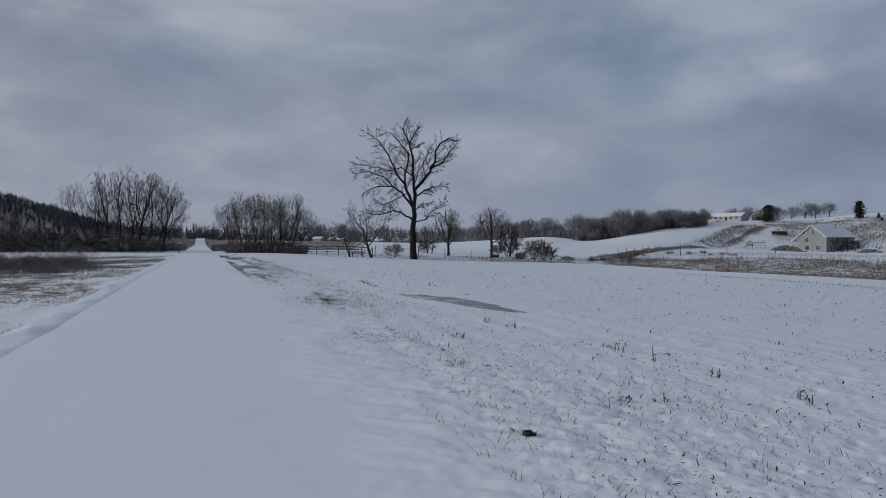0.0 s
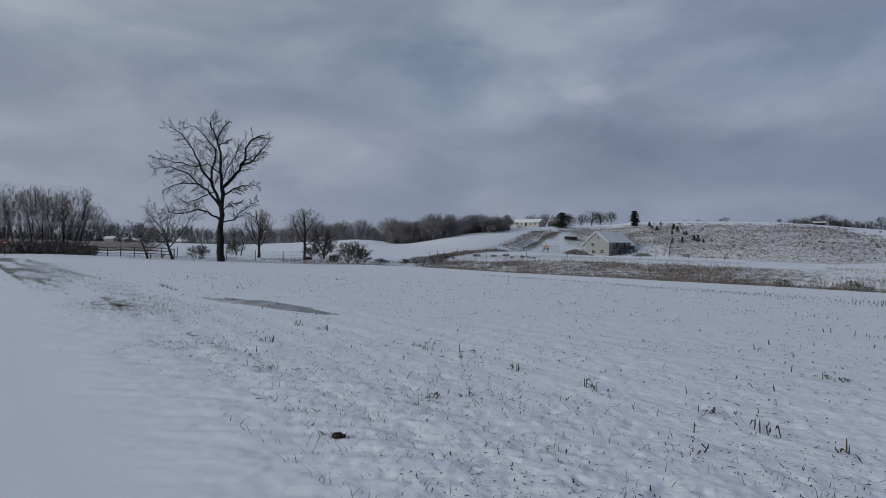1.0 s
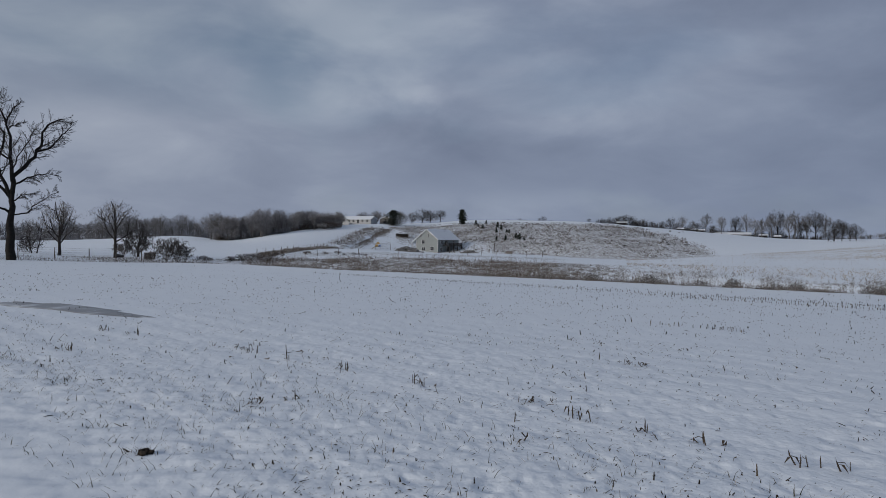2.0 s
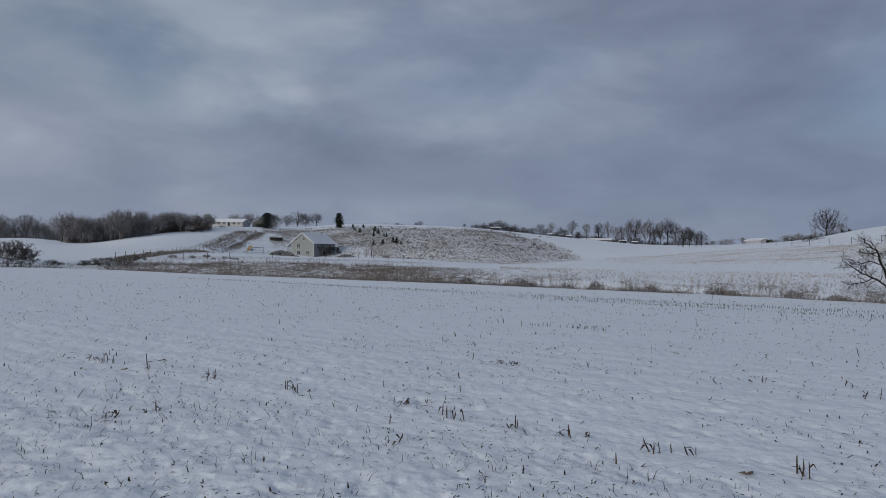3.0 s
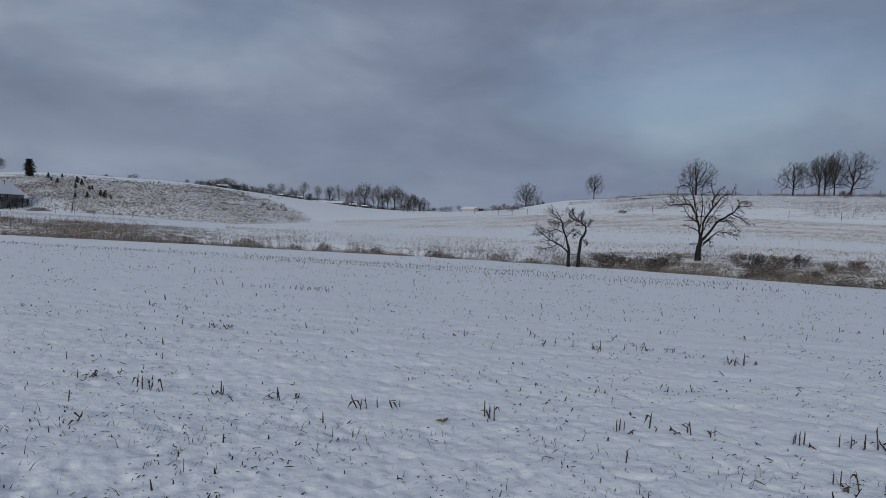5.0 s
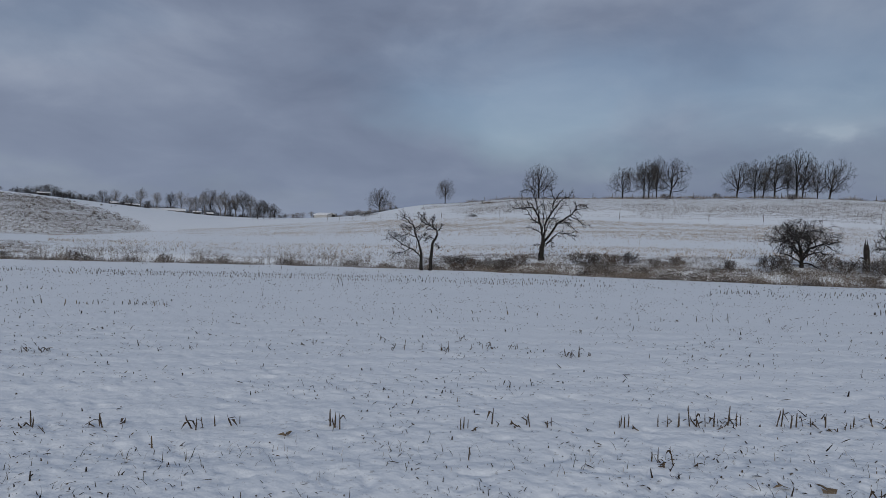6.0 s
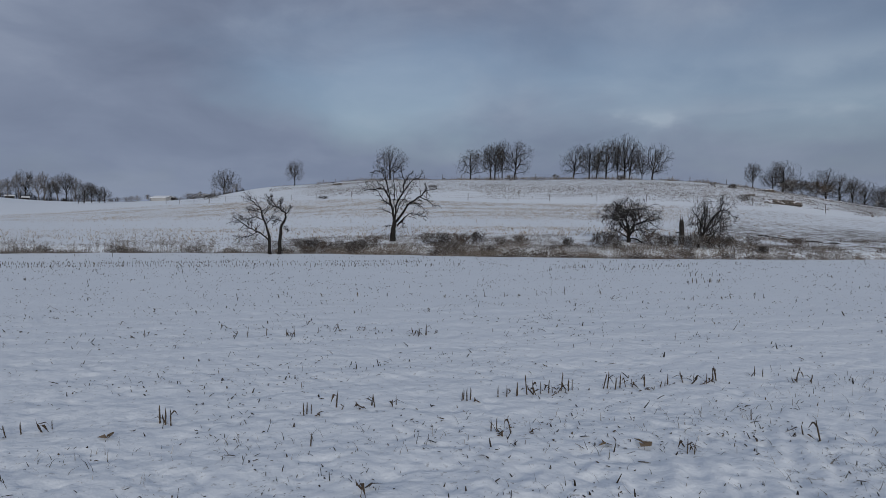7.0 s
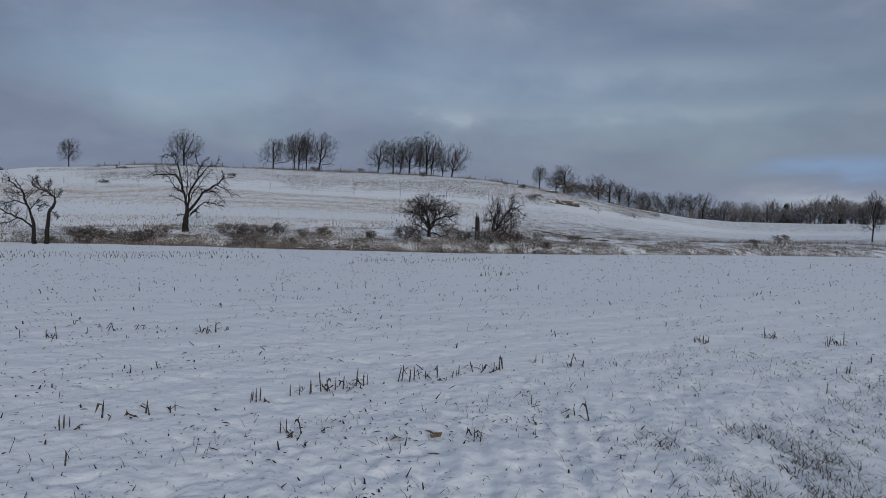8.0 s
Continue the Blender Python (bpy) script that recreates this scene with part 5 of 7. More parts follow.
def skyline(name, label, az0, az1, count, h0, h1, back, seed):
    """A low ragged line of far trees just behind the crest."""
    r2 = random.Random(seed)
    s = Solid()
    for i in range(count):
        az = r2.uniform(az0, az1)
        if fleck(az * 0.9, 3.0, seed, 2) < 0.36:
            continue
        p = spot(az, float(crest_r(az)) + r2.uniform(2, back), 0.3)
        h = r2.uniform(h0, h1) * (0.6 + 0.8 * fleck(az * 1.6, 7.0, seed, 1))
        s.tube([p, p + Vector((0, 0, h * 0.5))], [0.13, 0.07], 3, False)
        for k in range(34):
            a, e = r2.uniform(0, 6.28), r2.uniform(0.1, 1.45)
            b = p + Vector((0, 0, h * r2.uniform(0.1, 0.5)))
            q = b + Vector((math.cos(a) * math.cos(e), math.sin(a) * math.cos(e), math.sin(e))) * h * r2.uniform(0.25, 0.5)
            w = Vector((-math.sin(a), math.cos(a), 0)) * 0.07
            s.add([b - w, b + w, q], [(0, 1, 2)])
    single(name, s, twig_dark, label, "woods", kind="stuff")


skyline("skyline_trees", "low dark line of leafless trees along the skyline", 61.6, 74, 190, 1.2, 2.6, 22, 41)
skyline("skyline_trees", "thin low line of leafless trees past the far farm", 45.5, 61.5, 330, 2.0, 4.2, 14, 43)
skyline("skyline_trees", "scattered low scrub along the white crest", 35.5, 46, 45, 0.8, 2.0, 10, 44)

# ---- weeds, brush and shrubs ----


def blade(s, x, y, z, h, w, rng, lean=0.3, bend=True):
    a = rng.uniform(0, 6.283)
    c, n = math.cos(a) * w, math.sin(a) * w
    lx, ly = rng.uniform(-lean, lean) * h, rng.uniform(-lean, lean) * h
    b = len(s.v)
    if bend:
        s.v += [(x - c, y - n, z), (x + c, y + n, z), (x + lx * 0.35 + c * 0.6, y + ly * 0.35 + n * 0.6, z + h * 0.6), (x + lx * 0.35 - c * 0.6, y + ly * 0.35 - n * 0.6, z + h * 0.6), (x + lx, y + ly, z + h)]
        s.f += [(b, b + 1, b + 2, b + 3), (b + 3, b + 2, b + 4)]
    else:
        s.v += [(x - c, y - n, z), (x + c, y + n, z), (x + lx, y + ly, z + h)]
        s.f.append((b, b + 1, b + 2))


def weed(s, x, y, z, h, w, rng):
    """A tall dry stem with a plume of fine side branches towards its top."""
    lx, ly = rng.gauss(0, 0.16) * h, rng.gauss(0, 0.16) * h
    b = len(s.v)
    w = w * 0.7
    s.v += [(x - w, y, z), (x + w, y, z), (x, y + w, z), (x + lx, y + ly, z + h)]
    s.f += [(b, b + 1, b + 3), (b + 1, b + 2, b + 3), (b + 2, b, b + 3)]
    for k in range(12):
        f = rng.uniform(0.3, 1.0) ** 0.6
        a, L = rng.uniform(0, 6.283), h * rng.uniform(0.06, 0.24)
        px, py, pz = x + lx * f, y + ly * f, z + h * f
        b = len(s.v)
        s.v += [(px, py, pz), (px, py, pz + 1.6 * w), (px + math.cos(a) * L, py + math.sin(a) * L, pz + L * rng.uniform(0.2, 0.9))]
        s.f.append((b, b + 1, b + 2))


def strip(name, label, mat, count, az0, az1, t0, t1, h0, h1, w, seed, clump=0.5, tall=0.0, kind="stuff", category="weeds"):
    """Weeds between the field's edge (t 0) and the top of the bank (t 1)."""
    r2 = random.Random(seed)
    s = Solid()
    made = 0
    while made < count:
        n = 4000
        az = np.array([r2.uniform(az0, az1) for _ in range(n)])
        t = np.array([r2.uniform(t0, t1) for _ in range(n)])
        a, b = field_edge(az), bank_top(az)
        r = a + (b - a) * t
        x, y = r * np.sin(np.radians(az)), r * np.cos(np.radians(az))
        keep = fbm(x * 0.35, y * 0.35, seed, 3)
        z = land(x, y)
        for i in range(n):
            if made >= count:
                break
            ends = min(1.0, (az[i] - az0) / (0.2 * (az1 - az0)), (az1 - az[i]) / (0.2 * (az1 - az0)))
            if keep[i] > clump + r2.uniform(-0.08, 0.08) and r2.random() < ends:
                h = r2.uniform(h0, h1) * (0.6 + 0.8 * float(keep[i]))
                if r2.random() < tall:
                    weed(s, x[i], y[i], z[i] - 0.05, h * 1.5, w, r2)
                else:
                    blade(s, x[i], y[i], z[i] - 0.05, h, w, r2)
                made += 1
    single(name, s, mat, label, category, kind=kind)


strip("bank_grass", "matted brown grass along the snowy bank", weed_mat, 12000, -10, 60, 0.0, 0.85, 0.1, 0.3, 0.016, 101, 0.48)
strip("russet_grass", "russet dead grass below the house lot", red_weed_mat, 15000, 14, 42, 0.05, 0.9, 0.12, 0.5, 0.014, 102, 0.47, 0.12)
strip("russet_grass", "russet tufts of dead grass at the field edge", red_weed_mat, 2600, 36, 50, 0.0, 0.25, 0.12, 0.4, 0.010, 107, 0.54, 0.1)
strip("ditch_grass", "low matted grey-brown grass along the ditch", weed_mat, 10000, 42, 84, -0.01, 0.14, 0.08, 0.28, 0.009, 108, 0.45, 0.05)
strip("stubble", "low stubble behind the ditch weeds", weed_mat, 2600, 50, 84, 0.45, 0.9, 0.06, 0.16, 0.014, 109, 0.5)
strip("bank_grass", "brown matted grass and weeds on the creek bank", weed_mat, 26000, 74, 118, 0.0, 0.5, 0.08, 0.30, 0.009, 104, 0.47, 0.08)
strip("bank_grass", "thin brown grass high on the creek bank", weed_mat, 13000, 74, 126, 0.4, 1.0, 0.08, 0.22, 0.010, 110, 0.5, 0.05)
strip("russet_grass", "russet dead grass under the bank bushes", red_weed_mat, 16000, 79, 114, 0.02, 0.35, 0.15, 0.42, 0.009, 105, 0.5, 0.1)
strip("bank_weeds", "tall dark plumed weeds among the bank bushes", pale_weed_mat, 500, 80, 116, 0.02, 0.4, 0.35, 0.7, 0.010, 111, 0.5, 0.9)
strip("bank_grass", "pale brown grass along the far bank", weed_mat, 22000, 108, 150, 0.0, 1.3, 0.08, 0.30, 0.013, 106, 0.48, 0.06)


def weed_tufts(name, label, count, az0, az1, t0, t1, h0, h1, seed):
    """Tall plumed weeds standing in loose tufts."""
    r2 = random.Random(seed)
    s = Solid()
    for i in range(count):
        az = r2.uniform(az0, az1)
        a, b = float(field_edge(az)), float(bank_top(az))
        r = a + (b - a) * r2.uniform(t0, t1)
        top, wide = r2.uniform(h0, h1), r2.uniform(0.15, 0.7)
        cx, cy = r * math.sin(radians(az)), r * math.cos(radians(az))
        for k in range(r2.choice((2, 4, 7, 12, 18))):
            x, y = cx + r2.gauss(0, wide), cy + r2.gauss(0, wide)
            z = ground_z(x, y) - 0.03
            weed(s, x, y, z, top * r2.uniform(0.4, 1.1), 0.014, r2)
            for q in range(5):
                blade(s, x + r2.gauss(0, 0.12), y + r2.gauss(0, 0.12), z, r2.uniform(0.1, 0.4), 0.009, r2, 0.6)
    single(name, s, pale_weed_mat, label, "weeds", kind="stuff")


weed_tufts("bank_weeds", "tall grey plumed weeds in tufts along the ditch", 190, 38, 78, -0.01, 0.22, 0.4, 1.5, 103)
weed_tufts("bank_weeds", "grey plumed weeds in tufts below the house lot", 40, 14, 44, 0.0, 0.4, 0.4, 0.9, 113)
weed_tufts("bank_weeds", "dark plumed weeds in tufts on the creek bank", 60, 76, 124, 0.0, 0.45, 0.3, 0.8, 114)


def left_weeds():
    """Rough ground beyond the windrow, with standing dead weeds."""
    r2 = random.Random(9)
    s, g = Solid(), Solid()
    c, n = math.cos(ROAD_TURN), math.sin(ROAD_TURN)
    for i in range(64000):
        u, t = -3.2 - 23 * r2.random() ** 1.5, 6 + 80 * r2.random() ** 1.3
        x, y = u * c - t * n, u * n + t * c
        k = fleck(x * 0.22, y * 0.22, 13, 3)
        if k + 0.012 * (-u - 8) + r2.uniform(-0.12, 0.12) < 0.46:
            continue
        z = ground_z(x, y)
        if u < -9 and 40 < t < 62 and r2.random() < 0.25 * k / 0.5:
            weed(s, x, y, z, r2.uniform(0.3, 0.9), 0.008, r2)
        else:
            blade(g, x, y, z - 0.02, r2.uniform(0.03, 0.11), 0.005 + 0.00018 * t, r2, 1.4)
    for i in range(105):
        az, r = radians(-39 + 10.8 * r2.random() ** 0.7), min(64, max(41, r2.gauss(50, 6)))
        cx, cy = r * math.sin(az), r * math.cos(az)
        wide, top = r2.uniform(0.3, 1.1), r2.uniform(0.6, 1.45)
        for k in range(r2.choice((6, 12, 20, 28))):
            x, y = cx + r2.gauss(0, wide), cy + r2.gauss(0, wide)
            z = ground_z(x, y) - 0.02
            weed(s, x, y, z, top * r2.uniform(0.3, 1.1), 0.008, r2)
            for q in range(4):
                blade(s, x + r2.gauss(0, 0.15), y + r2.gauss(0, 0.15), z, r2.uniform(0.1, 0.4), 0.012, r2, 0.7)
    single("dead_weeds", s, weed_mat, "standing dead weeds on rough ground by the trail", "weeds", kind="stuff")
    single("winter_grass", g, green_weed_mat, "dull green and tan grass poking through snow", "grass", kind="stuff")


left_weeds()


def verge_grass():
    """Grass blades through the snow of the verge, thick in a few patches."""
    r2 = random.Random(10)
    s = Solid()
    patches = [(-2.9, 17.5, 0.9, 2.6, 5200), (-0.9, 10.4, 0.8, 1.6, 2600), (0.3, 8.6, 0.7, 1.2, 900), (-9.5, 36, 1.6, 9, 5600), (-13.5, 52, 1.8, 12, 3000), (-4.5, 25, 1.0, 4, 900), (1.6, 6.3, 0.6, 0.9, 350),
               (3.4, -3.9, 1.1, 1.4, 9500), (4.4, -5.9, 1.1, 1.5, 8000), (4.0, -3.4, 1.0, 0.8, 1600), (3.9, -3.1, 0.9, 0.6, 800), (5.4, -8.4, 1.3, 2.2, 5000), (3.1, -2.5, 0.7, 0.5, 200)]
    for cx, cy, sx, sy, count in patches:
        for i in range(count):
            a, b = r2.gauss(0, 0.55), r2.gauss(0, 0.55)
            x = cx + a * sx * math.cos(ROAD_TURN) - b * sy * math.sin(ROAD_TURN)
            y = cy + a * sx * math.sin(ROAD_TURN) + b * sy * math.cos(ROAD_TURN)
            if fleck(x * 3.4, y * 3.4, 29, 2) + r2.uniform(-0.22, 0.22) < 0.48:
                continue
            blade(s, x, y, ground_z(x, y) - 0.03, r2.uniform(0.025, 0.085), 0.0045 if math.hypot(x, y) < 14 else 0.007 if math.hypot(x, y) < 26 else 0.012, r2, 1.5)
    for i in range(22000):
        t, u = -8 + 90 * r2.random() ** 1.2, 1.9 + 3.2 * r2.random() ** 1.4
        x, y = u * math.cos(ROAD_TURN) - t * math.sin(ROAD_TURN), u * math.sin(ROAD_TURN) + t * math.cos(ROAD_TURN)
        if fleck(u * 1.5, t * 0.22, 71, 3) + r2.uniform(-0.1, 0.1) > 0.5:
            blade(s, x, y, ground_z(x, y) - 0.02, r2.uniform(0.03, 0.10), 0.003 + 0.00015 * max(0, t), r2, 1.2)
    single("verge_grass", s, verge_mat, "thin grass blades poking through the snowy verge", "grass", kind="stuff")


verge_grass()

BUSH = []
for n in range(3):
    BUSH.append(crowned("shrub", spot((81.0, 83.6, 89.6)[n], (46, 46, 47)[n]), 1.0, 130 + n, "low bare shrub tangled in the bank weeds", (1.5, 1.3, 1.4)[n], 0.03, 4, 0.0, bark=twig_brown, twig=(twig_brown, twig_dark, twig_frost)[n], category="shrub", group="bank shrubs", fine=0.05, girth=0.012, stems=4, limbs=16, crook=0.26, rise=0.03, split=1.1, tips=5))


def shrub_at(az, r, h, n, label="", wide=1.0, group=""):
    ob = copy_thing(BUSH[n % 3], Matrix.Translation(spot(az, r, 0.05)) @ pose(0, 0, 0, 0, 0, 70 * n))
    ob.scale = (h * wide, h * wide, h)
    return tagged(ob, label, "", group)


for n, (az, r, h) in enumerate([(79.4, 45, 0.9), (80.2, 47, 0.8), (82.3, 46, 1.1), (84.8, 47, 0.9), (90.8, 46, 1.3), (91.6, 45, 1.1), (92.6, 46, 1.2), (94.0, 47, 1.0), (95.8, 46, 0.8), (97.5, 46, 0.9), (104.5, 45, 1.2), (105.6, 46, 1.0), (108.5, 46, 1.0), (109.6, 45.5, 0.9), (111.4, 45.5, 1.2), (112.8, 46, 1.0), (114.2, 47, 0.9), (116, 49, 0.8), (119, 50, 0.8), (101.5, 45.5, 0.8)]):
    shrub_at(az, r, h, n)
for n, (az, r, h, w) in enumerate([(8.5, 95, 3.2, 0.8), (9.3, 95, 3.4, 0.7), (9.9, 96, 2.4, 0.9), (7.4, 96, 1.4, 1.0), (6.3, 112, 3.6, 0.9), (11.1, 95, 0.9, 1.5), (11.6, 94, 0.7, 1.5), (14.5, 92, 1.2, 1.6), (15.3, 90, 1.3, 1.6), (16.2, 88, 1.2, 1.6), (13.4, 95, 0.8, 1.5), (-3.8, 93, 2.2, 1.0), (5.4, 116, 2.2, 1.0), (-0.9, 128, 3.0, 1.0)]):
    shrub_at(az, r, h, 2 if n < 3 else n, "bare pasture shrub in the snow beside the fence", w, "pasture shrubs")
for n, (az, r, h, w) in enumerate([(96.7, 181, 1.8, 1.2), (106.0, 177, 1.8, 1.3), (100.5, 199, 1.5, 1.2), (113, 170, 1.0, 1.5), (114.5, 165, 1.2, 1.5), (71.0, 210, 1.8, 3.5), (90.0, 150, 0.9, 2.0), (118.9, 192, 4.2, 1.3), (118.4, 189, 3.6, 1.3), (120.2, 194, 4.6, 1.3), (80.5, 135, 0.8, 2.0), (115.5, 128, 1.4, 1.4), (134.9, 71, 1.0, 1.2), (133.0, 66, 0.6, 1.4)]):
    shrub_at(az, r, h, n, "lone round shrub on the snowy hillside", w, "hillside shrubs")
for n in range(20):
    az = 43 + 33 * rng.random()
    shrub_at(az, float(field_edge(az)) + rng.uniform(0.3, 4.0), rng.uniform(0.3, 0.95), 2, "pale frosted weed bush along the ditch", rng.uniform(0.8, 1.3), "ditch bushes")
for n in range(40):
    az = 77 + 42 * rng.random()
    shrub_at(az, float(field_edge(az)) + rng.uniform(0.6, 6.0), rng.uniform(0.35, 0.8), n, "low dark shrub among the creek bank weeds", rng.uniform(0.9, 1.6), "creek bank brush")
for n in range(46):
    az, r = rng.uniform(36, 52), rng.uniform(205, 330)
    shrub_at(az, r, rng.uniform(0.4, 0.9), n, "small brown shrub on the brushy hill", 1.4, "brush on the hill")
for n in range(26):
    shrub_at(rng.uniform(19.6, 22.6), rng.uniform(278, 300), rng.uniform(1.6, 3.2), n, "dark thicket shrub below the farm", 1.5, "thicket below the farm")
for n in range(20):
    f = n / 19
    shrub_at(-28.5 + 6.0 * f, 112 + 6 * (n % 3), rng.uniform(1.0, 2.4), n, "dark tangled undergrowth beneath the roadside trees", 1.2, "roadside undergrowth")
    shrub_at(-17.8 + 6.2 * f, 104 + 3 * (n % 3), rng.uniform(0.9, 2.2), n, "dark tangled undergrowth beneath the roadside trees", 1.2, "roadside undergrowth")
for n in range(20):
    shrub_at(-35 + 0.55 * n, 118 + 5 * (n % 3), rng.uniform(2.0, 4.0), n, "dark tangled undergrowth beneath the roadside trees", 1.3, "roadside undergrowth")

for n in range(18):
    shrub_at(rng.uniform(-37, -28.5), rng.uniform(46, 58), rng.uniform(0.6, 1.1), n, "dark tangle of dead weeds on rough ground", 1.2, "weed tangles")

# ---- the field's stubble ----


def row_place(w, t):
    """A place by its row (metres across) and metres along it."""
    c, n = math.cos(ROW_TURN), math.sin(ROW_TURN)
    return w * c - t * n, w * n + t * c


def stalk_mesh(seed, h, lean, husk):
    """A cut corn stalk: ribbed stem with nodes, a slanted cut and a torn leaf."""
    r2 = random.Random(seed)
    s = Solid()
    dx, dy = lean * math.cos(seed * 1.7), lean * math.sin(seed * 1.7)
    pts, rad = [], []
    for i in range(6):
        f = i / 5
        pts.append(Vector((dx * h * f, dy * h * f, -0.04 + (h + 0.04) * f)))
        rad.append(0.0062 * (1.25 if i in (1, 3) else 0.95) * (1 - 0.12 * f))
    s.tube(pts, rad, 7)
    top = len(s.v) - 7
    for j in range(7):
        x, y, z = s.v[top + j]
        s.v[top + j] = (x, y, z + 0.03 * math.cos(2 * math.pi * j / 7))
    if husk:
        for k in range(husk):
            a = r2.uniform(0, 6.283)
            f = r2.uniform(0.2, 0.8)
            b = Vector((dx * h * f, dy * h * f, h * f))
            d = Vector((math.cos(a), math.sin(a), 0))
            side = Vector((-d.y, d.x, 0)) * 0.012
            m = b + d * 0.05 + Vector((0, 0, r2.uniform(0, 0.04)))
            e = b + d * r2.uniform(0.08, 0.16) - Vector((0, 0, r2.uniform(0.0, min(0.08, h * f))))
            s.add([b - side * 0.6, b + side * 0.6, m + side, m - side, e], [(0, 1, 2, 3), (3, 2, 4)])
    return s


STALK = [stalk_mesh(i, (0.085, 0.125, 0.08, 0.10, 0.17, 0.05, 0.025)[i], (0.12, 0.3, 0.8, 0.05, 0.14, 1.5, 4.5)[i], (0, 1, 2, 0, 1, 2, 1)[i]) for i in range(7)]
STALK = [mesh_of("corn_stalk", s.v, s.f, stalk_mat) for s in STALK]


def stalk(x, y, k, turn, scale=1.0):
    ob = new("corn_stalk", STALK[k])
    ob.matrix_basis = Matrix.Translation((x, y, ground_z(x, y) + 0.005)) @ pose(0, 0, 0, 0, 0, turn) @ Matrix.Diagonal((scale, scale, scale, 1))
    return tagged(ob, ("upright cut corn stalk standing in snow", "cut corn stalk with a torn leaf", "broken corn stalk leaning over in snow", "upright cut corn stalk standing in snow", "tall cut corn stalk in the stubble row", "flattened corn stalk stub in snow", "broken length of corn stalk lying on the snow")[k], "corn stalk", "corn stalks in the field")


r3 = random.Random(12)
# stretches of standing stalks: row, from, to, how many
for w, t0, t1, count in [(5.0, 9.6, 9.7, 2), (5.17, 8.5, 9.15, 9), (5.21, 7.75, 7.92, 4), (5.32, 6.6, 6.82, 7), (5.37, 5.3, 5.52, 6), (5.6, 4.05, 4.15, 3), (5.4, 3.15, 3.5, 6), (5.44, 2.65, 2.75, 3), (5.5, 2.1, 2.22, 4), (5.42, 1.4, 1.5, 3),
                        (5.6, 1.1, 1.4, 4), (5.54, 0.38, 0.48, 4), (5.5, -0.62, -0.55, 3), (5.64, -0.86, -0.82, 2), (5.65, -1.15, -1.05, 3), (5.65, -1.32, -1.26, 2), (5.64, -1.95, -1.85, 5), (5.69, -2.95, -2.2, 18), (5.67, -3.9, -3.2, 14), (5.7, -4.5, -4.1, 10), (5.77, -5.05, -4.9, 4), (5.5, -5.2, -5.1, 3),
                        (8.91, -2.5, -2.2, 7), (9.5, -1.8, -1.0, 8), (9.16, -0.7, -0.55, 4), (9.34, -0.5, 0.25, 4), (9.6, 1.1, 1.3, 2), (8.72, 4.3, 4.6, 6), (4.45, 12.4, 12.7, 6), (4.65, 11.5, 11.9, 5), (3.25, 10.4, 10.65, 6), (3.5, 5.8, 5.9, 4), (3.9, 5.7, 5.78, 2), (4.05, 23.9, 27.7, 26),
                        (5.82, -7.95, -7.7, 8), (5.65, -9.2, -9.0, 6), (4.9, -9.6, -9.05, 8), (4.1, -8.55, -8.4, 4), (3.95, -7.65, -7.5, 4), (4.75, -2.0, -1.75, 3), (4.05, -3.0, -2.85, 3), (4.09, -4.05, -3.9, 2), (15.4, 5.2, 6.1, 12), (13.7, -8.0, -4.0, 12), (12.0, -11.0, -8.0, 8)]:
    count = max(2, round(count * 0.85))
    for i in range(count):
        t = t0 + (t1 - t0) * (i + r3.uniform(0.05, 0.95)) / count
        x, y = row_place(w + r3.uniform(-0.05, 0.05), t)
        stalk(x, y, r3.choice((0, 0, 1, 1, 2, 3, 3, 4, 5, 6)), r3.uniform(0, 360), r3.uniform(0.5, 1.0))
        if r3.random() < 0.18:
            x, y = row_place(w + r3.gauss(0, 0.08), t + r3.gauss(0, 0.06))
            stalk(x, y, r3.choice((5, 6, 6, 2)), r3.uniform(0, 360), r3.uniform(0.5, 0.9))
for i in range(24):
    x, y = row_place(r3.uniform(3.0, 13), r3.uniform(-8, 12))
    if math.hypot(x, y) > 3:
        stalk(x, y, r3.choice((2, 5, 5, 2, 0)), r3.uniform(0, 360), r3.uniform(0.5, 0.9))


def litter():
    """Small scraps of leaf and stalk, dark against the snow."""
    r2 = random.Random(14)
    s = Solid()
    made = 0
    while made < 13000:
        a, r = radians(r2.uniform(-22, 150)), 2.2 * math.exp(r2.uniform(0, 2.95))
        x, y = r * math.sin(a), r * math.cos(a)
        u = x * math.cos(ROAD_TURN) + y * math.sin(ROAD_TURN)
        if u < 2.4 or r > 44:
            continue
        if r2.random() > 0.1 + 2.4 * (fleck(x * 1.4, y * 1.4, 17, 2) - 0.33):
            continue
        z = ground_z(x, y)
        L, w = r2.uniform(0.008, 0.04) * (0.6 + r / 18), 0.0016 * math.exp(r2.uniform(0, 1.5)) * (0.7 + r / 12)
        if r2.random() < 0.12:
            L *= 2.4
        b, e = r2.uniform(0, 6.283), r2.uniform(-0.1, 0.6) if r2.random() < 0.7 else r2.uniform(0.6, 1.4)
        d = Vector((math.cos(b) * math.cos(e), math.sin(b) * math.cos(e), abs(math.sin(e)))) * L
        q = Vector((-math.sin(b), math.cos(b), 0)) * w
        p = Vector((x, y, z + 0.012))
        up = Vector((0, 0, w * 0.8))
        s.add([p - q, p + q, p + d + q * 0.5, p + d - q * 0.5, p + d * 0.5 + up], [(0, 1, 4), (1, 2, 4), (2, 3, 4), (3, 0, 4), (3, 2, 1, 0)])
        made += 1
    single("crop_litter", s, debris_mat, "dark scraps of corn leaf and stalk on the snow", "crop litter", kind="stuff")


litter()


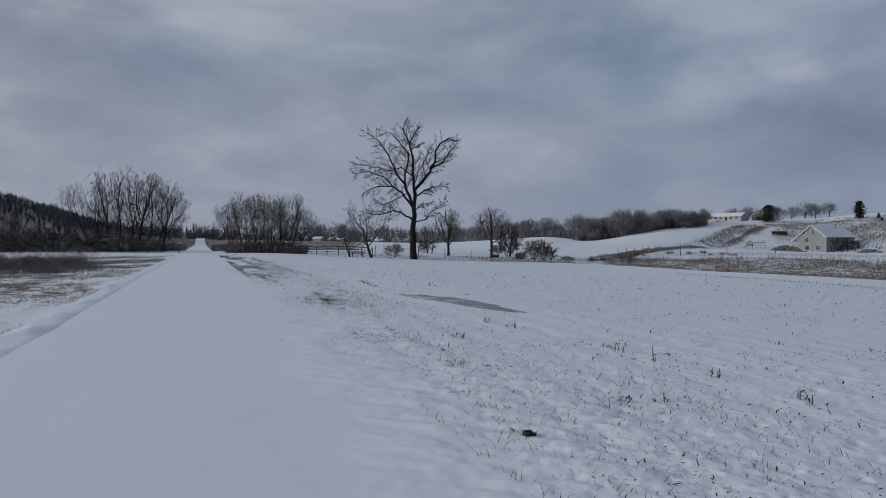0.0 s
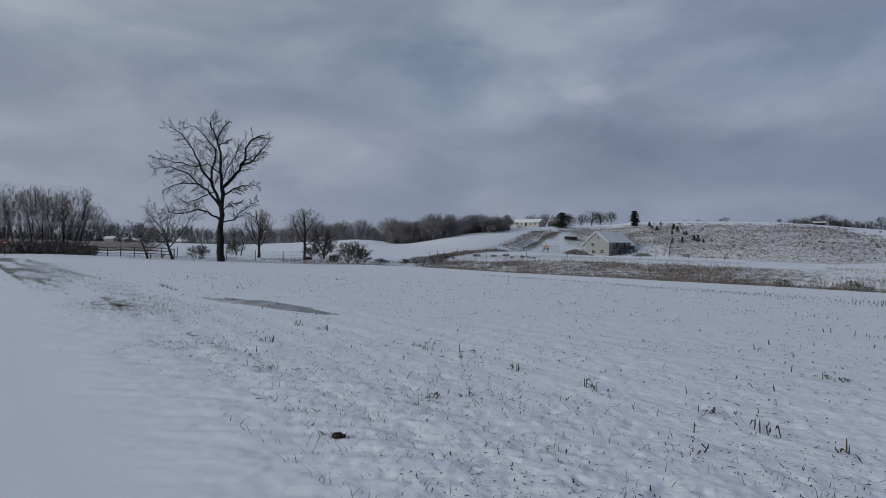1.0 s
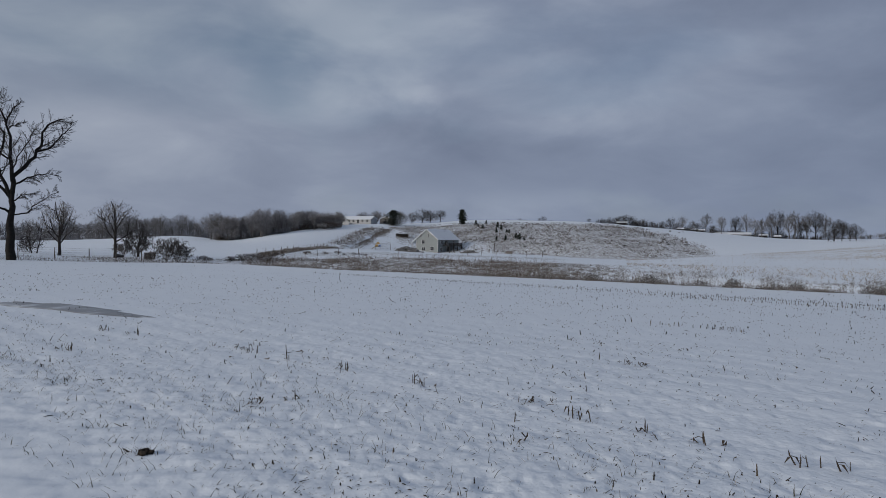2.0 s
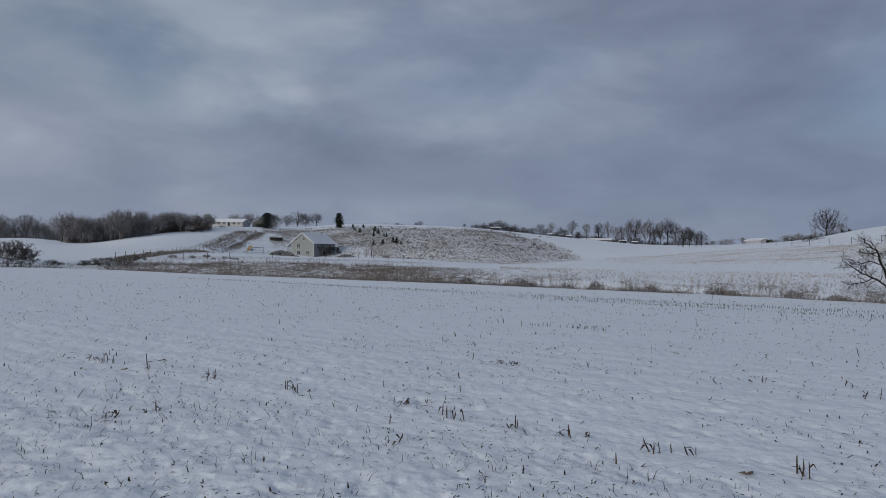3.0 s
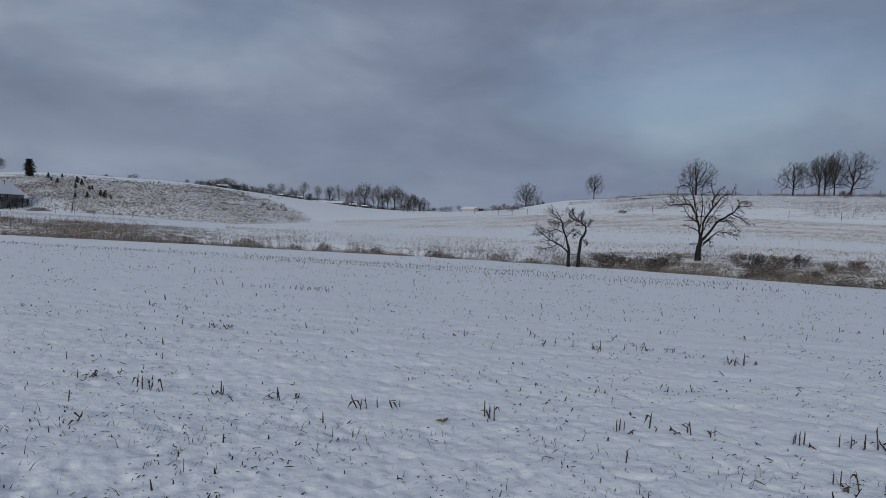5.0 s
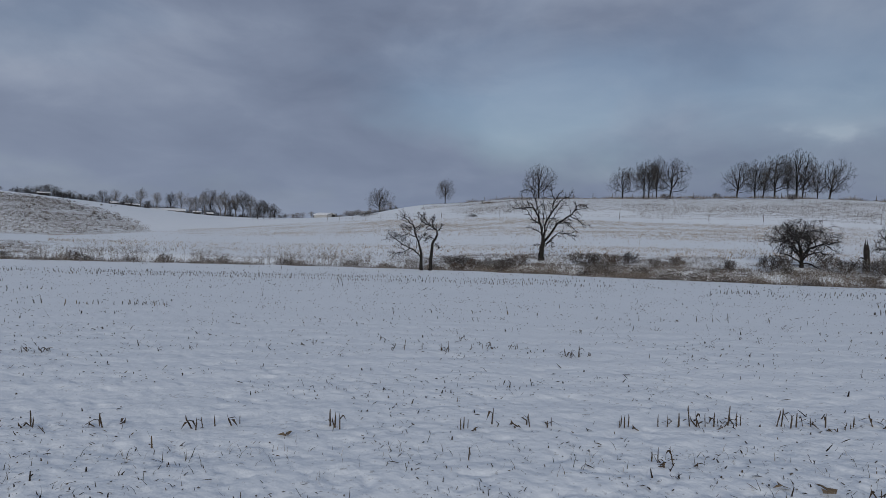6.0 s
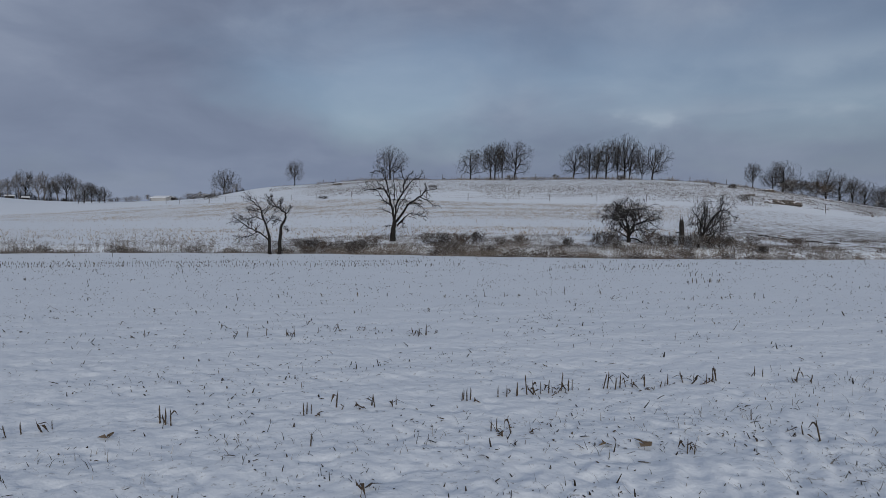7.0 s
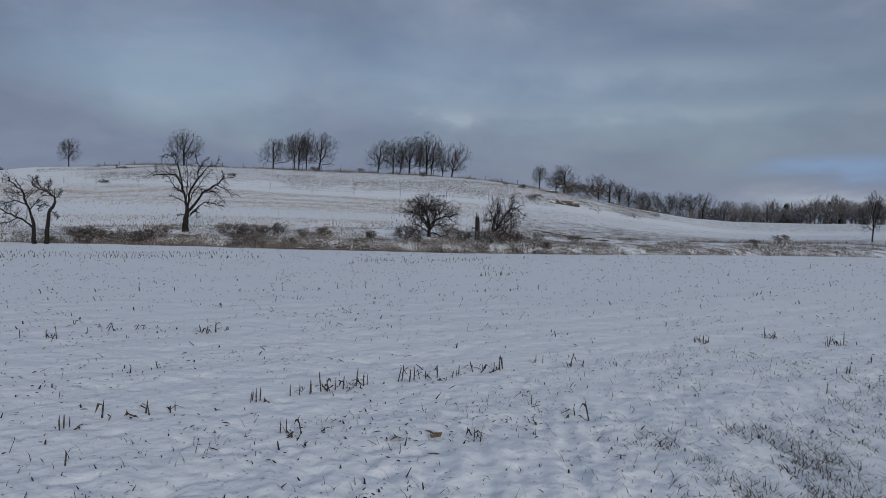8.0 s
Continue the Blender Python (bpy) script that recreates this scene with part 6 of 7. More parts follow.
def edge_rows():
    """Dense short stubble in the last rows along the field's far edge, and thin stubble over the far field."""
    r2 = random.Random(15)
    s = Solid()
    # standing rows: metres across, from, to, spacing, share standing, height
    for w, t0, t1, gap, share, high in [(32.3, 1, 16, 0.15, 1.6, 0.2), (32.3, 16, 46, 0.2, 0.7, 0.18), (32.2, -9, 1, 0.2, 0.55, 0.17), (31.1, 4, 30, 0.24, 0.6, 0.15), (31.0, -8, 4, 0.3, 0.4, 0.14), (29.5, -6, 15, 0.2, 0.75, 0.15), (29.9, 5, 16, 0.2, 0.75, 0.13), (28.3, -8, 3, 0.2, 0.7, 0.16), (27.4, -11, -2, 0.24, 0.6, 0.15),
                                        (33.6, -4, 40, 0.34, 0.3, 0.12), (34.8, 0, 40, 0.4, 0.25, 0.12), (24.4, -18, -11.5, 0.2, 0.8, 0.19), (23.0, -17, -12, 0.3, 0.4, 0.15), (26.0, -22, -13, 0.3, 0.4, 0.15), (16.2, -13.4, -11.6, 0.17, 0.75, 0.19), (15.2, 5.2, 8.6, 0.17, 0.6, 0.17), (14.6, -3.0, 0.5, 0.4, 0.4, 0.15), (19.6, 10, 14, 0.5, 0.5, 0.14), (18.8, -16.5, -13.5, 0.3, 0.5, 0.16), (21.4, 3, 9, 0.6, 0.4, 0.14)]:
        gap = gap * 0.72
        for i in range(int((t1 - t0) / gap)):
            t = t0 + gap * (i + r2.uniform(-0.3, 0.3))
            if r2.random() > share * (0.35 + 1.2 * fleck(t * 0.5, w, 19, 2)):
                continue
            x, y = row_place(w + r2.uniform(-0.07, 0.07), t)
            q = r2.uniform(0.010, 0.015) * (1 if w > 22 else 0.75)
            h, z = high * r2.uniform(0.3, 0.75), ground_z(x, y)
            l, m = r2.gauss(0, 0.22) * h, r2.gauss(0, 0.22) * h
            s.tube([Vector((x, y, z - 0.05)), Vector((x + l * 0.6, y + m * 0.6, z + h * 0.6)), Vector((x + l, y + m, z + h))], [q, q, q * 0.7], 4)
            if r2.random() < 0.35:
                blade(s, x, y, z, h * r2.uniform(0.5, 0.9), q * 0.9, r2, 1.6)
    for i in range(5000):
        az = r2.uniform(-14, 142)
        e = float(field_edge(az))
        r = e * r2.uniform(0.3, 0.98)
        x, y = r * math.sin(radians(az)), r * math.cos(radians(az))
        w = row_side(x, y)
        if across(x, y) < 3 or r < 11 or fleck(x * 0.25, y * 0.25, 37, 2) < 0.42:
            continue
        w2 = round(w / 1.52) * 1.52 - w
        x, y = x + w2 * 0.7 * math.cos(ROW_TURN), y + w2 * 0.7 * math.sin(ROW_TURN)
        blade(s, x, y, ground_z(x, y), r2.uniform(0.015, 0.055), 0.003 + 0.00016 * r, r2, 2.0, False)
    single("stubble", s, stubble_mat, "short corn stubble in rows across the snowy field", "stubble", kind="stuff")
    s = Solid()
    made = 0
    while made < 24000:
        az = r2.uniform(47, 122)
        if az > 106 and r2.random() < (az - 106) / 15:
            made += 1
            continue
        a, b = float(bank_top(az)), float(mid_r(az))
        f = r2.uniform(-0.02, 0.97)
        if 0.14 < f < 0.32 and r2.random() > 0.12:
            continue
        if az < 56 and f > 0.75:
            continue
        r = a + (b - a) * f
        x, y = r * math.sin(radians(az)), r * math.cos(radians(az))
        blade(s, x, y, ground_z(x, y), r2.uniform(0.08, 0.22), 0.026, r2, 0.7, False)
        made += 1
    single("stubble", s, straw_mat, "tan corn stubble on the rising far field", "stubble", kind="stuff")
    s = Solid()
    made = 0
    while made < 21000:
        az = r2.uniform(28, 126)
        f = r2.uniform(0, 1.0)
        lean = az + 5 * f
        if az < 56:
            if not (30 < lean and az + 8.1 * f < 54.5 and 0.02 < f < 0.82):
                continue
        elif az < 76 or f < 0.05:
            continue
        a, b = float(mid_r(az)), float(crest_r(az))
        r = a + (b - a) * f
        x, y = r * math.sin(radians(az)), r * math.cos(radians(az))
        if fleck(x * 0.06, y * 0.06, 23, 3) < 0.46:
            continue
        blade(s, x, y, ground_z(x, y), r2.uniform(0.25, 0.7) if az < 56 else r2.uniform(0.15, 0.4), 0.05, r2, 0.5, False)
        made += 1
    for i in range(6500):
        az, f = r2.uniform(28, 54), r2.uniform(0.0, 0.84)
        if az + 5 * f < 29 or az + 8.1 * f > 54.6:
            continue
        r = float(mid_r(az)) + (float(crest_r(az)) - float(mid_r(az))) * f
        x, y = r * math.sin(radians(az)), r * math.cos(radians(az))
        if fleck(x * 0.12, y * 0.12, 27, 3) < 0.44:
            continue
        z, h = ground_z(x, y), r2.uniform(0.25, 0.75)
        for k in range(4):
            blade(s, x + r2.uniform(-0.35, 0.35), y + r2.uniform(-0.35, 0.35), z, h * r2.uniform(0.6, 1.2), 0.07, r2, 0.6, False)
    single("hill_grass", s, weed_mat, "brown dead grass through thin snow on the hillsides", "grass", kind="stuff")


edge_rows()


def clod():
    s = Solid()
    r2 = random.Random(3)
    for i in range(7):
        s.lump((r2.uniform(-0.07, 0.07), r2.uniform(-0.05, 0.05), 0.01 + r2.uniform(0, 0.025)), 0.035, 0.03, 0.025, r2)
    for i in range(26):
        blade(s, r2.uniform(-0.09, 0.09), r2.uniform(-0.06, 0.06), 0.0, r2.uniform(0.04, 0.12), 0.003, r2, 1.2)
    s.v = [(a * 0.75, b * 0.75, c * 0.8) for a, b, c in s.v]
    single("soil_clod", s, debris_mat, "dark clod of soil and roots in the snowy verge", "clod", place=Vector((0.745, 5.33, ground_z(0.745, 5.33))))


clod()

# ---- buildings ----


def window_at(parent, m, w, h, panes=1, door=False):
    """A framed window lying on a wall; m puts local x along the wall, z up and -y outwards."""
    fr = Solid()
    t = 0.09
    fr.box(-w / 2 - t, -0.07, -t, -w / 2, 0.02, h + t, m).box(w / 2, -0.07, -t, w / 2 + t, 0.02, h + t, m)
    fr.box(-w / 2, -0.07, h, w / 2, 0.02, h + t, m).box(-w / 2, -0.09, -t, w / 2, 0.02, 0, m)
    for k in range(1, panes):
        x = -w / 2 + w * k / panes
        fr.box(x - 0.04, -0.06, 0, x + 0.04, 0.02, h, m)
    if not door:
        fr.box(-w / 2, -0.05, h * 0.48, w / 2, 0.02, h * 0.53, m)
    ob = part("door" if door else "window", fr, trim_mat, parent, "white glazed double door" if door else "white-framed window")
    gl = Solid().box(-w / 2, -0.03, 0.0, w / 2, 0.0, h, m)
    part("pane", gl, glass_mat, ob)
    return ob


def gable_roof(W, L, eave, rise, over, thick, left_extra=0.0):
    """Two sloping slabs; the ridge runs along y. Returns a Solid."""
    s = Solid()
    k = rise / (W / 2)
    for side, reach in ((-1, W / 2 + over + left_extra), (1, W / 2 + over)):
        a = [(0, eave + rise), (side * reach, eave + rise - k * reach)]
        v = []
        for y in (-over, L + over):
            for x, z in a:
                v += [(x, y, z), (x, y, z + thick)]
        s.add(v, [(0, 2, 3, 1), (4, 5, 7, 6), (0, 4, 6, 2), (1, 3, 7, 5), (2, 6, 7, 3), (0, 1, 5, 4)])
    return s


def wall_boards(s, x0, x1, z0, top, y, m, course=0.22):
    """Lapped boards over a wall; top gives the wall's height at an x."""
    z = z0
    while True:
        za, zb = z, z + course
        lo = [x for x in np.linspace(x0, x1, 41) if top(x) >= zb]
        if len(lo) < 2:
            break
        a, b = lo[0], lo[-1]
        v = [(a, y - 0.035, za), (b, y - 0.035, za), (b, y - 0.008, zb), (a, y - 0.008, zb), (a, y, za), (b, y, za)]
        s.add([m @ Vector(p) for p in v], [(0, 1, 2, 3), (5, 4, 3, 2), (4, 5, 1, 0)])
        z += course


def farmhouse():
    W, L, eave, rise, az, r, turn = 10.4, 13.0, 5.1, 3.7, 30.9, 243.0, -31 - 38
    c = spot(az, r)
    place = Matrix.Translation(c) @ pose(0, 0, 0, 0, 0, turn) @ Matrix.Translation((-W / 2, 0, 0))
    h = thing("house", place.translation, turn, "grey-green two-storey house with a snowy gable roof", "house")
    body = Solid()
    ring = [(-W / 2, 0), (W / 2, 0), (W / 2, L), (-W / 2, L)]
    body.prism(ring, -1.5, eave)
    body.add([(-W / 2, 0, eave), (W / 2, 0, eave), (0, 0, eave + rise), (-W / 2, L, eave), (W / 2, L, eave), (0, L, eave + rise)], [(0, 1, 2), (3, 5, 4), (0, 2, 5, 3), (1, 4, 5, 2)])
    front = Matrix()
    side = Matrix.Translation((W / 2, 0, 0)) @ pose(0, 0, 0, 0, 0, 90)
    wall_boards(body, -W / 2, W / 2, 0.3, lambda x: eave + rise * (1 - abs(x) / (W / 2)), 0, front)
    wall_boards(body, 0, L, 0.3, lambda x: eave, 0, side)
    part("wall", body, siding_mat, h, "pale grey-green lap siding")
    found = Solid().box(-W / 2 - 0.06, -0.06, -1.6, W / 2 + 0.06, L + 0.06, 0.3)
    part("foundation", found, grey_metal, h, "grey concrete foundation")
    part("roof", gable_roof(W, L, eave + 0.05, rise, 0.5, 0.14, 2.0), roof_snow, h, "gable roof under a layer of snow")
    trim = Solid()
    k = rise / (W / 2)
    for sx, reach in ((-1, W / 2 + 2.5), (1, W / 2 + 0.5)):
        trim.add([(0, -0.53, eave + rise + 0.02), (0, -0.50, eave + rise + 0.02), (0, -0.53, eave + rise - 0.22), (sx * reach, -0.53, eave + rise - k * reach + 0.02), (sx * reach, -0.50, eave + rise - k * reach + 0.02), (sx * reach, -0.53, eave + rise - k * reach - 0.22)],
                 [(0, 3, 5, 2), (0, 1, 4, 3)])
    for x in (-W / 2, W / 2):
        trim.box(x - 0.09, -0.05, 0.3, x + 0.05, 0.04, eave)
    part("trim", trim, trim_mat, h, "white rake boards and corner trim")
    for fx, z, w, hh, n, door in ((0.22, 6.0, 0.75, 1.1, 1, False), (0.56, 6.0, 0.75, 1.1, 1, False), (0.32, 3.35, 1.5, 1.3, 2, False), (0.34, 0.75, 1.5, 1.35, 2, True), (0.735, 0.85, 1.6, 1.3, 2, False)):
        window_at(h, Matrix.Translation((-W / 2 + fx * W, -0.03, z)), w, hh, n, door)
    for y, z, w, hh, door in ((2.2, 3.3, 1.2, 1.4, False), (5.0, 2.9, 1.6, 2.0, True), (9.5, 3.3, 1.2, 1.4, False), (2.0, 0.7, 1.2, 1.2, False), (6.0, 0.4, 1.6, 2.0, True), (10.8, 0.8, 1.2, 1.2, False)):
        window_at(h, side @ Matrix.Translation((y, -0.03, z)), w, hh, 2, door)
    deck = part("deck", Solid().box(W / 2 + 0.05, 2.6, 2.55, W / 2 + 3.4, 10.6, 2.75), deck_mat, h, "dark wooden deck on posts")
    for y in (2.8, 5.4, 8.0, 10.4):
        part("post", Solid().box(W / 2 + 3.1, y - 0.09, -1.2, W / 2 + 3.3, y + 0.09, 3.75, cut=0.02), deck_mat, deck)
    rail = Solid()
    for z in (3.65, 3.2, 2.9):
        rail.box(W / 2 + 3.16, 2.7, z, W / 2 + 3.24, 10.5, z + 0.08)
    for i in range(40):
        y = 2.75 + i * 0.198
        rail.box(W / 2 + 3.17, y, 2.75, W / 2 + 3.22, y + 0.05, 3.65)
    for y in (2.7, 10.45):
        rail.box(W / 2 + 0.1, y, 3.65, W / 2 + 3.2, y + 0.08, 3.73)
        for i in range(14):
            rail.box(W / 2 + 0.2 + i * 0.21, y, 2.75, W / 2 + 0.25 + i * 0.21, y + 0.05, 3.65)
    part("railing", rail, deck_mat, deck)
    stair = Solid()
    for i in range(14):
        stair.box(W / 2 + 2.0, 10.7 + 0.27 * i, 2.4 - 0.19 * i, W / 2 + 3.2, 11.0 + 0.27 * i, 2.5 - 0.19 * i)
    for x in (W / 2 + 1.95, W / 2 + 3.2):
        stair.add([(x, 10.6, 2.3), (x + 0.06, 10.6, 2.3), (x + 0.06, 14.4, -0.35), (x, 14.4, -0.35), (x, 10.6, 2.6), (x + 0.06, 10.6, 2.6), (x + 0.06, 14.4, -0.05), (x, 14.4, -0.05)], [(0, 1, 2, 3), (7, 6, 5, 4), (0, 4, 5, 1), (1, 5, 6, 2), (2, 6, 7, 3), (3, 7, 4, 0)])
        stair.add([(x, 10.6, 3.5), (x + 0.06, 10.6, 3.5), (x + 0.06, 14.4, 0.85), (x, 14.4, 0.85), (x, 10.6, 3.6), (x + 0.06, 10.6, 3.6), (x + 0.06, 14.4, 0.95), (x, 14.4, 0.95)], [(0, 1, 2, 3), (7, 6, 5, 4), (0, 4, 5, 1), (1, 5, 6, 2), (2, 6, 7, 3), (3, 7, 4, 0)])
        for i in range(4):
            stair.box(x, 10.7 + 1.2 * i, 2.4 - 0.84 * i, x + 0.06, 10.78 + 1.2 * i, 3.5 - 0.84 * i)
    part("stair", stair, deck_mat, deck)
    porch = part("porch", Solid().box(-W / 2 - 2.3, 0.2, -0.3, -W / 2, L, 0.1), wood_mat, h, "side porch floor")
    for y in (0.3, 3.5, 7.0, 10.5, 13.7):
        part("post", Solid().box(-W / 2 - 2.25, y - 0.07, 0.1, -W / 2 - 2.11, y + 0.07, 3.6, cut=0.015), trim_mat, porch, "white porch post")
    part("chimney_pipe", Solid().tube([Vector((1.5, 9, eave + 2.4)), Vector((1.5, 9, eave + 4.3))], [0.09, 0.09], 8), dark_metal, h)


farmhouse()


def building(name, az, r, W, L, eave, rise, turn, wall, label, doors=(), windows=(), lift=0.0, category="building", group=""):
    """A plain gabled building; doors (x, width, height) are dark panels on the gable end, windows (y, z) along the
    right side.
    """
    p = spot(az, r) + Vector((0, 0, lift))
    h = thing(name, p, turn, label, category, group)
    s = Solid().box(-W / 2, 0, -2.0, W / 2, L, eave)
    s.add([(-W / 2, 0, eave), (W / 2, 0, eave), (0, 0, eave + rise), (-W / 2, L, eave), (W / 2, L, eave), (0, L, eave + rise)], [(0, 1, 2), (3, 5, 4), (0, 2, 5, 3), (1, 4, 5, 2)])
    for i in range(int(L / 0.6)):
        s.box(W / 2, i * 0.6, 0, W / 2 + 0.03, i * 0.6 + 0.07, eave)
    part("wall", s, wall, h)
    part("roof", gable_roof(W, L, eave + 0.04, rise, 0.35, 0.13), roof_snow, h, "snow-covered gable roof")
    # the wall stays solid; a near-black panel paints the shade inside each doorway
    for x, w, hh in doors:
        d = part("door", Solid().box(x - w / 2, -0.05, 0, x + w / 2, 0.02, hh), dark_inside, h, "dark panel painted as a shaded open doorway")
        part("door_frame", Solid().box(x - w / 2 - 0.12, -0.09, 0, x - w / 2, 0.02, hh + 0.12).box(x + w / 2, -0.09, 0, x + w / 2 + 0.12, 0.02, hh + 0.12).box(x - w / 2, -0.09, hh, x + w / 2, 0.02, hh + 0.12), trim_mat, d)
    sidem = Matrix.Translation((W / 2, 0, 0)) @ pose(0, 0, 0, 0, 0, 90)
    for y, z in windows:
        window_at(h, sidem @ Matrix.Translation((y, -0.04, z)), 1.1, 1.0, 1)
    return h


# the white house and garage on the crest, long side to the field
fh = building("house", 25.3, 330, 7.5, 16.5, 2.2, 1.6, -25 + 64, white_wall, "long low white house with a snowy roof on the crest", category="house")
longm = Matrix.Translation((-3.75, 0, 0)) @ pose(0, 0, 0, 0, 0, -90)
for y, door in ((2.0, False), (4.5, False), (7.0, True), (9.5, False), (12.0, False), (14.5, False)):
    window_at(fh, longm @ Matrix.Translation((-y, -0.04, 0.2 if door else 1.0)), 1.1, 1.9 if door else 1.1, 1, door)
part("deck", Solid().box(-6.3, 10.5, -0.5, -3.75, 17.5, 0.2), white_wall, fh, "white railed deck")
part("railing", Solid().box(-6.3, 10.5, 1.0, -6.2, 17.5, 1.1).box(-6.3, 10.5, 0.2, -6.25, 17.5, 0.95), white_wall, fh, "white deck railing")
building("garage", 26.35, 335, 6.6, 8.0, 2.4, 1.3, -26 - 12, tan_wall, "grey-brown garage with a pale half-open door", doors=((0.6, 4.2, 1.7),), category="garage")

# the far farm across the valley and the white barn
building("barn", 68.3, 312, 5.5, 9, 1.3, 0.8, -68 + 42, white_wall, "long white barn with a dark open end", doors=((1.2, 2.4, 1.5),), category="barn", lift=-0.2)
for n, (az, r, w, l, e, t) in enumerate([(47.0, 372, 3.5, 5, 1.3, 88), (51.6, 398, 3, 4, 1.3, 84), (52.6, 399, 3, 3.4, 1.4, 96), (53.1, 400, 3, 3.2, 1.4, 90), (57.7, 402, 3, 4, 1.5, 82), (58.6, 402, 3, 3, 1.4, 95)]):
    building("shed", az, r, w, l, e, 0.5, t - az, dark_inside, "low dark open-fronted farm shed under snow", doors=((0, w * 0.6, e * 0.8),), category="shed", group="farm sheds", lift=-0.1)
building("barn", 56.5, 400, 7, 18, 1.3, 1.0, -56.5 + 88, dark_metal, "long low farm building with a white roof", doors=((0, 3, 2.2),), windows=((4, 1.2), (9, 1.2), (14, 1.2), (19, 1.2)), category="barn", lift=-0.2)
for n, (az, r, w, l) in enumerate([(-9.9, 395, 6, 7), (-9.0, 400, 6, 7), (-8.2, 405, 5, 9), (-4.7, 395, 5, 8), (-2.6, 385, 6, 11), (-0.4, 405, 5, 9), (40.0, 392, 6, 10)]):
    building("house", az, r, w * 0.7, l * 0.75, 1.6, 1.0, (70, 20, 80, 65, 75, 80, 85)[n], (white_wall, tan_wall, white_wall, tan_wall, white_wall, tan_wall, white_wall)[n], "distant low house with a snow-covered roof", windows=((1.5, 0.9), (3.5, 0.9), (5.5, 0.9)), category="house", group="valley houses", lift=0.9 if n < 6 else -1.4)
building("house", 16.9, 305, 7, 9, 3.0, 2.4, 60, tan_wall, "small brown house half hidden in the woods", windows=((2, 1.2), (5, 1.2)), category="house", lift=2.0)

# ---- the house lot ----


def heap(name, az, r, length, height, turn, seed, mat, label, count=60, size=0.45):
    r2 = random.Random(seed)
    s = Solid()
    for i in range(count):
        u, v = r2.uniform(-1, 1), r2.uniform(-1, 1)
        k = max(0.0, 1 - abs(u) ** 2.2) * max(0.0, 1 - abs(v) ** 1.6)
        z = height * k * r2.uniform(0.4, 1.0) - 0.1
        q = size * r2.uniform(0.6, 1.6)
        s.lump((u * length / 2, v * height * 1.1, z - 0.1), q * 1.3, q, q * 0.75, r2)
    single(name, s, mat, label, "heap", place=spot(az, r), turn=turn)


heap("gravel_heap", 28.2, 238, 8.8, 1.9, -28, 1, stone_mat, "long grey heap of gravel beside the house", 150)
heap("gravel_heap", 28.9, 231, 5.4, 1.1, -29, 2, stone_mat, "low grey heap of gravel in the snow", 50, 0.35)
heap("gravel_heap", 33.7, 240, 6.0, 1.3, -34, 3, stone_mat, "grey gravel heap behind the house", 60)
heap("rubble_heap", 118.0, 129, 5.2, 0.7, -108, 4, rust_mat, "low heap of dark rocks on the hillside", 70, 0.42)
heap("rubble_heap", 117.1, 136, 3.0, 0.4, -117, 8, rust_mat, "few dark rocks on the hillside", 16, 0.28)
heap("rubble_heap", 115.8, 142, 2.6, 0.4, -116, 5, rust_mat, "scatter of dark rocks in the snow", 16, 0.4)
heap("rubble_heap", 116.8, 172, 4.5, 0.8, -117, 6, rust_mat, "scatter of dark rocks below the hilltop trees", 18, 0.45)
heap("rubble_heap", 82.0, 186, 4.0, 0.5, -82, 7, rust_mat, "few low dark rocks near the hill brow", 12, 0.35)


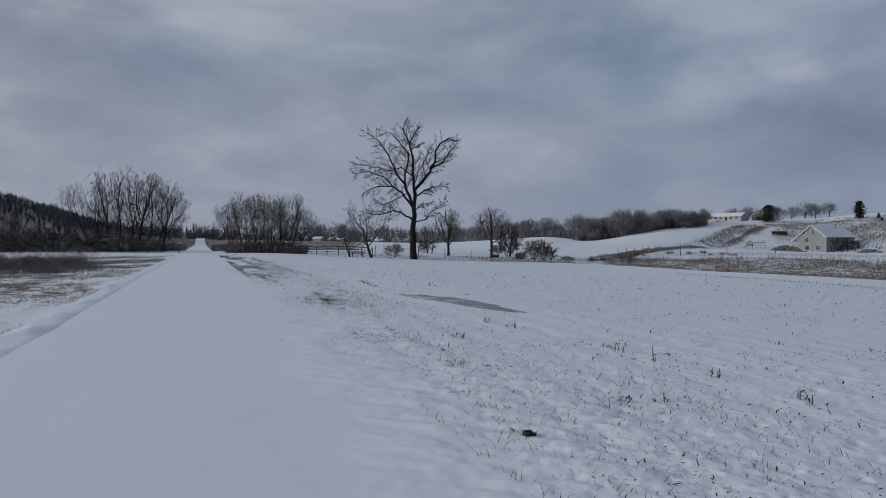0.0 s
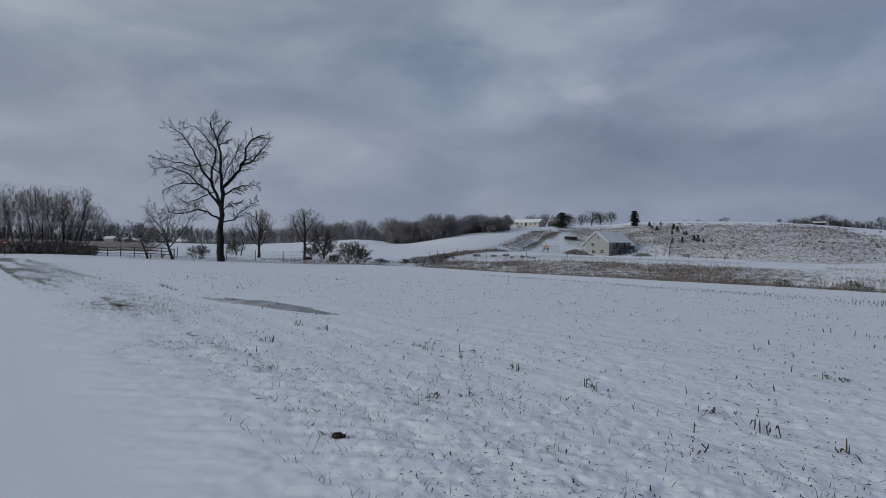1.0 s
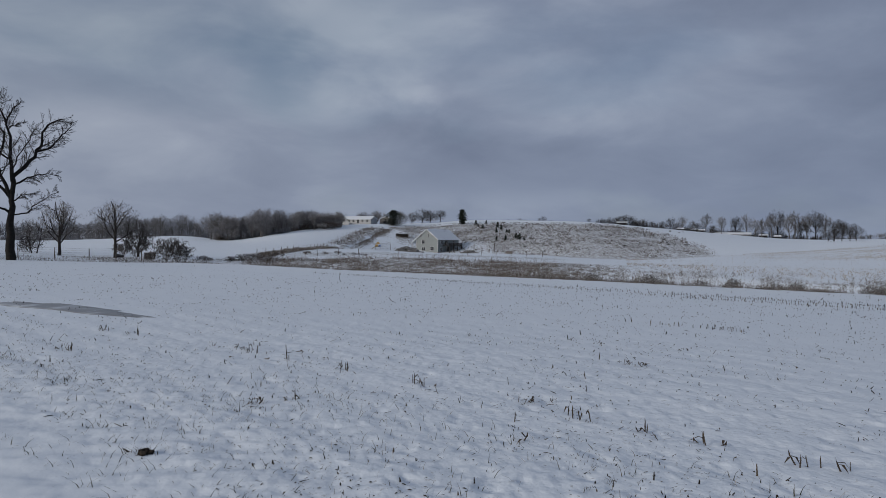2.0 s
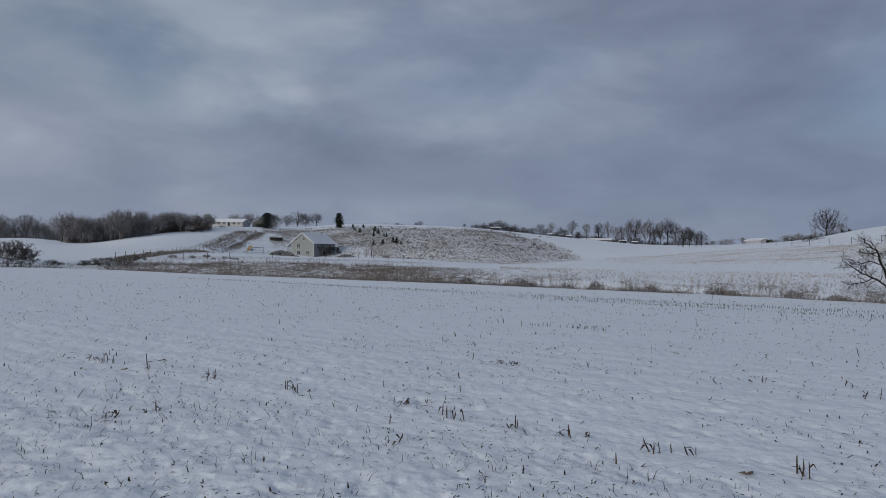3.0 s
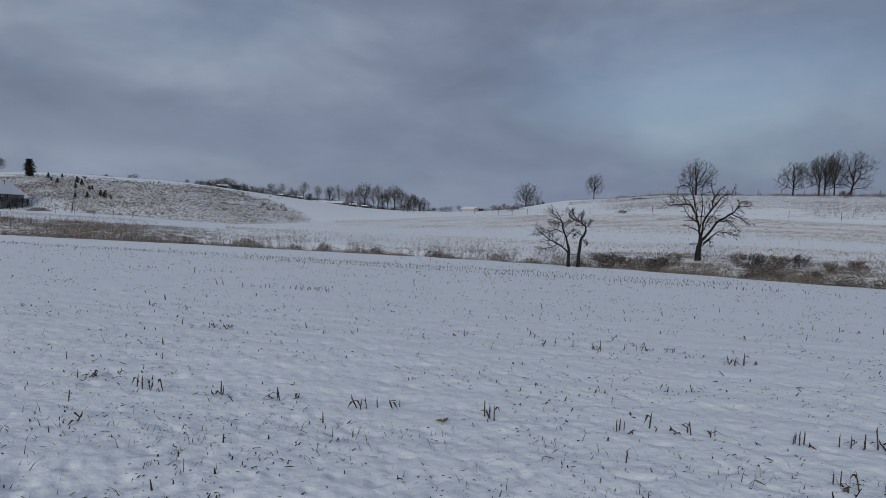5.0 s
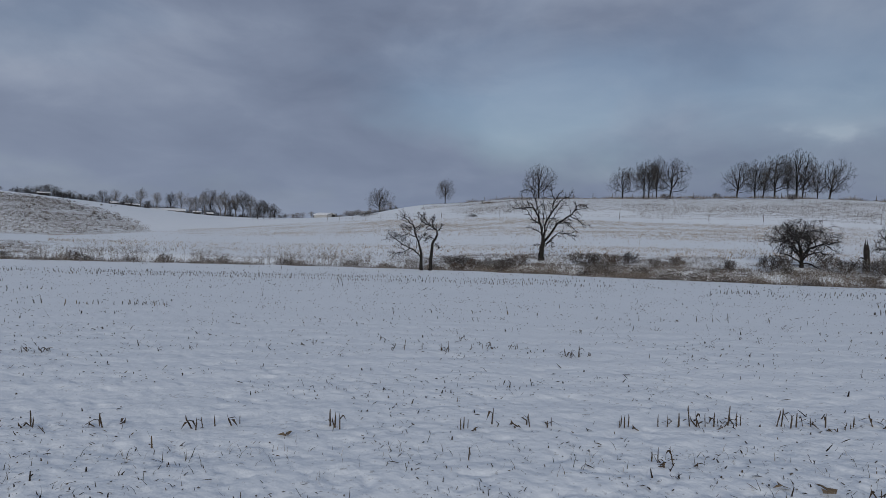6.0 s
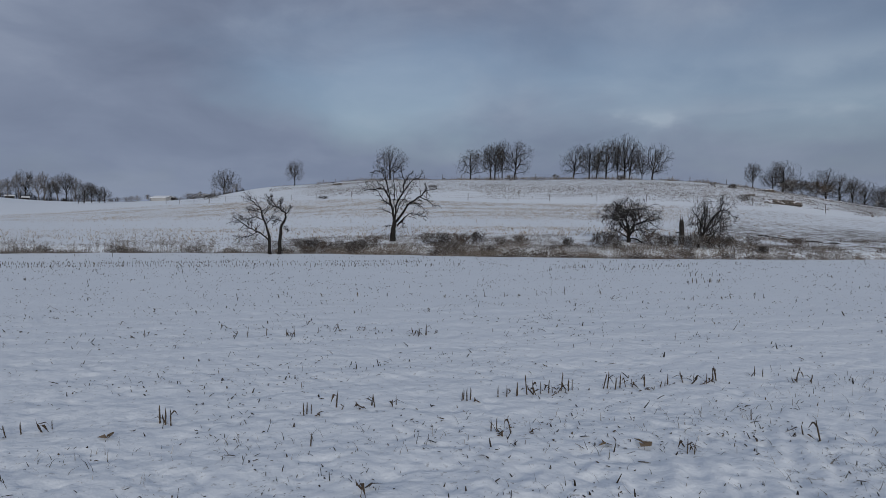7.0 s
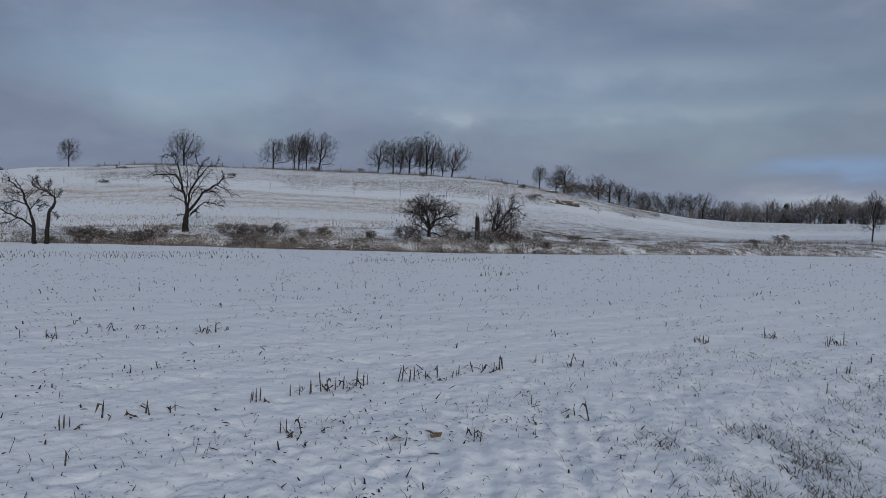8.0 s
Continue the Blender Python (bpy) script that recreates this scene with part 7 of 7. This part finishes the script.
def playset():
    h = thing("swing_set", spot(25.67, 232), -26, "yellow and blue children's play tower with a swing beam", "playset")
    for x, y in ((-0.8, -0.8), (0.8, -0.8), (0.8, 0.8), (-0.8, 0.8)):
        part("post", Solid().box(x - 0.06, y - 0.06, 0, x + 0.06, y + 0.06, 2.2, cut=0.015), wood_mat, h)
    part("platform", Solid().box(-0.9, -0.9, 1.1, 0.9, 0.9, 1.22), wood_mat, h)
    part("roof", Solid().add([(-0.8, -0.9, 2.1), (0.8, -0.9, 2.1), (0.8, 0.9, 2.1), (-0.8, 0.9, 2.1), (-0.2, 0, 2.8), (0.2, 0, 2.8)], [(0, 1, 5, 4), (1, 2, 5), (2, 3, 4, 5), (3, 0, 4), (3, 2, 1, 0)]), yellow_mat, h, "yellow tent roof")
    part("panel", Solid().box(-0.95, -0.96, 1.2, 0.1, -0.9, 1.9), yellow_mat, h, "yellow side panel")
    part("panel", Solid().box(0.2, -0.96, 1.2, 0.95, -0.9, 1.8), blue_mat, h, "blue side panel")
    pts = [Vector((-0.9, -0.3, 1.2)), Vector((-1.5, -0.5, 0.8)), Vector((-2.1, -0.6, 0.35)), Vector((-2.6, -0.7, 0.2))]
    s = Solid()
    for a, b in zip(pts, pts[1:]):
        d = Vector((0.1, 0.32, 0))
        u = Vector((0, 0, 0.07))
        s.add([a - d, a + d, b + d, b - d, a - d + u, a + d + u, b + d + u, b - d + u], [(0, 3, 2, 1), (4, 5, 6, 7), (0, 1, 5, 4), (1, 2, 6, 5), (2, 3, 7, 6), (3, 0, 4, 7)])
    part("slide", s, yellow_mat, h, "yellow plastic slide")
    part("beam", Solid().box(0.9, -0.07, 2.05, 4.4, 0.07, 2.2), wood_mat, h)
    for y in (-0.8, 0.8):
        part("leg", Solid().tube([Vector((4.4, y, 0)), Vector((4.35, 0, 2.15))], [0.06, 0.06], 6), wood_mat, h)
    for x in (1.9, 3.3):
        sw = part("swing", Solid().box(x - 0.25, -0.1, 0.5, x + 0.25, 0.1, 0.54), dark_metal, h)
        for q in (-0.22, 0.22):
            part("chain", Solid().tube([Vector((x + q, 0, 0.52)), Vector((x + q, 0, 2.1))], [0.012, 0.012], 4), grey_metal, sw)


playset()


def lean_to():
    h = thing("lean_to", spot(27.75, 272), -28, "dark weathered wooden lean-to on the slope by the lane", "shelter")
    part("roof", Solid().add([(-2.6, -1.6, 1.5), (2.6, -1.6, 2.9), (2.6, 1.6, 3.0), (-2.6, 1.6, 1.6), (-2.6, -1.6, 1.65), (2.6, -1.6, 3.05), (2.6, 1.6, 3.15), (-2.6, 1.6, 1.75)], [(3, 2, 1, 0), (4, 5, 6, 7), (0, 1, 5, 4), (1, 2, 6, 5), (2, 3, 7, 6), (3, 0, 4, 7)]), wood_mat, h)
    for x, z in ((-2.4, 1.5), (0, 2.2), (2.4, 2.8)):
        for y in (-1.4, 1.4):
            part("post", Solid().box(x - 0.08, y - 0.08, -0.6, x + 0.08, y + 0.08, z, cut=0.02), wood_mat, h)
    part("back_wall", Solid().box(-2.5, 1.45, -0.5, 2.5, 1.55, 1.6), wood_mat, h)


lean_to()
single("utility_pole", Solid().tube([Vector((0, 0, -0.4)), Vector((0.15, 0, 2.3)), Vector((0.35, 0, 4.9))], [0.13, 0.12, 0.10], 8).box(-0.3, -0.06, 4.2, 0.9, 0.06, 4.32), post_mat, "short wooden utility pole leaning in the house yard", "pole", place=spot(35.8, 218), turn=-36)
crate = thing("crate", spot(37.1, 226), -30, "pale wooden crate with a snowy lid in the yard", "crate")
part("body", Solid().box(-1.1, -0.7, -0.1, 1.1, 0.7, 1.1, cut=0.04), tan_wall, crate)
part("lid", Solid().box(-1.2, -0.8, 1.1, 1.2, 0.8, 1.24, cut=0.05), roof_snow, crate, "snow-covered lid")


def fence(name, label, spots, height, step_m, wires, seed, rails=0, post_r=0.06, mat=None, group=""):
    """Posts along a line of (azimuth, distance), with wires or rails between them."""
    r2 = random.Random(seed)
    line = [spot(a, r) for a, r in spots]
    posts = []
    for a, b in zip(line, line[1:]):
        n = max(1, round((b - a).length / step_m))
        for i in range(n):
            p = a.lerp(b, i / n)
            posts.append(Vector((p.x, p.y, ground_z(p.x, p.y))))
    posts.append(line[-1])
    h = thing(name, posts[0], 0, label, "fence", group)
    o = posts[0]
    tops = []
    for k, p in enumerate(posts):
        hh = height * r2.uniform(0.9, 1.12)
        q = p - o
        t = q + Vector((r2.uniform(-0.06, 0.06), r2.uniform(-0.06, 0.06), hh))
        part("post", Solid().tube([q - Vector((0, 0, 0.3)), t], [post_r, post_r * 0.85], 6), mat or post_mat, h)
        tops.append((q, t))
    for k in range(wires):
        f = 0.35 + 0.6 * k / max(1, wires - 1)
        pts = [a.lerp(b, f) for a, b in tops]
        part("wire", Solid().tube(pts, [0.008] * len(pts), 3, False), wire_mat, h)
    for (a, at), (b, bt) in zip(tops, tops[1:]):
        for k in range(rails):
            f = (0.35, 0.65, 0.92)[k % 3]
            u, v = a.lerp(at, f), b.lerp(bt, f)
            d = (v - u).normalized().cross(Vector((0, 0, 1))) * 0.03
            up = Vector((0, 0, 0.05))
            part("rail", Solid().add([u - d - up, u + d - up, v + d - up, v - d - up, u - d + up, u + d + up, v + d + up, v - d + up], [(0, 3, 2, 1), (4, 5, 6, 7), (0, 1, 5, 4), (1, 2, 6, 5), (2, 3, 7, 6), (3, 0, 4, 7)]), post_mat, h)
    return h


fence("rail_fence", "dark weathered three-rail wooden fence in the snow", [(-13.2, 100), (-9.5, 99), (-5.6, 98)], 1.35, 1.7, 0, 1, 3, 0.075)
fence("wire_fence", "wire pasture fence with dark wooden posts", [(-5.4, 98), (-1.6, 98.5), (3.0, 99), (8.5, 99)], 1.35, 3.4, 4, 2)
fence("wire_fence", "wire fence along the snowy hillside", [(68, 190), (74, 152), (80, 136), (86, 129), (93, 123), (100, 121), (108, 120), (116, 120), (121, 122)], 1.25, 8.5, 3, 3, 0, 0.05)
fence("wire_fence", "old wire fence along the hill crest", [(80.5, 222), (86, 204), (94, 201), (102, 200.5), (110, 199), (115.5, 193)], 1.4, 5.5, 3, 4, 0, 0.08)
fence("wire_fence", "wire fence beside the lane up to the crest", [(15.5, 118), (18.5, 150), (21, 200), (23.5, 250), (26.0, 300)], 1.3, 6.0, 3, 5)
fence("wire_fence", "low wire fence along the house lot", [(33.5, 178), (36, 175), (40, 168)], 1.2, 5.0, 2, 6)
fence("wire_fence", "wire fence below the house lot", [(20.5, 118), (24.0, 125), (27.5, 128)], 1.2, 6.0, 2, 7)


def lane_grass():
    """Dry grass in a fuzzy band down both sides of the drive."""
    r2 = random.Random(31)
    s = Solid()
    for i in range(17000):
        f = r2.random() ** 1.3
        side = r2.choice((-1, 1, 1))
        az = 15.5 + 10.5 * f ** 0.8 + side * r2.gauss(0.45, 0.3) * (0.6 + 0.4 * f)
        r = 115 + 185 * f + r2.gauss(0, 3)
        x, y = r * math.sin(radians(az)), r * math.cos(radians(az))
        if fleck(x * 0.12, y * 0.12, 33, 2) < 0.4:
            continue
        blade(s, x, y, ground_z(x, y) - 0.05, r2.uniform(0.25, 0.9), 0.045, r2, 0.5, False)
    single("lane_grass", s, weed_mat, "brown dry grass along both sides of the drive", "grass", kind="stuff")


lane_grass()
for n in range(14):
    f = n / 13
    shrub_at(15.5 + 10.5 * f + rng.uniform(-0.35, 0.35), 115 + 185 * f, rng.uniform(0.4, 0.9), n, "brown brush along the lane fence", 1.3, "lane brush")
for n in range(30):
    shrub_at(12.4 + 10.0 * n / 29, 252 + 36 * min(1, n / 22) + rng.uniform(0, 14), rng.uniform(0.8, 2.0), n, "dark undergrowth at the edge of the woods", 1.4, "woodland undergrowth")
for n in range(26):
    shrub_at(80 + 34 * n / 25, 203 - 0.1 * n, rng.uniform(0.3, 0.6), n, "low brown brush along the crest fence", 2.0, "crest brush")
for n in range(9):
    shrub_at(rng.uniform(17, 27), 112 + rng.uniform(0, 16) + rng.uniform(-6, 6), rng.uniform(0.35, 0.8), n, "bare brush beside the lot drive", 1.4, "lot brush")


def crest_grass():
    """A ragged fringe of dead grass along the fence on the hill's crest."""
    r2 = random.Random(37)
    s = Solid()
    for i in range(7000):
        az = r2.uniform(80, 116.5)
        k = fleck(az * 0.8, 1.0, 39, 3)
        if k < 0.3 + 0.2 * r2.random():
            continue
        r = float(crest_r(az)) - 2.0 + r2.gauss(0, 1.2)
        x, y = r * math.sin(radians(az)), r * math.cos(radians(az))
        blade(s, x, y, ground_z(x, y) - 0.05, r2.uniform(0.25, 1.1) * (0.4 + k), 0.035, r2, 0.5, False)
    single("crest_grass", s, weed_mat, "ragged dead grass and brush along the crest fence", "grass", kind="stuff")


crest_grass()


def build_lane():
    """The snowy drive that climbs to the crest house."""
    s = Solid()
    pts = [(14.0, 104), (16.5, 125), (19.5, 160), (22.3, 215), (24.6, 262), (26.2, 305), (26.6, 326)]
    line = []
    for (a, r), (b, q) in zip(pts, pts[1:]):
        for k in range(6):
            line.append(spot(a + (b - a) * k / 6, r + (q - r) * k / 6))
    for i, p in enumerate(line):
        d = (line[min(i + 1, len(line) - 1)] - line[max(i - 1, 0)])
        d = Vector((d.y, -d.x, 0)).normalized()
        for w, up in ((-2.4, -0.15), (-1.7, 0.08), (0, 0.12), (1.7, 0.08), (2.4, -0.15)):
            e = p + d * w
            s.v.append((e.x, e.y, ground_z(e.x, e.y) + up))
    for i in range(len(line) - 1):
        for j in range(4):
            q = i * 5 + j
            s.f.append((q, q + 1, q + 6, q + 5))
    single("road_3", s, snow_mat, "snow-covered gravel drive climbing to the crest", "road", kind="structure", smooth=True)


build_lane()

# ---- small things ----
sign = thing("stop_sign", spot(-17.1, 92), 17, "small red octagonal sign on a dark post by the crossing", "sign")
part("post", Solid().box(-0.04, -0.03, -0.3, 0.04, 0.03, 1.75), post_mat, sign)
octo = [(0.26 * math.cos(radians(22.5 + 45 * i)), 0.26 * math.sin(radians(22.5 + 45 * i))) for i in range(8)]
face = Solid().prism(octo, 0.03, 0.05, pose(0, 0, 1.5, 90, 0, 0))
plate = part("plate", face, red_mat, sign, "red octagonal plate")
part("lettering", Solid().box(-0.15, -0.058, 1.46, 0.15, -0.052, 1.54), white_paint, plate, "pale bar of lettering")
post = thing("marker_post", spot(-21.4, 101), 21, "weathered marker post with a small plate", "post")
part("post", Solid().box(-0.06, -0.06, -0.3, 0.06, 0.06, 1.9, cut=0.015), post_mat, post)
part("plate", Solid().box(-0.16, -0.09, 1.4, 0.16, -0.07, 1.8), white_wall, post)
tank = thing("water_tank", spot(7.25, 104), 0, "low dark round stock tank in the pasture", "tank")
part("drum", Solid().tube([Vector((0, 0, -0.1)), Vector((0, 0, 0.12)), Vector((0, 0, 0.75)), Vector((0, 0, 0.82))], [0.72, 0.75, 0.75, 0.78], 18), dark_inside, tank)
part("lid", Solid().tube([Vector((0, 0, 0.82)), Vector((0, 0, 0.9))], [0.70, 0.55], 18), roof_snow, tank, "snow lying on top")
for n, (az, q) in enumerate(((4.95, 0.6), (5.25, 0.5))):
    box = thing("feed_bin", spot(az, 106), 20 * n, "small dark feed bin beside the pasture fence", "bin", "feed bins")
    part("body", Solid().prism([(-0.24, -0.2), (0.24, -0.2), (0.28, 0.2), (-0.28, 0.2)], 0, 0.75 * q), dark_inside, box)
    part("lid", Solid().box(-0.3, -0.23, 0.75 * q, 0.3, 0.23, 0.75 * q + 0.05, cut=0.04), dark_metal, box)
table_ob = thing("picnic_table", spot(-6.9, 93), 10, "dark picnic table by the rail fence", "table")
part("tabletop", Solid().box(-1.0, -0.4, 0.7, 1.0, 0.4, 0.76), wood_mat, table_ob)
for y in (-0.75, 0.75):
    part("bench", Solid().box(-1.0, y - 0.14, 0.42, 1.0, y + 0.14, 0.47), wood_mat, table_ob)
for x in (-0.75, 0.75):
    part("leg", Solid().tube([Vector((x, -0.75, 0)), Vector((x, -0.2, 0.7))], [0.05, 0.05], 5), wood_mat, table_ob)
    part("leg", Solid().tube([Vector((x, 0.75, 0)), Vector((x, 0.2, 0.7))], [0.05, 0.05], 5), wood_mat, table_ob)
    part("crossbar", Solid().box(x - 0.04, -0.85, 0.36, x + 0.04, 0.85, 0.42), wood_mat, table_ob)

snag = thing("tree_stump", spot(110.75, 47), -111, "tall broken dead stump with splintered top", "stump")
s = Solid()
s.tube([Vector((0, 0, -0.2)), Vector((0, 0, 0.1)), Vector((0.01, 0, 0.7)), Vector((-0.02, 0, 1.3)), Vector((-0.04, 0, 1.62))], [0.24, 0.19, 0.16, 0.16, 0.12], 11, True)
for i in range(6):
    w = i * 1.05
    s.tube([Vector((-0.03 + 0.09 * math.cos(w), 0.09 * math.sin(w), 1.45)), Vector((-0.05 + 0.08 * math.cos(w), 0.08 * math.sin(w), 1.7 + 0.13 * (i % 3)))], [0.05, 0.012], 5)
part("trunk", s, bark_dark, snag, smooth=True)
part("branch_stub", Solid().tube([Vector((-0.1, 0, 0.8)), Vector((-0.32, 0.05, 0.84)), Vector((-0.36, 0.05, 0.78))], [0.05, 0.04, 0.02], 6), bark_dark, snag)


def brush_pile(az, r, length, height, count, seed, label):
    r2 = random.Random(seed)
    s = Solid()
    for i in range(count):
        u = r2.uniform(-1, 1)
        c = Vector((u * length / 2, r2.uniform(-0.5, 0.5), height * (1 - u * u) * r2.uniform(0.1, 1)))
        w, e, L = r2.uniform(0, 6.283), r2.uniform(-0.25, 0.5), r2.uniform(0.3, 1.0)
        d = Vector((math.cos(w) * math.cos(e), math.sin(w) * math.cos(e), math.sin(e)))
        bend = Vector((0, 0, r2.uniform(-0.1, 0.15)))
        q = r2.uniform(0.008, 0.03)
        s.tube([c - d * L / 2, c + bend, c + d * L / 2], [q, q * 0.8, q * 0.4], 5)
    single("brush_heap", s, rust_mat, label, "brush heap", place=spot(az, r), turn=-az)


brush_pile(98.4, 40.2, 4.2, 0.5, 130, 1, "pile of cut branches dusted with snow at the field edge")
brush_pile(101.6, 40.4, 3.0, 0.3, 70, 2, "low scatter of cut branches at the field edge")
brush_pile(82.0, 45.5, 2.4, 0.5, 60, 3, "snowy tangle of fallen branches on the bank")


def fallen_log(line, seed, label):
    """A crooked thin log lying half sunk along the creek."""
    r2 = random.Random(seed)
    pts = [spot(a, r) for a, r in line]
    o = pts[0].copy()
    fine, rad = [], []
    for a, b in zip(pts, pts[1:]):
        for k in range(5):
            p = a.lerp(b, k / 5)
            fine.append(Vector((p.x - o.x, p.y - o.y, ground_z(p.x, p.y) - o.z + r2.uniform(-0.02, 0.08))))
            rad.append(r2.uniform(0.03, 0.10))
    single("fallen_log", Solid().tube(fine, rad, 7), bark_dark, label, "log", "fallen logs", place=o)


fallen_log([(116.3, 60), (117.5, 58.5), (118.6, 57.5)], 1, "thin dark fallen log beside the creek")
fallen_log([(118.2, 57), (119.6, 56.5), (121.0, 56), (122.2, 55.8)], 2, "long crooked dark log half sunk in snow")


def cob(x, y, seed):
    """A loose corn husk lying flat on the snow."""
    r2 = random.Random(seed)
    s = Solid()
    L = r2.uniform(0.08, 0.15)
    pts = [Vector((-L / 2, 0, 0.012)), Vector((-L / 6, r2.uniform(-0.02, 0.02), 0.02)), Vector((L / 4, 0, 0.018)), Vector((L / 2, 0.01, 0.012))]
    s.tube(pts, [0.002, 0.007, 0.006, 0.002], 6)
    s.add([(0, 0, 0.02), (L * 0.4, 0.045, 0.03), (L * 0.55, 0.02, 0.01), (L * 0.1, -0.03, 0.02), (L * 0.5, -0.06, 0.012)], [(0, 1, 2), (3, 2, 4)])
    single("corn_husk", s, husk_mat, "torn pale corn husk lying on the snow", "corn husk", "corn husks in the field", place=Vector((x, y, ground_z(x, y) + 0.01)), turn=r2.uniform(0, 360))


for n in range(6):
    x, y = row_place(rng.choice((5.4, 5.3, 8.8, 4.6, 3.6, 6.2, 7.4)) + rng.uniform(-0.35, 0.35), rng.uniform(-6, 9))
    if math.hypot(x, y) > 3:
        cob(x, y, 300 + n)
